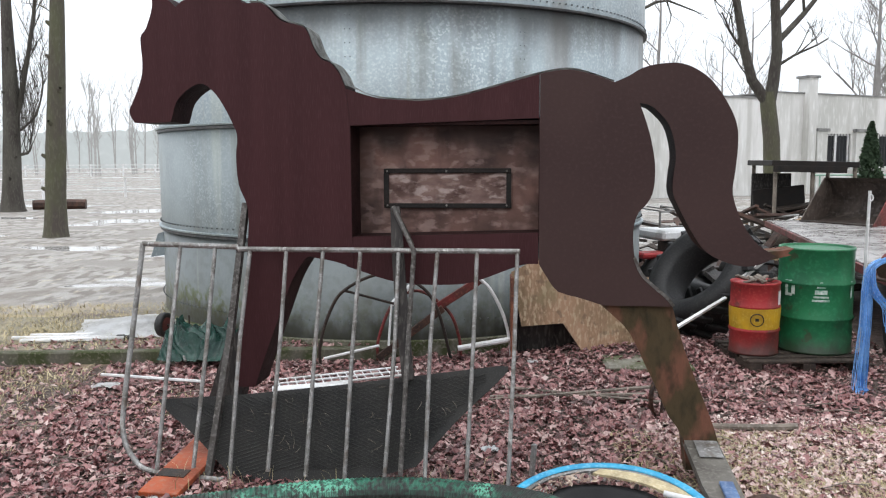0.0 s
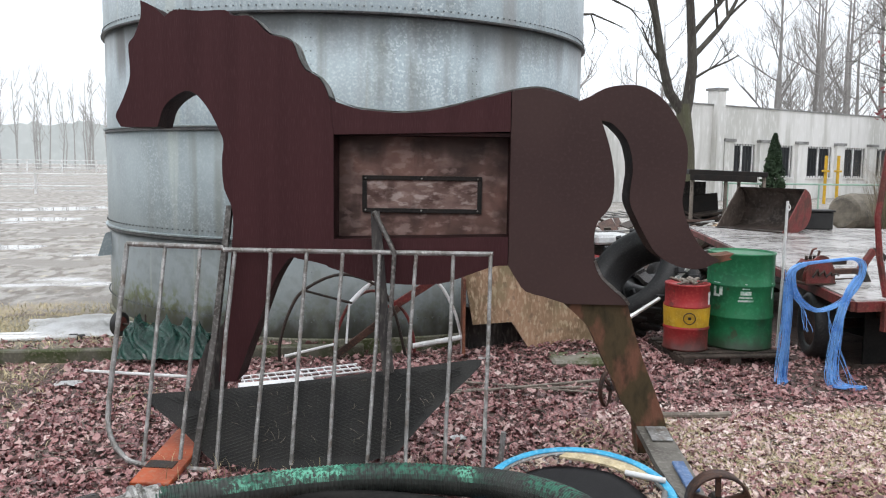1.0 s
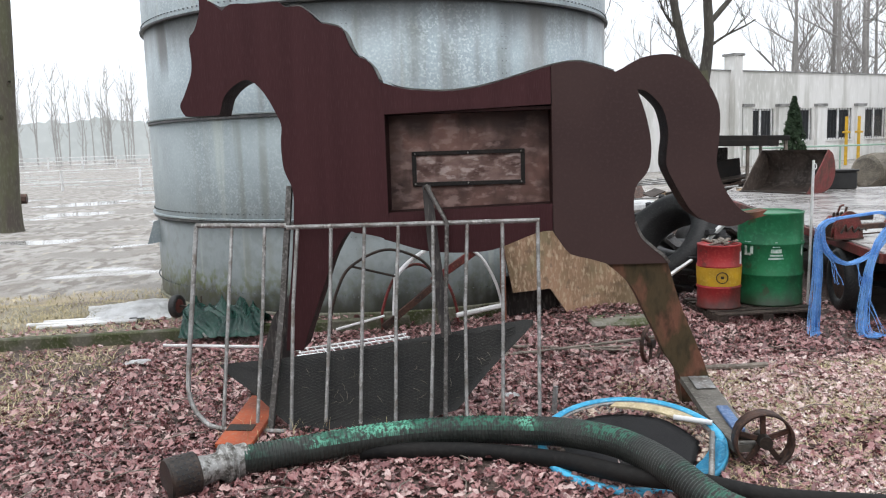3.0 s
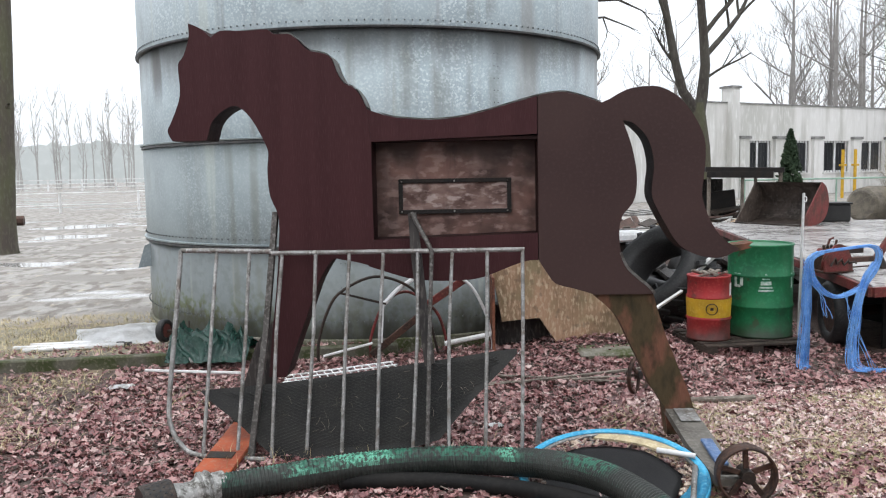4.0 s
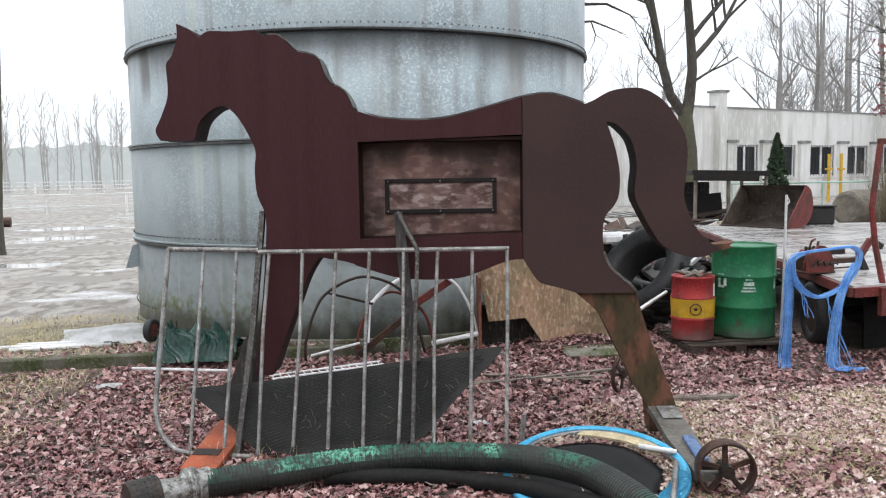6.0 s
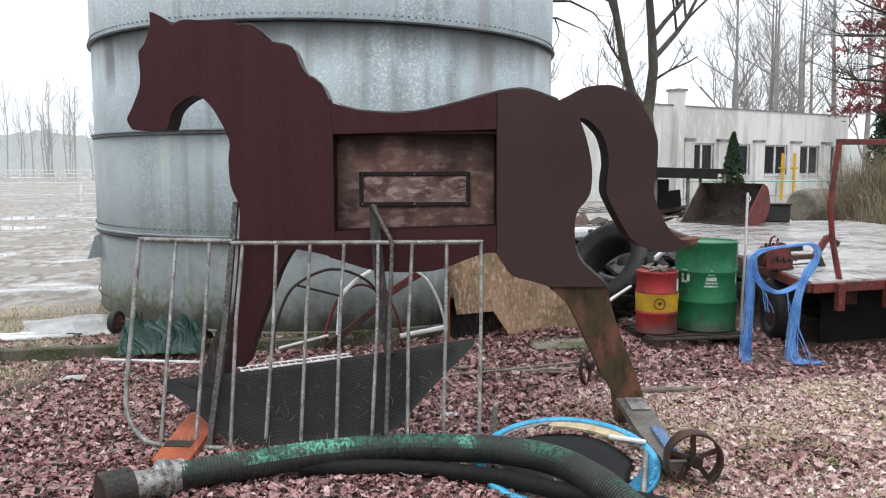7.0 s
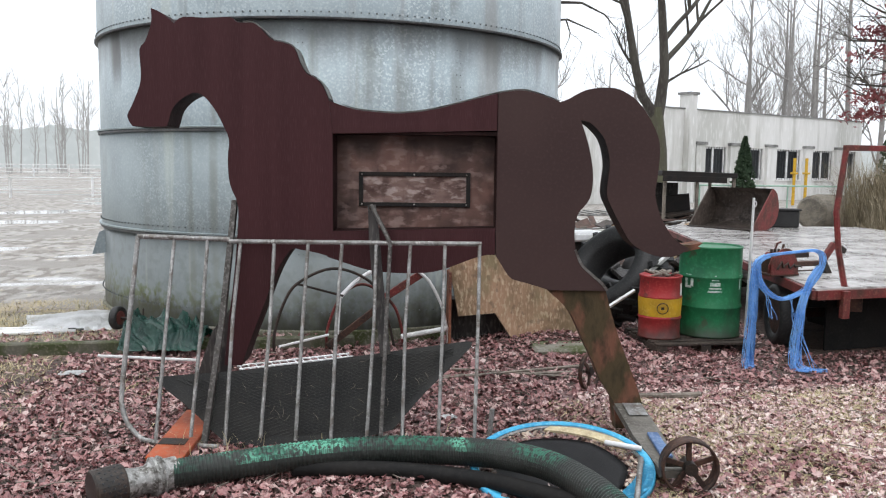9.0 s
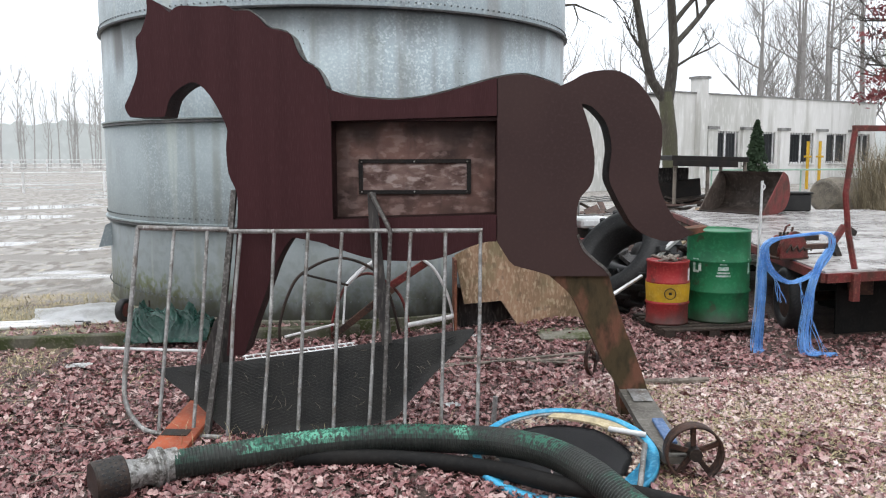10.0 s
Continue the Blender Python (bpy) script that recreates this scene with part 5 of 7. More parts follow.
def draped_sheet(w, d, n, height, seed, droop):
    """A crumpled cloth: a grid with folds of two sizes."""
    bm = bmesh.new()
    grid = []
    for j in range(n + 1):
        row = []
        for i in range(n + 1):
            u, v = i / n - 0.5, j / n - 0.5
            z = height * max(0.0, 1 - (2.1 * abs(u)) ** 2) * max(0.0, 1 - (2.0 * abs(v)) ** 2) ** 0.7
            z += droop * (1 - abs(noise.noise((u * 6 + 2.5 * v + seed, v * 2.2 - u, seed)))) ** 3 * 0.3 + 0.45 * droop * abs(noise.noise((u * 9, v * 6 + 3 * u, seed)))
            row.append(bm.verts.new((u * w * (1 + 0.12 * noise.noise((v * 3, seed, 0))), v * d * (1 + 0.15 * noise.noise((u * 3, seed, 5))), max(0.004, z))))
        grid.append(row)
    for j in range(n):
        for i in range(n):
            bm.faces.new((grid[j][i], grid[j][i + 1], grid[j + 1][i + 1], grid[j + 1][i]))
    bmesh.ops.solidify(bm, geom=bm.faces[:], thickness=0.004)
    return bm


def tarpaulin_cloth():
    """A stiff cloth heaped high at one end, its folds falling slantwise."""
    bm = bmesh.new()
    n = 56
    grid = []
    for j in range(n + 1):
        row = []
        for i in range(n + 1):
            u, v = i / n, j / n
            crest = 0.27 * (1 - 0.45 * u) * math.sin(math.pi * min(1.0, 0.12 + 0.88 * u) * 0.5 + 0.6) ** 0.6
            fall = math.cos(min(1.0, abs(v - 0.62) / (0.62 if v < 0.62 else 0.38)) * math.pi / 2) ** 1.25
            w = u * 5.2 + v * 2.6 + 0.7 * noise.noise((u * 2.2, v * 2.2, 4))
            fold = 0.1 * (1 - abs(noise.noise((w * 0.8, v * 0.9 - u, 6)))) ** 5 + 0.035 * (1 - abs(noise.noise((w * 1.9, v * 3, 9)))) ** 3
            edge = 0.05 * noise.noise((u * 4, 1, 2))
            row.append(bm.verts.new((-0.34 + 0.72 * u + 0.05 * noise.noise((v * 3, 3, u)), -0.34 + 0.62 * v + edge * (1 - v), max(0.006, crest * fall + fold * (0.3 + 0.7 * fall) - 0.01))))
        grid.append(row)
    for j in range(n):
        for i in range(n):
            bm.faces.new((grid[j][i], grid[j][i + 1], grid[j + 1][i + 1], grid[j + 1][i]))
    bmesh.ops.solidify(bm, geom=bm.faces[:], thickness=0.004)
    return bm


tp = thing("tarpaulin", pose(-1.2, 6.86, 0.07, 0, 0, -8), "crumpled dark green tarpaulin thrown over a toy cart", "tarpaulin")
part("cloth", tarpaulin_cloth(), M_TARP, tp)
ct = thing("toy_cart", pose(-1.67, 7.25, 0.09), "small cart with a red-hubbed black wheel", "cart")
wh = part("wheel", tyre_mesh(0.11, 0.07, 24), M_RUBBER, ct, "", True)
wh.matrix_basis = pose(0, 0, 0.16, 0, 90, -25)
part("hub", lathe(bmesh.new(), [(0.066, -0.03), (0.066, 0.03), (0.03, 0.036)], 20), M_RED, wh, "red plastic hub")
part("axle", T([(0, 0, 0.16), (0.34, -0.15, 0.14)], 0.014, 6), M_IRON, ct)
part("handle", T([(0.2, -0.08, 0.15), (0.22, -0.4, 0.05), (0.34, -0.75, 0.0)], 0.012, 6), M_GALV, ct)
part("stay", T([(0.24, -0.1, 0.26), (0.245, -0.12, 0.04)], 0.009, 6), M_IRON, ct)
ws = thing("plastic_sheeting", pose(-2.16, 7.95, 0.09, 0, 0, 14), "dirty white plastic sheeting on the concrete", "sheeting")
part("sheet", draped_sheet(0.95, 1.1, 26, 0.05, 8.0, 0.045), M_WHITE, ws)
for k, (y, l) in enumerate(((7.46, 0.95), (7.58, 0.8), (7.37, 0.9))):
    wp = thing("white_pipe", pose(-2.62 + 0.05 * k, y, 0.106, 0, 0, -4 + 3 * k), "white plastic drain pipe lying by the slab's edge", "pipe", "pipes on the slab")
    part("tube", T([(-l / 2, 0, 0), (l / 2, 0, 0)], 0.022, 12), M_WHITE, wp, smooth=True)
    part("dark_end", T([(l / 2, 0, 0), (l / 2 + 0.07, 0.01, 0)], 0.026, 10), M_RUBBER, wp)

for i, (a, b) in enumerate((((1.0, 5.35, 0.03), (2.4, 5.47, 0.06)), ((1.15, 5.66, 0.03), (2.2, 5.15, 0.03)), ((1.02, 5.42, 0.03), (2.15, 5.38, 0.025)))):
    rp = thing("long_rod", pose(0, 0, 0), "long grey rod lying among the leaves", "rod", "rods on the ground")
    part("rod", T([a, b], 0.014, 6), M_PIPE, rp)
st = thing("wood_pole", pose(0, 0, 0), "short grey wooden pole on the ground", "pole")
part("pole", T([(2.3, 4.62, 0.03), (2.62, 4.55, 0.035), (2.84, 4.56, 0.03)], 0.024, 8), M_PIPE, st)
fl = thing("flagstone", pose(2.42, 6.15, 0.03, 0, 0, -8), "flat grey stone slab half buried in leaves", "stone")
part("slab", B(-0.35, 0.35, -0.2, 0.2, -0.05, 0.05, 0.02), M_CONCRETE, fl)
pk = thing("peg", pose(1.02, 3.95, 0), "grey metal peg stuck in the ground", "peg")
part("shaft", T([(0, 0, -0.05), (0.02, 0, 0.2)], 0.016, 8), M_GALV, pk)
lt = thing("litter_scrap", pose(0.86, 4.36, 0.03, 10, 8, 30), "scrap of white plastic on the leaves", "scrap")
part("scrap", draped_sheet(0.12, 0.06, 8, 0.01, 2.0, 0.03), M_WHITE, lt)
lt = thing("litter_scrap", pose(-1.83, 6.05, 0.02, 0, 0, 0), "pale paper scrap in the grass", "scrap")
part("scrap", draped_sheet(0.2, 0.12, 8, 0.02, 4.0, 0.03), M_WHITE, lt)
lt = thing("litter_scrap", pose(-0.9, 2.95, 0.03, 0, 0, 40), "crumpled white plastic bag on the ground", "scrap")
part("scrap", draped_sheet(0.14, 0.12, 10, 0.05, 6.0, 0.03), M_WHITE, lt)
for sx, sy, rr in ((-1.5, 4.4, 0.11), (-1.3, 4.85, 0.09)):
    sp = thing("strap_loop", pose(sx, sy, 0.03), "loop of pale plastic strapping", "strap")
    part("loop", T([(rr * math.cos(a), rr * 0.6 * math.sin(a), 0.015 + 0.015 * math.sin(3 * a)) for a in np.linspace(0, 6.28, 20, endpoint=False)], 0.0032, 5, True), M_PIPE, sp)


# ---- tyres and scrap behind the drums ----
def big_tyre(m, r, w, label, lugs=22):
    t = thing("worn_tyre", m, label, "tyre")
    part("carcass", tyre_mesh(r, w, 48), M_RUBBER, t, "", True)
    lug = finish(box(bmesh.new(), r * 0.97, r * 1.05, -0.03, 0.03, 0.01, w * 0.5, 0.006, pose(0, 0, 0, 35)), "lug", M_RUBBER)
    for k in range(lugs):
        for s in (-1, 1):
            o = new("lug", lug)
            o.parent = t
            o.matrix_basis = pose(0, 0, 0, 0, 0, 360 * k / lugs + s * 90 / lugs) @ (pose(0, 0, 0) if s > 0 else pose(0, 0, 0, 180))
    return t


big_tyre(Matrix.Translation((3.4, 7.32, 0.57)) @ Vector((-0.74, -0.24, 0.63)).to_track_quat("Z", "Y").to_matrix().to_4x4(), 0.58, 0.42, "worn tractor tyre leaning behind the drums")
big_tyre(pose(4.1, 8.1, 0.22, 4, 3, 0), 0.62, 0.4, "tractor tyre lying flat in the scrap")
wb = thing("white_batten", pose(0, 0, 0), "white painted batten leaning on the tyre", "batten")
part("batten", T([(2.7, 6.27, 0.31), (3.28, 6.6, 0.5)], 0.018, 4), M_WHITE, wb)
wb = thing("white_batten", pose(0, 0, 0), "white painted batten propped in the scrap", "batten")
part("batten", T([(3.5, 6.75, 0.66), (3.82, 6.85, 0.86)], 0.026, 4), M_WHITE, wb)


def build_old_machine():
    e = thing("old_quad", pose(4.05, 9.6, 0, 0, 0, 12), "derelict small farm vehicle with pale bodywork, stripped", "vehicle")
    part("frame", B(-0.5, 0.6, -0.35, 0.35, 0.3, 0.4, 0.01), M_IRON, e)
    part("engine", B(-0.2, 0.3, -0.25, 0.25, 0.4, 0.72, 0.04), M_RUST, e)
    part("cover", B(-0.45, 0.15, -0.32, 0.3, 0.74, 0.86, 0.03), M_WHITE, e, "dirty white cover")
    part("rack", bmesh_frame(-0.5, 0.5, 0.9, 1.1, 0.02, -0.3, -0.28), M_GALV, e)
    for k in range(6):
        part("rack_bar", T([(-0.5 + 0.2 * k, -0.3, 1.1), (-0.5 + 0.2 * k, 0.3, 1.12)], 0.01, 5), M_GALV, e)
    for x, y in ((-0.5, -0.4), (0.6, -0.4), (-0.5, 0.4), (0.6, 0.4)):
        w = part("wheel", tyre_mesh(0.3, 0.2, 24), M_RUBBER, e, "", True)
        w.matrix_basis = pose(x, y, 0.3, 90)
    part("mudguard", B(-0.8, -0.45, -0.45, -0.2, 0.55, 0.62, 0.02), M_RED, e, "red mudguard")


build_old_machine()


def scrap_heap(x0, x1, y0, y1, n, h, seed, name, label):
    random.seed(seed)
    mats = [M_PALLET, M_GALV, M_WHITE, M_RUST, M_PIPE, M_IRON, M_BLACKWOOD, M_OSB]
    bm = bmesh.new()
    for k in range(n):
        x, y = random.uniform(x0, x1), random.uniform(y0, y1)
        z = random.uniform(0.02, h) * (1 - abs(2 * (x - x0) / (x1 - x0) - 1) ** 2 * 0.6)
        l, w, t = random.uniform(0.3, 1.1), random.uniform(0.04, 0.3), random.uniform(0.01, 0.06)
        before = set(bm.faces)
        box(bm, -l / 2, l / 2, -w / 2, w / 2, -t / 2, t / 2, 0.0, pose(x, y, z, random.uniform(-25, 25), random.uniform(-30, 30), random.uniform(0, 180)))
        k2 = random.choice((0, 0, 0, 1, 2, 3, 3, 3, 4, 5, 5, 6, 6, 6, 7))
        for fc in bm.faces:
            if fc not in before:
                fc.material_index = k2
    single(name, bm, mats, pose(0, 0, 0), label, "scrap", kind="stuff")


scrap_heap(3.0, 4.6, 7.6, 9.4, 60, 0.55, 11, "scrap_heap", "heap of broken boards, metal and plastic")
scrap_heap(5.4, 10.2, 13.0, 16.5, 110, 0.75, 12, "scrap_heap", "heap of broken boards and metal by the shelter")
scrap_heap(4.2, 6.0, 8.6, 12.5, 60, 0.5, 13, "scrap_heap", "strip of scrap metal and boards beside the trailer")


def build_bucket():
    b = thing("loader_bucket", pose(7.82, 12.0, 0.705, 0, 0, -68) @ Matrix.Diagonal((0.84, 0.76, 0.97, 1)), "rusty loader bucket with a red end plate, on the deck", "bucket")
    prof = [(-0.62, 0.0), (-0.1, 0.0), (0.22, 0.1), (0.36, 0.34), (0.28, 0.62), (0.1, 0.72)]
    sp_ = spline(prof, 5)
    bm = bmesh.new()
    L = 0.75
    rows = []
    for x in (-L, L):
        rows.append([bm.verts.new((x, y, z)) for y, z in sp_])
    for i in range(len(sp_) - 1):
        bm.faces.new((rows[0][i], rows[0][i + 1], rows[1][i + 1], rows[1][i]))
    bmesh.ops.solidify(bm, geom=bm.faces[:], thickness=0.02)
    part("shell", bm, M_BUCKET, b, "scraped rust-brown curved shell", False)
    for x, mat in ((-L - 0.011, M_BUCKET), (L + 0.011, M_RUSTRED)):
        o = [(y, z) for y, z in sp_]
        ob = part("end_plate", prism(bmesh.new(), o, -0.011, 0.011), mat, b, "red end plate" if x > 0 else "")
        ob.matrix_basis = pose(x, 0, 0, 0, 0, 90)
    part("cutting_edge", B(-L, L, -0.68, -0.55, 0.0, 0.02, 0.004), M_IRON, b)


build_bucket()
cr = thing("black_crate", pose(8.75, 12.1, 0.705, 0, 0, -20), "black plastic crate standing on the deck", "crate")
part("body", B(-0.25, 0.3, -0.2, 0.2, 0.0, 0.3, 0.02), M_RUBBER, cr)
part("rim", bmesh_frame(-0.27, 0.32, 0.3, 0.33, 0.02, -0.22, 0.22), M_RUBBER, cr)


def build_linkage():
    e = thing("tractor_linkage", pose(4.6, 6.12, 0.705, 0, 0, 6) @ Matrix.Scale(0.72, 4), "rusty red tractor linkage with a winch drum, on the deck", "machine")
    part("drum", lathe(bmesh.new(), [(0.1, -0.16), (0.13, -0.16), (0.13, -0.13), (0.08, -0.12), (0.08, 0.12), (0.13, 0.13), (0.13, 0.16), (0.1, 0.16)], 20, pose(-0.12, 0, 0.14, 0, 90)), M_RUST, e, "rusty drum")
    part("gear_case", B(-0.26, 0.02, -0.1, 0.12, 0.16, 0.3, 0.04), M_RUSTRED, e)
    part("chain_guard", T(spline([(-0.32, -0.1, 0.0), (-0.3, -0.12, 0.2), (-0.12, -0.12, 0.33), (0.04, -0.1, 0.22), (0.06, -0.1, 0.02)], 4), 0.018, 6), M_RUSTRED, e)
    for k in range(5):
        part("bolt", lathe(bmesh.new(), [(0.02, 0), (0.02, 0.05), (0.012, 0.06)], 8, pose(-0.22 + 0.06 * k, -0.02, 0.29)), M_IRON, e)
    part("cross_beam", B(0.0, 0.62, -0.05, 0.03, 0.1, 0.17, 0.008), M_RUST, e)
    part("long_beam", B(0.1, 0.55, 0.12, 0.2, 0.2, 0.27, 0.008), M_IRON, e)
    part("arm", B(-0.05, 0.05, -0.03, 0.03, 0.0, 0.4, 0.012, pose(0.62, 0.02, 0.08, 0, 38)), M_RUSTRED, e)
    part("arm", B(-0.04, 0.04, -0.03, 0.03, 0.0, 0.24, 0.012, pose(0.86, 0.02, 0.4, 0, 120)), M_IRON, e)
    part("foot", B(-0.05, 0.05, -0.035, 0.035, 0.0, 0.3, 0.012, pose(0.64, -0.03, 0.16, 0, 150)), M_IRON, e)
    part("pin", T([(-0.1, -0.12, 0.05), (0.55, -0.13, 0.06)], 0.01, 6), M_RUST, e)
    part("base_plate", B(-0.36, 0.1, -0.2, 0.2, 0.0, 0.03, 0.006), M_RUST, e, "rusty base plate")
    part("side_plate", prism(bmesh.new(), spline([(-0.36, 0.02), (-0.34, 0.2), (-0.2, 0.36), (-0.04, 0.34), (0.06, 0.18), (0.08, 0.02)], 3), -0.2, -0.18), M_RUSTRED, e, "chipped red side plate")
    for k in range(4):
        part("link", T([(-0.3 + 0.1 * k, -0.24, 0.1 + 0.03 * (k % 2)), (-0.24 + 0.1 * k, -0.25, 0.2 - 0.02 * k), (-0.2 + 0.1 * k, -0.23, 0.12)], 0.014, 6), M_IRON, e)
    part("lever", T([(-0.16, 0.0, 0.3), (-0.13, -0.02, 0.42), (-0.08, -0.03, 0.44)], 0.014, 6), M_RUSTRED, e)
    part("lever", T([(0.0, 0.04, 0.28), (0.03, 0.04, 0.4)], 0.016, 6), M_RUST, e)


build_linkage()


def build_twine():
    t = thing("blue_twine", pose(0, 0, 0), "bundle of bright blue baling twine hanging off the trailer", "twine")
    random.seed(21)

    def strands(name, path, n, spread, fray):
        bm = bmesh.new()
        base = spline(path, 6)
        for k in range(n):
            a, r0 = random.uniform(0, 6.28), spread * math.sqrt(random.random())
            ph = random.uniform(0, 6.28)
            wob, slack = random.uniform(0.003, 0.014), random.uniform(-0.012, 0.012)
            pts = []
            for i, p in enumerate(base):
                u = i / (len(base) - 1)
                w = r0 * (1 + fray * u * u)
                pts.append((p[0] + wob * math.sin(9 * u + 3 * ph) + slack * math.sin(math.pi * u) + w * math.cos(a + 0.6 * math.sin(3 * u + ph)), p[1] + w * math.sin(a + 0.6 * math.sin(3 * u + ph)) * 0.7, max(0.006, p[2] + 0.4 * w * math.sin(a * 2 + 4 * u))))
            tube(bm, pts, 0.0026, 4)
        tagged(part(name, bm, M_BLUE, t), kind="stuff")

    strands("twine_tail", [(3.86, 5.3, 0.985), (3.77, 5.3, 0.93), (3.745, 5.3, 0.8), (3.743, 5.3, 0.5), (3.742, 5.32, 0.25), (3.74, 5.33, 0.06), (3.73, 5.3, 0.01)], 40, 0.032, 0.9)
    strands("twine_loop", [(3.78, 5.3, 0.94), (3.86, 5.3, 0.985), (4.11, 5.3, 1.012), (4.33, 5.3, 1.02), (4.395, 5.29, 0.95), (4.34, 5.28, 0.795), (4.18, 5.24, 0.675), (3.99, 5.24, 0.617), (3.86, 5.26, 0.66), (3.77, 5.29, 0.78), (3.755, 5.3, 0.92)], 26, 0.026, 0.5)
    strands("twine_tail", [(4.37, 5.29, 0.88), (4.25, 5.25, 0.76), (4.17, 5.22, 0.6), (4.14, 5.22, 0.4), (4.12, 5.22, 0.2), (4.11, 5.2, 0.06), (4.15, 5.16, 0.012), (4.27, 5.08, 0.012)], 40, 0.034, 1.3)
    strands("loose_strand", [(3.8, 5.28, 0.72), (3.86, 5.26, 0.6), (3.9, 5.24, 0.45)], 4, 0.03, 0.8)
    strands("loose_strand", [(4.05, 5.24, 0.65), (4.1, 5.22, 0.45), (4.2, 5.18, 0.2), (4.26, 5.14, 0.02)], 3, 0.03, 0.8)


build_twine()


# ---- beyond: shelter, shrubs, posts, trees, paddock ----
sh = thing("low_shelter", pose(9.3, 16.2, 0, 0, 0, -6), "black sheet-roofed lean-to on thin posts", "shelter")
part("roof_sheet", B(-1.0, 0.75, -0.7, 0.7, 1.55, 1.66, 0.01, pose(0, 0, 0, 0, 1.5)), M_FRAME, sh)
part("eaves_board", B(-0.98, 0.5, -0.72, -0.702, 1.43, 1.56, 0.004, pose(0, 0, 0, 0, 1.5)), M_FRAME, sh)
part("back_sheet", B(-0.9, -0.05, 0.55, 0.6, 0.5, 1.4, 0.01), M_BLACKWOOD, sh)
for x, y in ((-0.1, -0.6), (0.75, -0.6), (-0.85, -0.6), (0.75, 0.6), (-0.85, 0.6)):
    part("post", T([(x, y, -0.1), (x, y, 1.58)], 0.04, 6), M_PIPE, sh)
part("dark_panel", B(-0.9, 0.2, 0.2, 0.26, 0.6, 1.15, 0.01, pose(0, 0, 0, 0, -6)), M_FRAME, sh)
part("stacked_board", B(-0.8, 0.6, -0.3, 0.2, 0.7, 0.76, 0.01, pose(0, 0, 0, 0, -8)), M_PALLET, sh)
part("shelf", B(-0.85, 0.75, -0.5, 0.5, 0.55, 0.6, 0.01), M_BLACKWOOD, sh)

M_HAY = material("weathered_hay", (0.17, 0.15, 0.12), (0.1, 0.09, 0.075), (0.27, 0.24, 0.2), 4, 40, 0.95, bump=1.0, bump_dist=0.03)
bale = thing("round_bale", pose(16.2, 20.4, 0.5, 0, 0, 18) @ pose(0, 0, 0, 0, 90), "old grey round hay bale lying in the weeds", "bale")
bm = lathe(bmesh.new(), [(0.12, -0.8), (0.4, -0.8), (0.5, -0.72), (0.53, -0.3), (0.52, 0.3), (0.5, 0.72), (0.4, 0.8), (0.12, 0.8)], 32)
for v in bm.verts:
    v.co += 0.05 * noise.noise_vector(v.co * 3.0)
part("roll", bm, M_HAY, bale)


def blades(n, area, length, lean, width, seed, centre_z=0.0, up=1.0, jitter=1.0):
    """Thin upright blades or twigs in one joined mesh: area is a function giving (x, y, z)."""
    rng = np.random.default_rng(seed)
    vs, fs = [], []
    for k in range(n):
        x, y, z = area(rng)
        l = length * rng.uniform(0.5, 1.2)
        a = rng.uniform(0, 6.283)
        dx, dy = math.cos(a), math.sin(a)
        ln = lean * rng.uniform(0.2, 1.0)
        w = width * rng.uniform(0.6, 1.3)
        px, py = -dy * w, dx * w
        m = (x + dx * l * ln * 0.35, y + dy * l * ln * 0.35, z + l * up * 0.6)
        e = (x + dx * l * ln, y + dy * l * ln, z + l * up * (1 - 0.35 * ln))
        i = len(vs)
        vs += [(x - px, y - py, z), (x + px, y + py, z), (m[0] + px * 0.7, m[1] + py * 0.7, m[2]), (m[0] - px * 0.7, m[1] - py * 0.7, m[2]), e]
        fs += [(i, i + 1, i + 2, i + 3), (i + 3, i + 2, i + 4)]
    return vs, fs


def joined(name, vs, fs, mat, label, category, parent=None):
    me = bpy.data.meshes.new(name)
    me.from_pydata(vs, [], fs)
    me.materials.append(mat)
    ob = new(name, me)
    if parent:
        ob.parent = parent
        return tagged(ob, label, kind="stuff")
    return tagged(ob, label, category, kind="stuff")


M_REED = material("dry_brown_brush", (0.24, 0.2, 0.13), (0.14, 0.115, 0.08), (0.36, 0.31, 0.22), 1.5, 12, 0.9, bump=0.0, random_amount=0.35)


def brush_area(cx, cy, rx, ry):
    def f(rng):
        a, r = rng.uniform(0, 6.283), math.sqrt(rng.uniform(0, 1))
        return cx + rx * r * math.cos(a), cy + ry * r * math.sin(a), 0.0
    return f


for cx, cy, rx, ry, n, h in ((14.6, 15.6, 1.3, 1.4, 3200, 2.2), (17.5, 16.5, 2.0, 2.0, 1800, 2.5), (12.8, 13.4, 0.8, 1.0, 500, 1.5)):
    vs, fs = blades(n, brush_area(cx, cy, rx, ry), h, 0.85, 0.007, int(cx * 10))
    joined("dry_brush", vs, fs, M_REED, "tangle of dry yellow-brown brushwood", "shrub")

M_CONIFER = material("dark_green_conifer", (0.035, 0.06, 0.03), (0.022, 0.04, 0.022), (0.06, 0.09, 0.05), 2, 12, 0.85, bump=0.0, random_amount=0.4)
M_REDLEAF = material("red_winter_leaves", (0.3, 0.09, 0.09), (0.2, 0.06, 0.07), (0.4, 0.16, 0.15), 2, 12, 0.8, bump=0.0, random_amount=0.35)


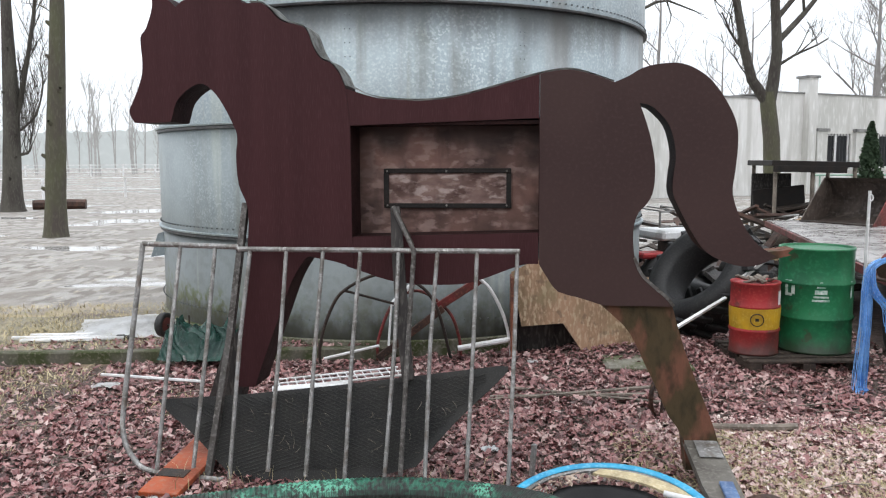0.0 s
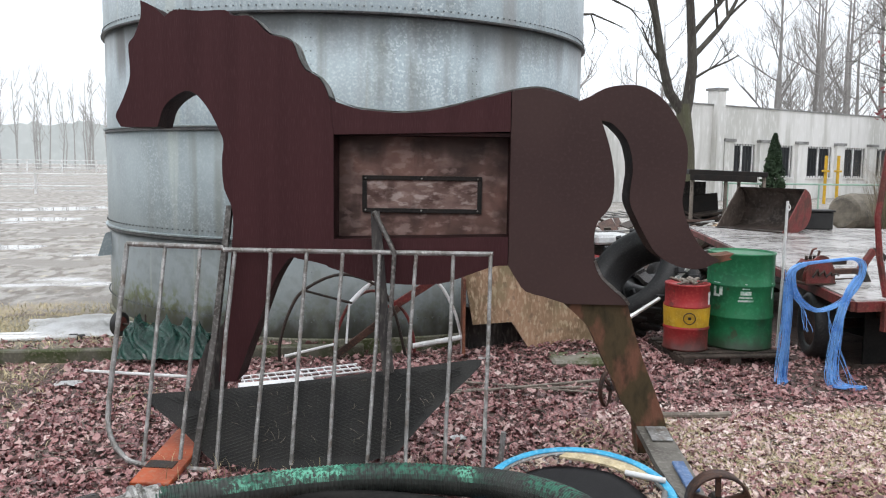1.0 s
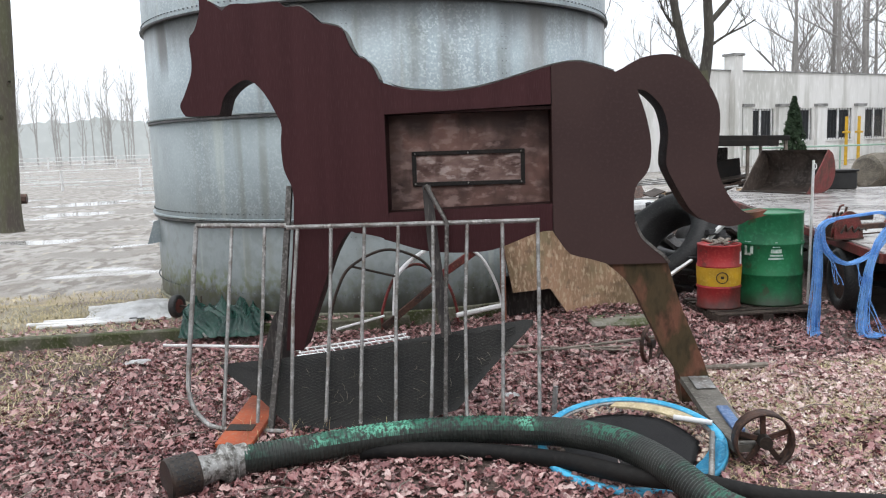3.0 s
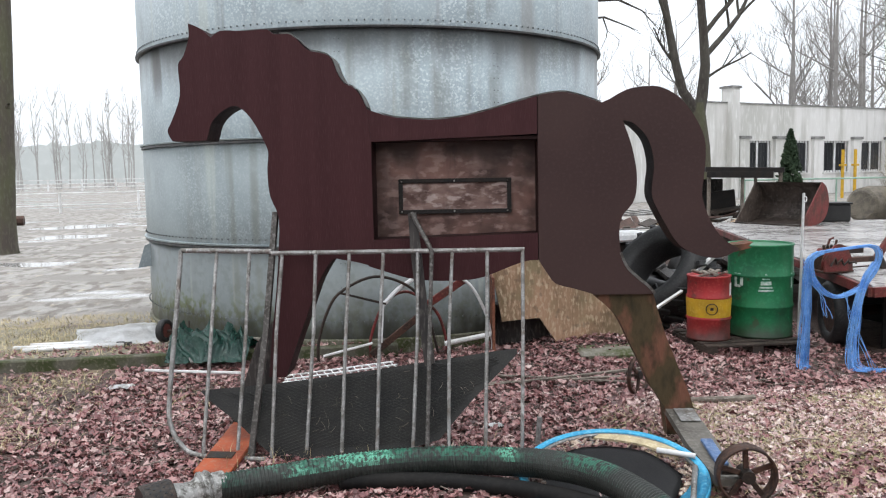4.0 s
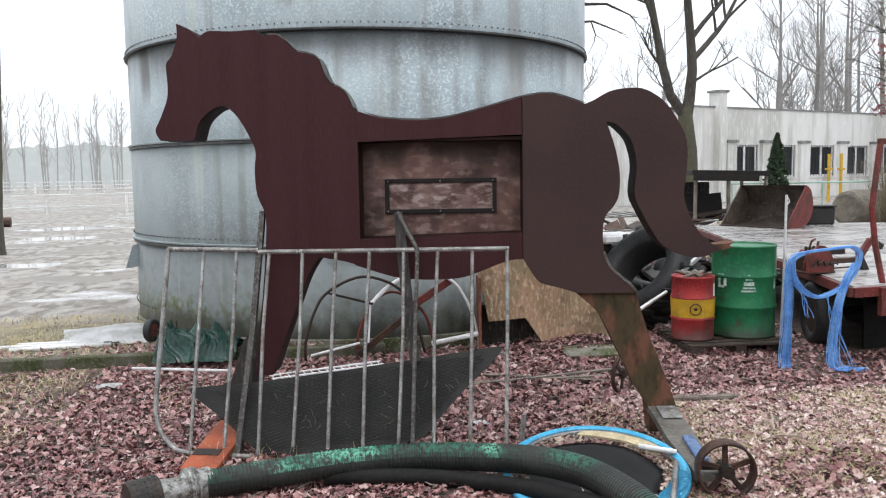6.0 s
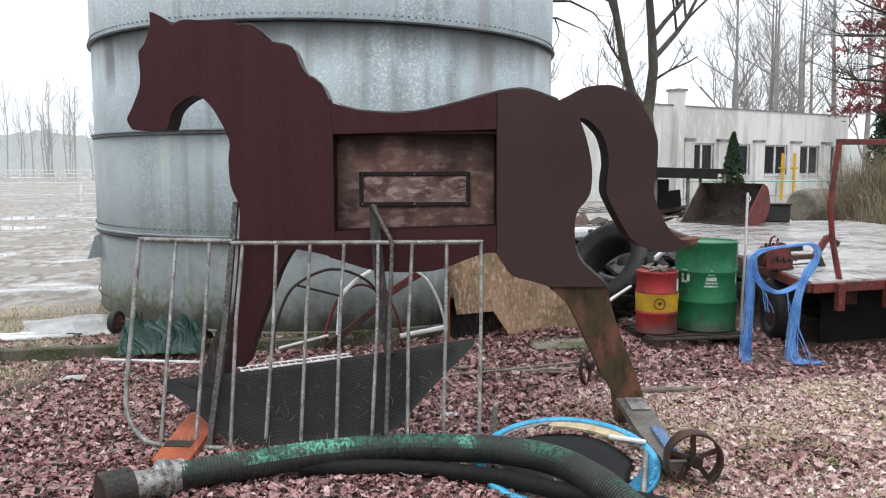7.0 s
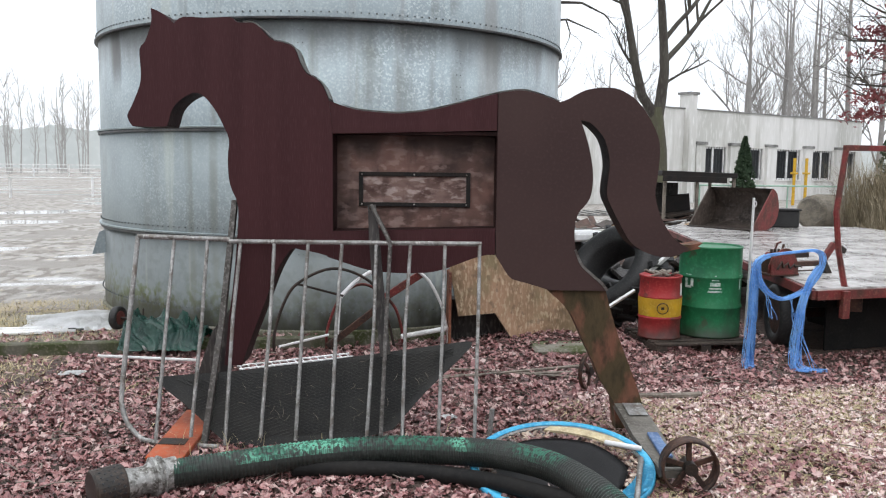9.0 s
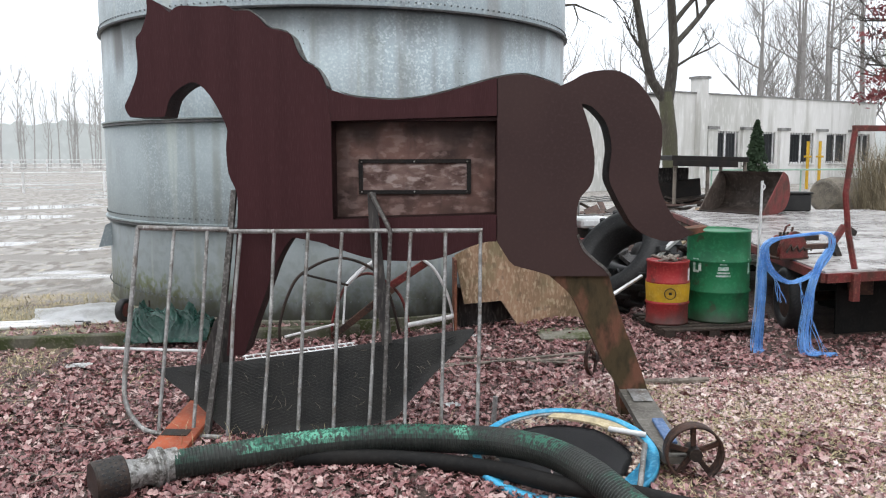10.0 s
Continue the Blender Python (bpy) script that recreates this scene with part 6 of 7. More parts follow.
def leaf_cloud(n, place, size, seed):
    rng = np.random.default_rng(seed)
    vs, fs = [], []
    for k in range(n):
        c = np.array(place(rng))
        u = rng.normal(size=3)
        u /= np.linalg.norm(u)
        v = np.cross(u, rng.normal(size=3))
        v /= np.linalg.norm(v)
        s = size * rng.uniform(0.6, 1.3)
        i = len(vs)
        vs += [tuple(c - u * s), tuple(c + v * s * 0.45), tuple(c + u * s), tuple(c - v * s * 0.45)]
        fs += [(i, i + 1, i + 2, i + 3)]
    return vs, fs


def cone_place(h, r):
    def f(rng):
        t = rng.uniform(0, 1) ** 0.8
        a = rng.uniform(0, 6.283)
        rr = r * (1 - t) ** 0.75 * (0.72 + 0.28 * math.sin(a * 5 + t * 22)) * math.sqrt(rng.uniform(0.3, 1))
        return rr * math.cos(a), rr * math.sin(a), 0.1 + t * h
    return f


th = thing("thuja", pose(19.6, 30.0, 0), "narrow dark green thuja before the building", "tree")
part("trunk", T([(0, 0, -0.1), (0, 0, 2.4)], 0.06, 6, r_end=0.01), M_BARK, th)
vs, fs = leaf_cloud(5000, cone_place(3.0, 0.75), 0.09, 4)
joined("crown", vs, fs, M_CONIFER, "", "", th)
th = thing("spruce", pose(36.5, 40.0, 0), "dark green spruce at the building's end", "tree")
part("trunk", T([(0, 0, -0.1), (0, 0, 6.5)], 0.12, 6, r_end=0.02), M_BARK, th)
vs, fs = leaf_cloud(4500, cone_place(7.0, 1.8), 0.2, 5)
joined("crown", vs, fs, M_CONIFER, "", "", th)

for x, y in ((25.8, 35.2), (26.25, 34.9)):
    yp = thing("gas_post", pose(x, y, 0), "yellow painted steel post before the building", "post")
    part("post", T([(0, 0, -0.1), (0, 0, 2.35)], 0.075, 10), M_YELLOW, yp)
    part("collar", B(-0.16, 0.16, -0.09, 0.09, 1.55, 1.65, 0.01), M_YELLOW, yp)
M_PALEGREEN = material("pale_green_rail", (0.25, 0.38, 0.3), (0.2, 0.3, 0.25), rough=0.6)
gr = thing("green_rail", pose(0, 0, 0), "thin pale green rail fence across the yard", "rail")
part("rail", T([(17.6, 30.4, 1.07), (25.6, 29.2, 1.07)], 0.035, 6), M_PALEGREEN, gr)
for x, y in ((17.8, 30.37), (21.6, 29.8), (25.4, 29.23)):
    part("post", T([(x, y, -0.1), (x, y, 1.07)], 0.035, 6), M_PALEGREEN, gr)


class Wood:
    """Grows the limbs and twigs of a bare tree into one mesh."""

    def __init__(self, seed, seg=5):
        self.rng = random.Random(seed)
        self.vs, self.fs, self.seg = [], [], seg

    def limb(self, pts, r0, r1):
        seg = self.seg if r0 > 0.03 else 3
        prev = None
        for i, p in enumerate(pts):
            d = (pts[min(i + 1, len(pts) - 1)] - pts[max(i - 1, 0)]).normalized()
            s = d.cross(Vector((0.3, 0.2, 0.9)))
            if s.length < 0.05:
                s = d.cross(Vector((1, 0, 0)))
            s.normalize()
            q = d.cross(s)
            r = r0 + (r1 - r0) * i / (len(pts) - 1)
            i0 = len(self.vs)
            for k in range(seg):
                a = 2 * math.pi * k / seg
                self.vs.append(tuple(p + r * (math.cos(a) * s + math.sin(a) * q)))
            if prev is not None:
                for k in range(seg):
                    self.fs.append((prev + k, prev + (k + 1) % seg, i0 + (k + 1) % seg, i0 + k))
            prev = i0

    def grow(self, p, d, length, r, depth, lift=0.25, spread=0.7, thin=0.006):
        g = self.rng
        n = 5
        pts = [p]
        dd = d.normalized()
        for i in range(n):
            dd = (dd + Vector((g.uniform(-1, 1), g.uniform(-1, 1), g.uniform(-0.6, 1) + lift * 0.4)) * 0.16).normalized()
            pts.append(pts[-1] + dd * length / n)
        self.limb(pts, r, max(thin * 0.5, r * 0.45))
        if depth == 0:
            return
        for k in range(g.choice((3, 4, 4, 5))):
            i = g.randint(2, n)
            v = Vector((g.uniform(-1, 1), g.uniform(-1, 1), g.uniform(-0.25, 0.9) + lift)).normalized()
            nd = (dd * (1 - spread * 0.55) + v * spread).normalized()
            self.grow(pts[i], nd, length * g.uniform(0.5, 0.75), max(thin, r * (0.62 - 0.05 * i)), depth - 1, lift, spread, thin)

    def mesh(self, name, mat, parent, label=""):
        me = bpy.data.meshes.new(name)
        me.from_pydata(self.vs, [], self.fs)
        me.materials.append(mat)
        for p in me.polygons:
            p.use_smooth = True
        ob = new(name, me)
        ob.parent = parent
        return tagged(ob, label)


def bare_tree(m, height, r, seed, mat_trunk, mat_twig, label, depth=3, first=0.35, limbs=11, lean=(0, 0), thin=0.01, group="", name="bare_tree"):
    t = thing(name, m, label, "tree", group)
    w = Wood(seed, 8)
    g = w.rng
    pts = [Vector((lean[0] * z + 0.02 * height * noise.noise((z * 2, seed, 0)), lean[1] * z + 0.02 * height * noise.noise((z * 2, seed, 7)), z * height)) for z in np.linspace(-0.02, 1, 12)]
    w.limb([Vector((p.x, p.y, p.z)) for p in pts[:2]], r * 1.35, r * 1.05)
    w.limb(pts[1:], r * 1.05, r * 0.15)
    w.mesh("trunk", mat_trunk, t)
    c = Wood(seed + 100, 5)
    for k in range(limbs):
        z = first + (0.97 - first) * (k + g.random()) / limbs
        i = min(10, int(z * 11))
        p = pts[i].lerp(pts[i + 1], z * 11 - i)
        a = g.uniform(0, 6.283)
        d = Vector((math.cos(a), math.sin(a), g.uniform(0.35, 1.3)))
        c.grow(p, d, height * g.uniform(0.16, 0.3) * (1.25 - z * 0.7), r * (0.5 - 0.35 * z), depth, thin=thin)
    c.mesh("crown", mat_twig, t)
    return t


# two trunks at the yard's edge
def yard_tree(m, line, limbs, seed, bark, label):
    """A straight trunk through (x, z, radius), with chosen limbs and a crown out of sight above."""
    t = thing("bare_tree", m, label, "tree")
    w = Wood(seed, 14)
    fine = spline(line, 5)
    for (x0, z0, r0), (x1, z1, r1) in zip(fine, fine[1:]):
        k0, k1 = (0.02 * noise.noise((z * 1.7, seed, 3)) for z in (z0, z1))
        w.limb([Vector((x0, 0, z0)), Vector((x1, 0, z1))], r0 + k0 * r0 * 4, r1 + k1 * r1 * 4)
    for k in range(7):
        z = 1.0 + 0.75 * k
        i = min(range(len(fine)), key=lambda j: abs(fine[j][1] - z))
        x, _, r = fine[i]
        a = w.rng.uniform(3.4, 6.2)
        q = Vector((math.cos(a), math.sin(a), 0.5))
        w.limb([Vector((x, 0, z)) + q * r * 0.7, Vector((x, 0, z)) + q * (r + 0.07)], 0.07, 0.03)
    w.mesh("trunk", bark, t)
    c = Wood(seed + 1, 6)
    for pts, r in limbs:
        v = [Vector(p) for p in spline(pts, 3)]
        c.limb(v, r, r * 0.4)
        for k in range(1, len(v)):
            for j in range(2):
                c.grow(v[k], Vector((c.rng.uniform(-0.4, 0.6), c.rng.uniform(-0.4, 0.4), 1.0)), 1.0, r * 0.25, 2, 0.5, 0.5, 0.006)
    x, z, r = line[-2]
    for k in range(9):
        a = k * 2.4
        c.grow(Vector((x, 0, z + 0.5 * k)), Vector((math.cos(a), math.sin(a), 1.2)), 2.6, 0.06, 2, 0.4, 0.6, 0.01)
    c.mesh("crown", bark, t)
    return t


yard_tree(pose(-7.05, 19.4, 0), [(0, -0.15, 0.36), (0.01, 0.12, 0.275), (0.04, 0.8, 0.235), (0.135, 2.46, 0.212), (0.31, 5.34, 0.155), (0.4, 9, 0.12), (0.4, 14, 0.04)],
          [([(0.28, 0, 5.0), (-0.1, 0.1, 5.25), (-0.5, 0.1, 5.3)], 0.02)], 31, M_BARK_MOSS, "tall straight tree trunk, green with moss, in the yard")
yard_tree(pose(-12.33, 29.9, 0), [(0, -0.15, 0.55), (0.0, 0.2, 0.4), (0.04, 1.2, 0.31), (0.15, 3.84, 0.262), (0.18, 7.1, 0.17), (0.2, 11, 0.12), (0.2, 16, 0.04)],
          [([(0.2, 0, 2.9), (0.45, 0, 3.75), (0.91, 0, 5.9), (1.14, 0, 7.3), (1.3, 0, 9.5)], 0.1), ([(0.2, 0, 2.7), (0.6, 0, 3.0), (1.0, 0, 3.45), (1.26, 0, 4.4), (1.2, 0, 5.2)], 0.05), ([(0.15, 0, 2.0), (0.6, 0, 2.05), (0.75, 0, 2.3)], 0.07)], 35, M_BARK, "large grey bare tree with low limbs at the paddock")
log = thing("fallen_log", pose(-11.2, 31.2, 0.16, 0, 0, 12), "brown log lying by a tree", "log")
part("log", T([(-0.9, 0, 0), (0.2, 0.05, 0.02), (0.9, 0, 0)], 0.2, 8), M_RUST, log)


def build_forked_tree():
    t = thing("forked_tree", pose(10.4, 20.0, 0), "mossy forked tree with two bare leaning stems", "tree")
    w = Wood(51, 10)
    w.limb([Vector((0.2, 0, -0.2)), Vector((0.16, 0, 0.6)), Vector((0.08, 0, 2.2)), Vector((-0.05, 0, 3.1)), Vector((-0.06, 0, 3.4))], 0.23, 0.18)
    w.mesh("trunk", M_BARK_MOSS, t)
    s = Wood(52, 8)
    left = [Vector(p) for p in ((-0.12, 0, 3.2), (-0.5, 0, 3.7), (-0.68, 0.05, 4.4), (-0.85, 0.1, 5.3), (-1.05, 0.1, 6.3), (-1.2, 0.2, 8.0), (-1.3, 0.2, 10.5))]
    right = [Vector(p) for p in ((-0.02, 0, 3.2), (0.06, 0, 3.6), (0.14, 0, 4.4), (0.08, 0, 5.2), (-0.06, -0.05, 6.3), (-0.05, -0.1, 8.0), (0.0, -0.2, 10.5))]
    s.limb(left, 0.14, 0.06)
    s.limb(right, 0.17, 0.07)
    s.mesh("stem", M_BARK, t)
    c = Wood(53, 6)
    for p, d, l, r in ((right[2] + Vector((0, 0, 0.25)), (1.2, 0.1, 1.15), 2.9, 0.085), (right[1] + Vector((0.03, 0, 0.4)), (1.2, -0.2, 0.75), 1.5, 0.04), (right[3], (0.8, 0.3, 1.2), 3.0, 0.08),
                       (left[2], (-0.5, 0.2, 0.5), 1.2, 0.04), (left[3], (-0.8, -0.3, 1.0), 2.4, 0.06), (left[4], (-0.8, 0.2, 0.8), 2.5, 0.06), (left[1], (-0.6, 0.1, 0.5), 0.8, 0.025),
                       (right[4], (1.0, 0.2, 0.6), 3.0, 0.07), (right[4], (-0.6, -0.3, 0.8), 2.4, 0.06)):
        c.grow(p, Vector(d), l, r, 2, 0.1, 0.6, 0.008)
    c.mesh("crown", M_BARK, t)


build_forked_tree()

# a bough that reaches past the silo's edge from a tree behind it
bo = thing("bare_tree", pose(4.4, 19.5, 0), "bare tree behind the silo with drooping boughs", "tree")
w = Wood(61, 8)
w.limb([Vector((0, 0, -0.2)), Vector((0.1, 0, 3)), Vector((0.0, 0, 7)), Vector((0.2, 0, 11))], 0.28, 0.1)
w.mesh("trunk", M_BARK, bo)
c = Wood(62, 5)
c.limb([Vector(p) for p in ((0.1, 0, 4.6), (1.6, 0, 5.6), (2.85, 0, 5.95), (3.47, 0, 5.97), (4.11, 0, 5.71), (4.59, 0, 5.22))], 0.07, 0.008)
c.limb([Vector(p) for p in ((0.1, 0, 4.2), (1.8, 0, 5.0), (2.8, 0, 5.5), (3.09, 0, 5.53), (3.72, 0, 5.31), (4.0, 0, 5.2))], 0.06, 0.006)
c.limb([Vector(p) for p in ((3.05, 0, 5.53), (3.17, 0, 5.2), (3.14, 0, 5.03), (2.98, 0, 4.7))], 0.025, 0.006)
for p in ((3.47, 0, 5.97), (4.11, 0, 5.71), (4.4, 0, 5.45), (3.72, 0, 5.31), (3.16, 0, 5.2)):
    c.grow(Vector(p), Vector((0.5, 0, -0.35)), 0.4, 0.009, 1, -0.3, 0.6, 0.004)
for k in range(8):
    c.grow(Vector((0.05, 0, 5 + 0.7 * k)), Vector((math.cos(k * 2.4), math.sin(k * 2.4), 0.6)), 2.0, 0.06, 2, 0.2, 0.6, 0.008)
c.mesh("crown", M_BARK, bo)

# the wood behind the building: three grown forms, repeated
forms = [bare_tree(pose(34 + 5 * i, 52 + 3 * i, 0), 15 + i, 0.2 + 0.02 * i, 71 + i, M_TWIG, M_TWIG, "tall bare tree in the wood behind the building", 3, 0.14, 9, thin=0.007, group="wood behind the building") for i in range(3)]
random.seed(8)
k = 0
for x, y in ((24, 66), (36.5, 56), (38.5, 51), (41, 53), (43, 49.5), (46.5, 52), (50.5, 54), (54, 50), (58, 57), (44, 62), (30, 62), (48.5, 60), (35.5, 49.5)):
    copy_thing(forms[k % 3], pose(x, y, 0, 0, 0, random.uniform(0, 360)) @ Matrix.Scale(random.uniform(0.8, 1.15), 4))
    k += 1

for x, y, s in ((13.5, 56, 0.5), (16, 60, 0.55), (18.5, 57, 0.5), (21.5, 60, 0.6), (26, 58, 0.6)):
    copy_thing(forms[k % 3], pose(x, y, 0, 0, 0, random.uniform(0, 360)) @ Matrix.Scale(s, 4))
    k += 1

# the red-leaved tree beside the trailer
rt = thing("red_leaved_tree", pose(12.1, 12.2, 0), "tree with dry red leaves and dark drooping boughs", "tree")
w = Wood(91, 8)
w.limb([Vector((0, 0, -0.2)), Vector((0, 0, 3)), Vector((0.1, 0, 8))], 0.16, 0.05)
w.mesh("trunk", M_BARK, rt)
c = Wood(92, 5)
tips = []
for k in range(16):
    z = 2.9 + 0.3 * k
    a = radians(180 + (k % 4 - 1.5) * 34)
    p = Vector((0, 0, z))
    c.grow(p, Vector((math.cos(a), math.sin(a), 0.05)), 1.7, 0.035, 2, -0.1, 0.5, 0.005)
    tips.append((p, Vector((math.cos(a), math.sin(a), 0.05))))
c.mesh("crown", M_BARK, rt)


def red_place(rng):
    i = int(rng.integers(0, len(tips)))
    p, d = tips[i]
    u = rng.uniform(0.3, 1.5)
    q = p + d * u
    return q.x + rng.normal() * 0.16, q.y + rng.normal() * 0.16, q.z + rng.normal() * 0.07 - 0.12 * u


vs, fs = leaf_cloud(6500, red_place, 0.05, 9)
joined("leaves", vs, fs, M_REDLEAF, "dry red leaves", "", rt)

# ---- paddock fences and the far wood ----
pf = thing("paddock_fence", pose(0, 0, 0), "white post and rail paddock fence, near line", "fence")
for i in range(13):
    x = -32.2 + 3.4 * i
    y = 46.3 + 0.4 * x
    part("post", B(x - 0.05, x + 0.05, y - 0.05, y + 0.05, -0.1, 1.0, 0.01), M_WHITE, pf)
    if i < 12:
        for z in (0.97, 0.4):
            part("rail", T([(x, y, z), (x + 1.7, y + 0.68, z - 0.025), (x + 3.4, y + 1.36, z)], 0.022, 5), M_WHITE, pf)
pf = thing("paddock_fence", pose(0, 0, 0), "white post and rail paddock fence, far line", "fence")
for i in range(24):
    x = -95 + 4.0 * i
    y = 108
    part("post", B(x - 0.09, x + 0.09, y - 0.09, y + 0.09, -0.1, 1.5), M_WHITE, pf)
for z in (0.5, 0.95, 1.4):
    part("rail", B(-95, -3, 107.9, 107.98, z - 0.06, z + 0.06), M_WHITE, pf)

fw = Wood(131, 4)
for k in range(170):
    g = fw.rng
    p = Vector((g.uniform(-120, 12), g.uniform(118, 150), -0.2))
    h = g.uniform(7, 15)
    fw.limb([p, p + Vector((g.uniform(-0.4, 0.4), 0, h * 0.5)), p + Vector((g.uniform(-0.8, 0.8), 0, h))], 0.13, 0.03)
    for j in range(10):
        z = h * g.uniform(0.3, 0.95)
        a = g.uniform(0, 6.28)
        fw.grow(p + Vector((0, 0, z)), Vector((math.cos(a), math.sin(a), 1.9)), h * 0.17, 0.04, 1, 0.5, 0.6, 0.022)
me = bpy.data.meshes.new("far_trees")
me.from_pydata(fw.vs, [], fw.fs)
# the lighter twig colour carries the haze beyond the paddock
me.materials.append(material("haze_paled_far_twigs", (0.4, 0.395, 0.385), (0.33, 0.325, 0.315), rough=0.9, bump=0.0))
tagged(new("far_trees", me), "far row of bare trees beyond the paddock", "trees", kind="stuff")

# far woodland as a plain strip, mist painted in by pale colour and glow
M_MIST = material("haze_painted_far_wood", (0.42, 0.445, 0.445), (0.37, 0.395, 0.395), (0.46, 0.485, 0.485), 0.05, 0.6, 1.0, bump=0.0)
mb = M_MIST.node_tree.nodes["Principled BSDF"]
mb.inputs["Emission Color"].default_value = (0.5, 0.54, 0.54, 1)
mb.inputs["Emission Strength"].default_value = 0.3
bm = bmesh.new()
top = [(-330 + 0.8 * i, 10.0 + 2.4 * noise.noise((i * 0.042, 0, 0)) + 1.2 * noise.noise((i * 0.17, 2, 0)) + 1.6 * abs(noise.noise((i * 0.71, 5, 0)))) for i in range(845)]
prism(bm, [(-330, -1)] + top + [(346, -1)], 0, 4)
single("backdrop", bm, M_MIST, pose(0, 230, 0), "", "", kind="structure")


# ---- leaf litter and dry grass ----
def leaf_litter(seed, count, zone, shades, name, label):
    rng = np.random.default_rng(seed)
    outline = np.array([(0.0, -0.5), (0.2, -0.32), (0.48, -0.22), (0.3, 0.0), (0.4, 0.26), (0.14, 0.22), (0.0, 0.56), (-0.14, 0.22), (-0.4, 0.26), (-0.3, 0.0), (-0.48, -0.22), (-0.2, -0.32)])
    oval = np.array([(0.0, -0.55), (0.12, -0.4), (0.22, -0.18), (0.25, 0.05), (0.2, 0.28), (0.1, 0.45), (0.0, 0.55), (-0.1, 0.45), (-0.2, 0.28), (-0.25, 0.05), (-0.22, -0.18), (-0.12, -0.4)])
    vs, fs = [], []
    made = 0
    while made < count:
        x, y = rng.uniform(-4.6, 7.5), 1.9 + 5.5 * rng.uniform(0, 1) ** 1.15
        if rng.uniform() < 0.22:
            y = 2.3 - 7.0 * rng.uniform() ** 2
        d = 0.5 + 0.5 * noise.noise((x * 0.9, y * 0.9, 4.0)) + 0.25 * noise.noise((x * 2.7, y * 2.7, 9.0))
        dens = 0.75 + 0.5 * (d - 0.5)
        if x < -2.0 and y > 5.2:
            dens *= 0.3
        edge = 6.72 - 0.052 * x
        on_slab = x < 0.2 and y > edge + 0.11
        if x < 0.2 and edge - 0.03 < y <= edge + 0.11:
            continue
        if on_slab:
            dens *= 1.6
        if y > 6.75 and x < 1.4:
            dens *= 0.35
        if not zone and x > 2.2 and y < 4.6 and noise.noise((x * 1.1, y * 1.1, 12.0)) > -0.15:
            dens *= 0.45
        if x > 3.7 and y > 4.9:
            dens *= 0.45
        if zone and (x < 1.9 or y > 4.9 - 0.12 * (x - 2) or noise.noise((x * 1.1, y * 1.1, 12.0)) < -0.4):
            continue
        if x > 4.4 + 0.25 * (y - 5.2) and y > 5.7:
            continue
        if rng.uniform() > dens:
            continue
        s = rng.uniform(0.018, 0.05) if zone else rng.uniform(0.024, 0.066)
        o = outline if rng.uniform() < 0.07 else oval
        a = rng.uniform(0, 6.283)
        ca, sa = math.cos(a), math.sin(a)
        curl = rng.uniform(-0.6, 1.3)
        tx, ty = rng.normal() * 0.3, rng.normal() * 0.3
        base = 0.086 if on_slab else ground_height(x, y)
        z0 = base + rng.uniform(0.006, 0.03)
        i = len(vs)
        vs.append((x, y, z0))
        for px, py in o:
            px, py = px * s * rng.uniform(0.7, 1.3) * (1.2 if o is oval else 1.0), py * s * rng.uniform(0.75, 1.25)
            zz = z0 + curl * (px * px) / s * 1.4 + tx * px + ty * py + rng.normal() * 0.005
            vs.append((x + px * ca - py * sa, y + px * sa + py * ca, max(zz, base + 0.001)))
        n = len(o)
        for k in range(n):
            fs.append((i, i + 1 + k, i + 1 + (k + 1) % n))
        made += 1
    m = material("wet_brown_leaves", (0.25, 0.125, 0.11), (0.14, 0.062, 0.055), (0.36, 0.22, 0.19), 6, 40, 0.32, 0.14, bump=0.4, bump_dist=0.004, specular=0.5)
    n, l = m.node_tree.nodes, m.node_tree.links
    geo = n.new("ShaderNodeNewGeometry")
    cr = n.new("ShaderNodeValToRGB")
    e = cr.color_ramp.elements
    e[0].position, e[0].color = 0.0, shades[0]
    e[1].position, e[1].color = 1.0, shades[-1]
    for p_, c_ in zip((0.25, 0.55, 0.8), shades[1:4]):
        q = e.new(p_)
        q.color = c_
    l.new(geo.outputs["Random Per Island"], cr.inputs["Fac"])
    b = n["Principled BSDF"]
    old = b.inputs["Base Color"].links[0].from_socket
    mx = n.new("ShaderNodeMix")
    mx.data_type = "RGBA"
    mx.inputs["Factor"].default_value = 0.75
    l.new(old, mx.inputs["A"])
    l.new(cr.outputs["Color"], mx.inputs["B"])
    l.new(mx.outputs["Result"], b.inputs["Base Color"])
    joined(name, vs, fs, m, label, "leaves")


leaf_litter(77, 73000, False, [(0.04, 0.018, 0.019, 1), (0.155, 0.058, 0.063, 1), (0.3, 0.135, 0.134, 1), (0.42, 0.25, 0.235, 1), (0.57, 0.44, 0.41, 1)], "leaf_litter", "wet fallen reddish-brown leaves covering the ground")
# paler leaves in the east, with the ground's wet sheen put into their colour
leaf_litter(78, 47000, True, [(0.3, 0.18, 0.175, 1), (0.5, 0.35, 0.33, 1), (0.66, 0.5, 0.47, 1), (0.76, 0.63, 0.58, 1), (0.84, 0.77, 0.72, 1)], "bleached_sheen_leaves", "bleached pinkish-tan leaves lying in thin grass, wet sheen painted in")
M_STRAW = material("dry_straw_grass", (0.5, 0.42, 0.26), (0.34, 0.3, 0.16), (0.65, 0.57, 0.4), 2, 12, 0.85, bump=0.0, random_amount=0.4)


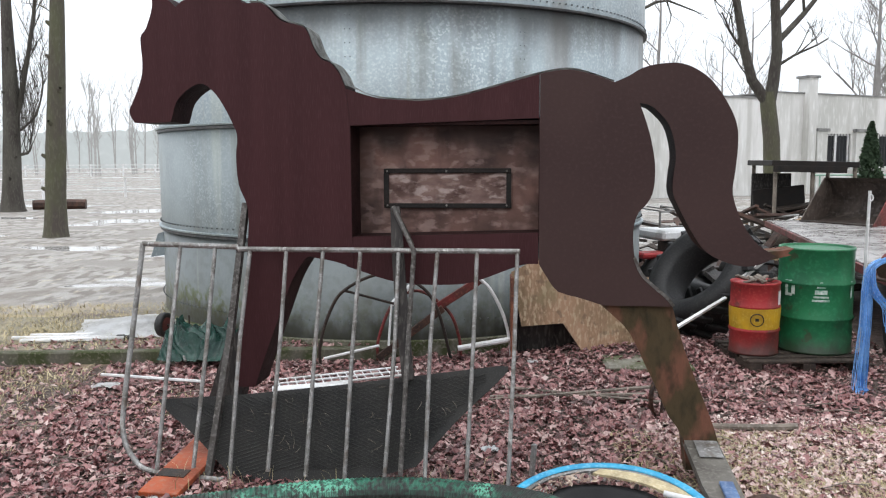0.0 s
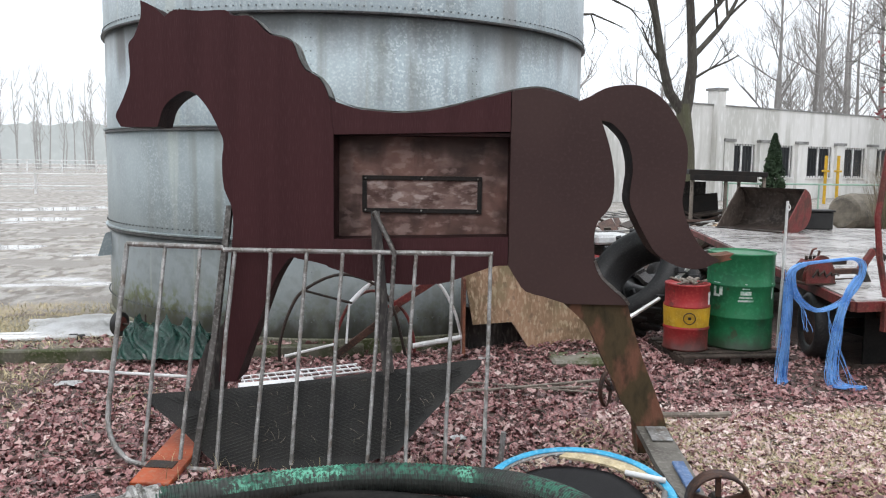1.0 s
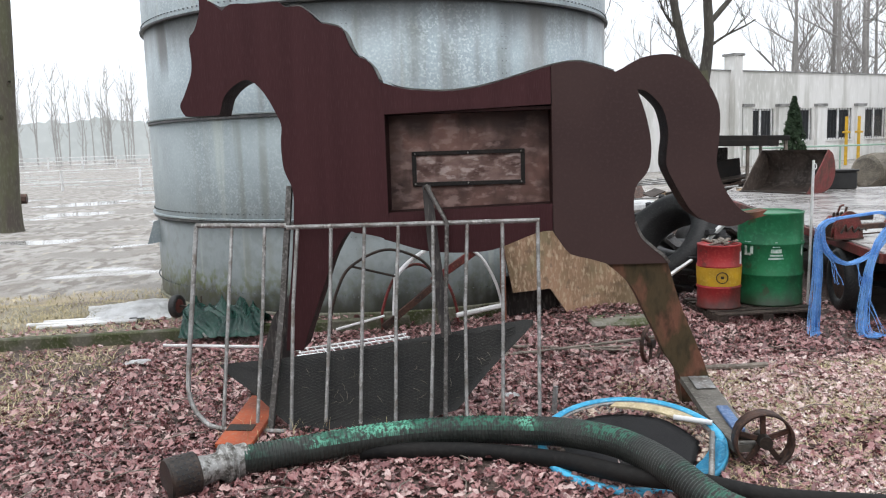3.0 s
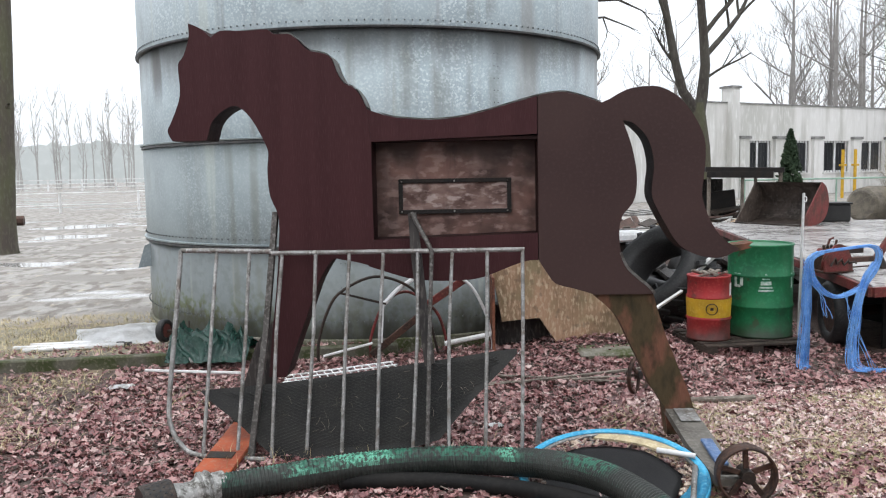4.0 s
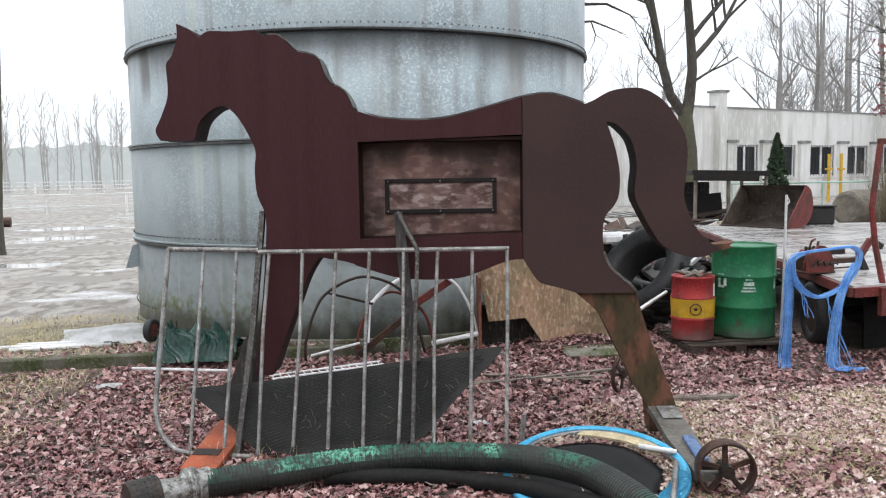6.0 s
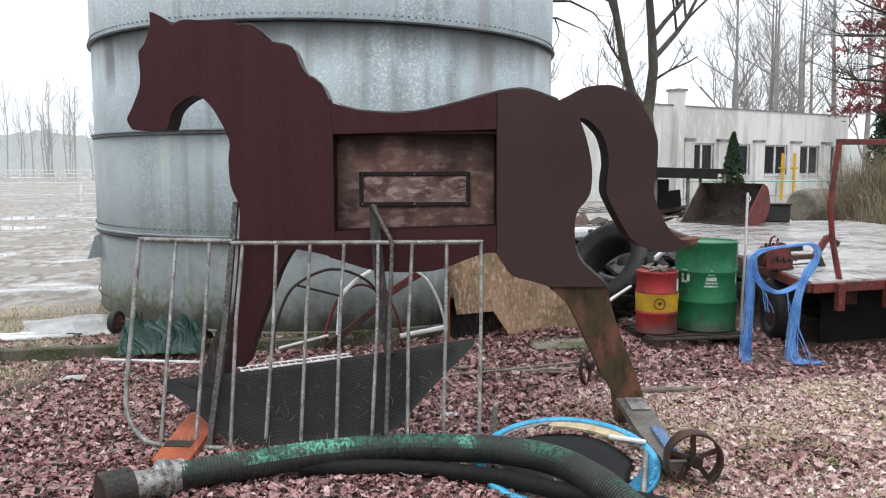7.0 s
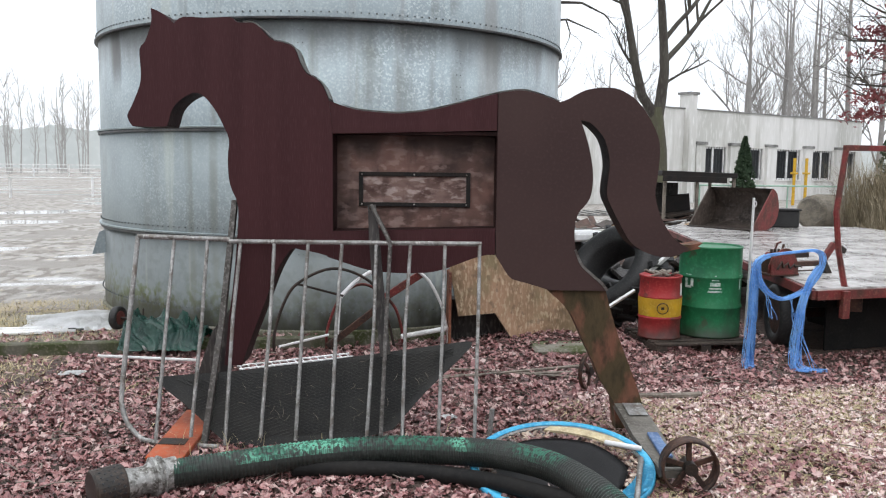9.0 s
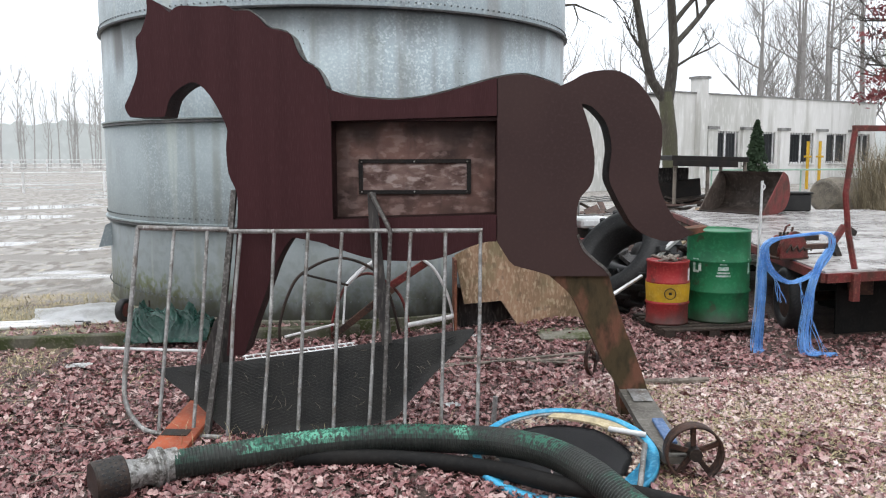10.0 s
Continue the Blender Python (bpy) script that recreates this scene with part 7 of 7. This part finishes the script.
def straw_area(rng):
    while True:
        x, y = rng.uniform(-5.5, -0.9), rng.uniform(4.6, 9.3)
        if 6.7 < y < 7.0 and x > -3.4:
            continue
        if rng.uniform() < (0.25 + 1.1 * max(0.0, noise.noise((x * 1.1, y * 1.1, 2.0)))) * (1.0 if y < 6.75 else 0.75) * min(1.0, max(0.04, ((-1.0 if y > 6.75 else -1.75) - x) / 1.0)):
            return x, y, (0.085 if y > 7.0 else ground_height(x, y))


vs, fs = blades(15000, straw_area, 0.12, 1.4, 0.0032, 3, up=0.45)
joined("dry_grass", vs, fs, M_STRAW, "flattened straw-coloured grass by the slab", "grass")


def stalk_area(rng):
    u = rng.uniform(0, 1)
    return -1.1 + 2.3 * u + rng.normal() * 0.05, 4.12 - 0.45 * u + rng.normal() * 0.12, 0.01


vs, fs = blades(130, stalk_area, 0.15, 0.9, 0.002, 15, up=0.8)
joined("dry_stalks", vs, fs, M_STRAW, "thin dry grass stalks at the foot of the gate", "grass")


def twig_area(rng):
    return rng.uniform(-3.0, 5.0), rng.uniform(2.2, 6.4), 0.03


rng_t = np.random.default_rng(40)
tb = bmesh.new()
for k in range(150):
    x, y, z = twig_area(rng_t)
    if x > 4.2 and y > 5.0:
        continue
    a, l = rng_t.uniform(0, 6.283), rng_t.uniform(0.06, 0.3)
    tube(tb, [(x, y, 0.03), (x + l * 0.5 * math.cos(a), y + l * 0.5 * math.sin(a), 0.04), (x + l * math.cos(a + 0.2), y + l * math.sin(a + 0.2), 0.03)], 0.0035, 4)
single("twigs", tb, M_PIPE, pose(0, 0, 0), "thin fallen twigs among the leaves", "twigs", kind="stuff")


def east_area(rng):
    while True:
        x, y = rng.uniform(1.6, 5.2), rng.uniform(2.0, 4.6)
        if rng.uniform() < 0.1 + 0.9 * max(0.0, noise.noise((x * 1.2, y * 1.2, 12.0))):
            return x, y, ground_height(x, y) + 0.01


vs, fs = blades(26000, east_area, 0.09, 1.6, 0.0026, 5, up=0.3)
joined("dry_grass", vs, fs, M_STRAW, "thin dry grass among the leaves", "grass")
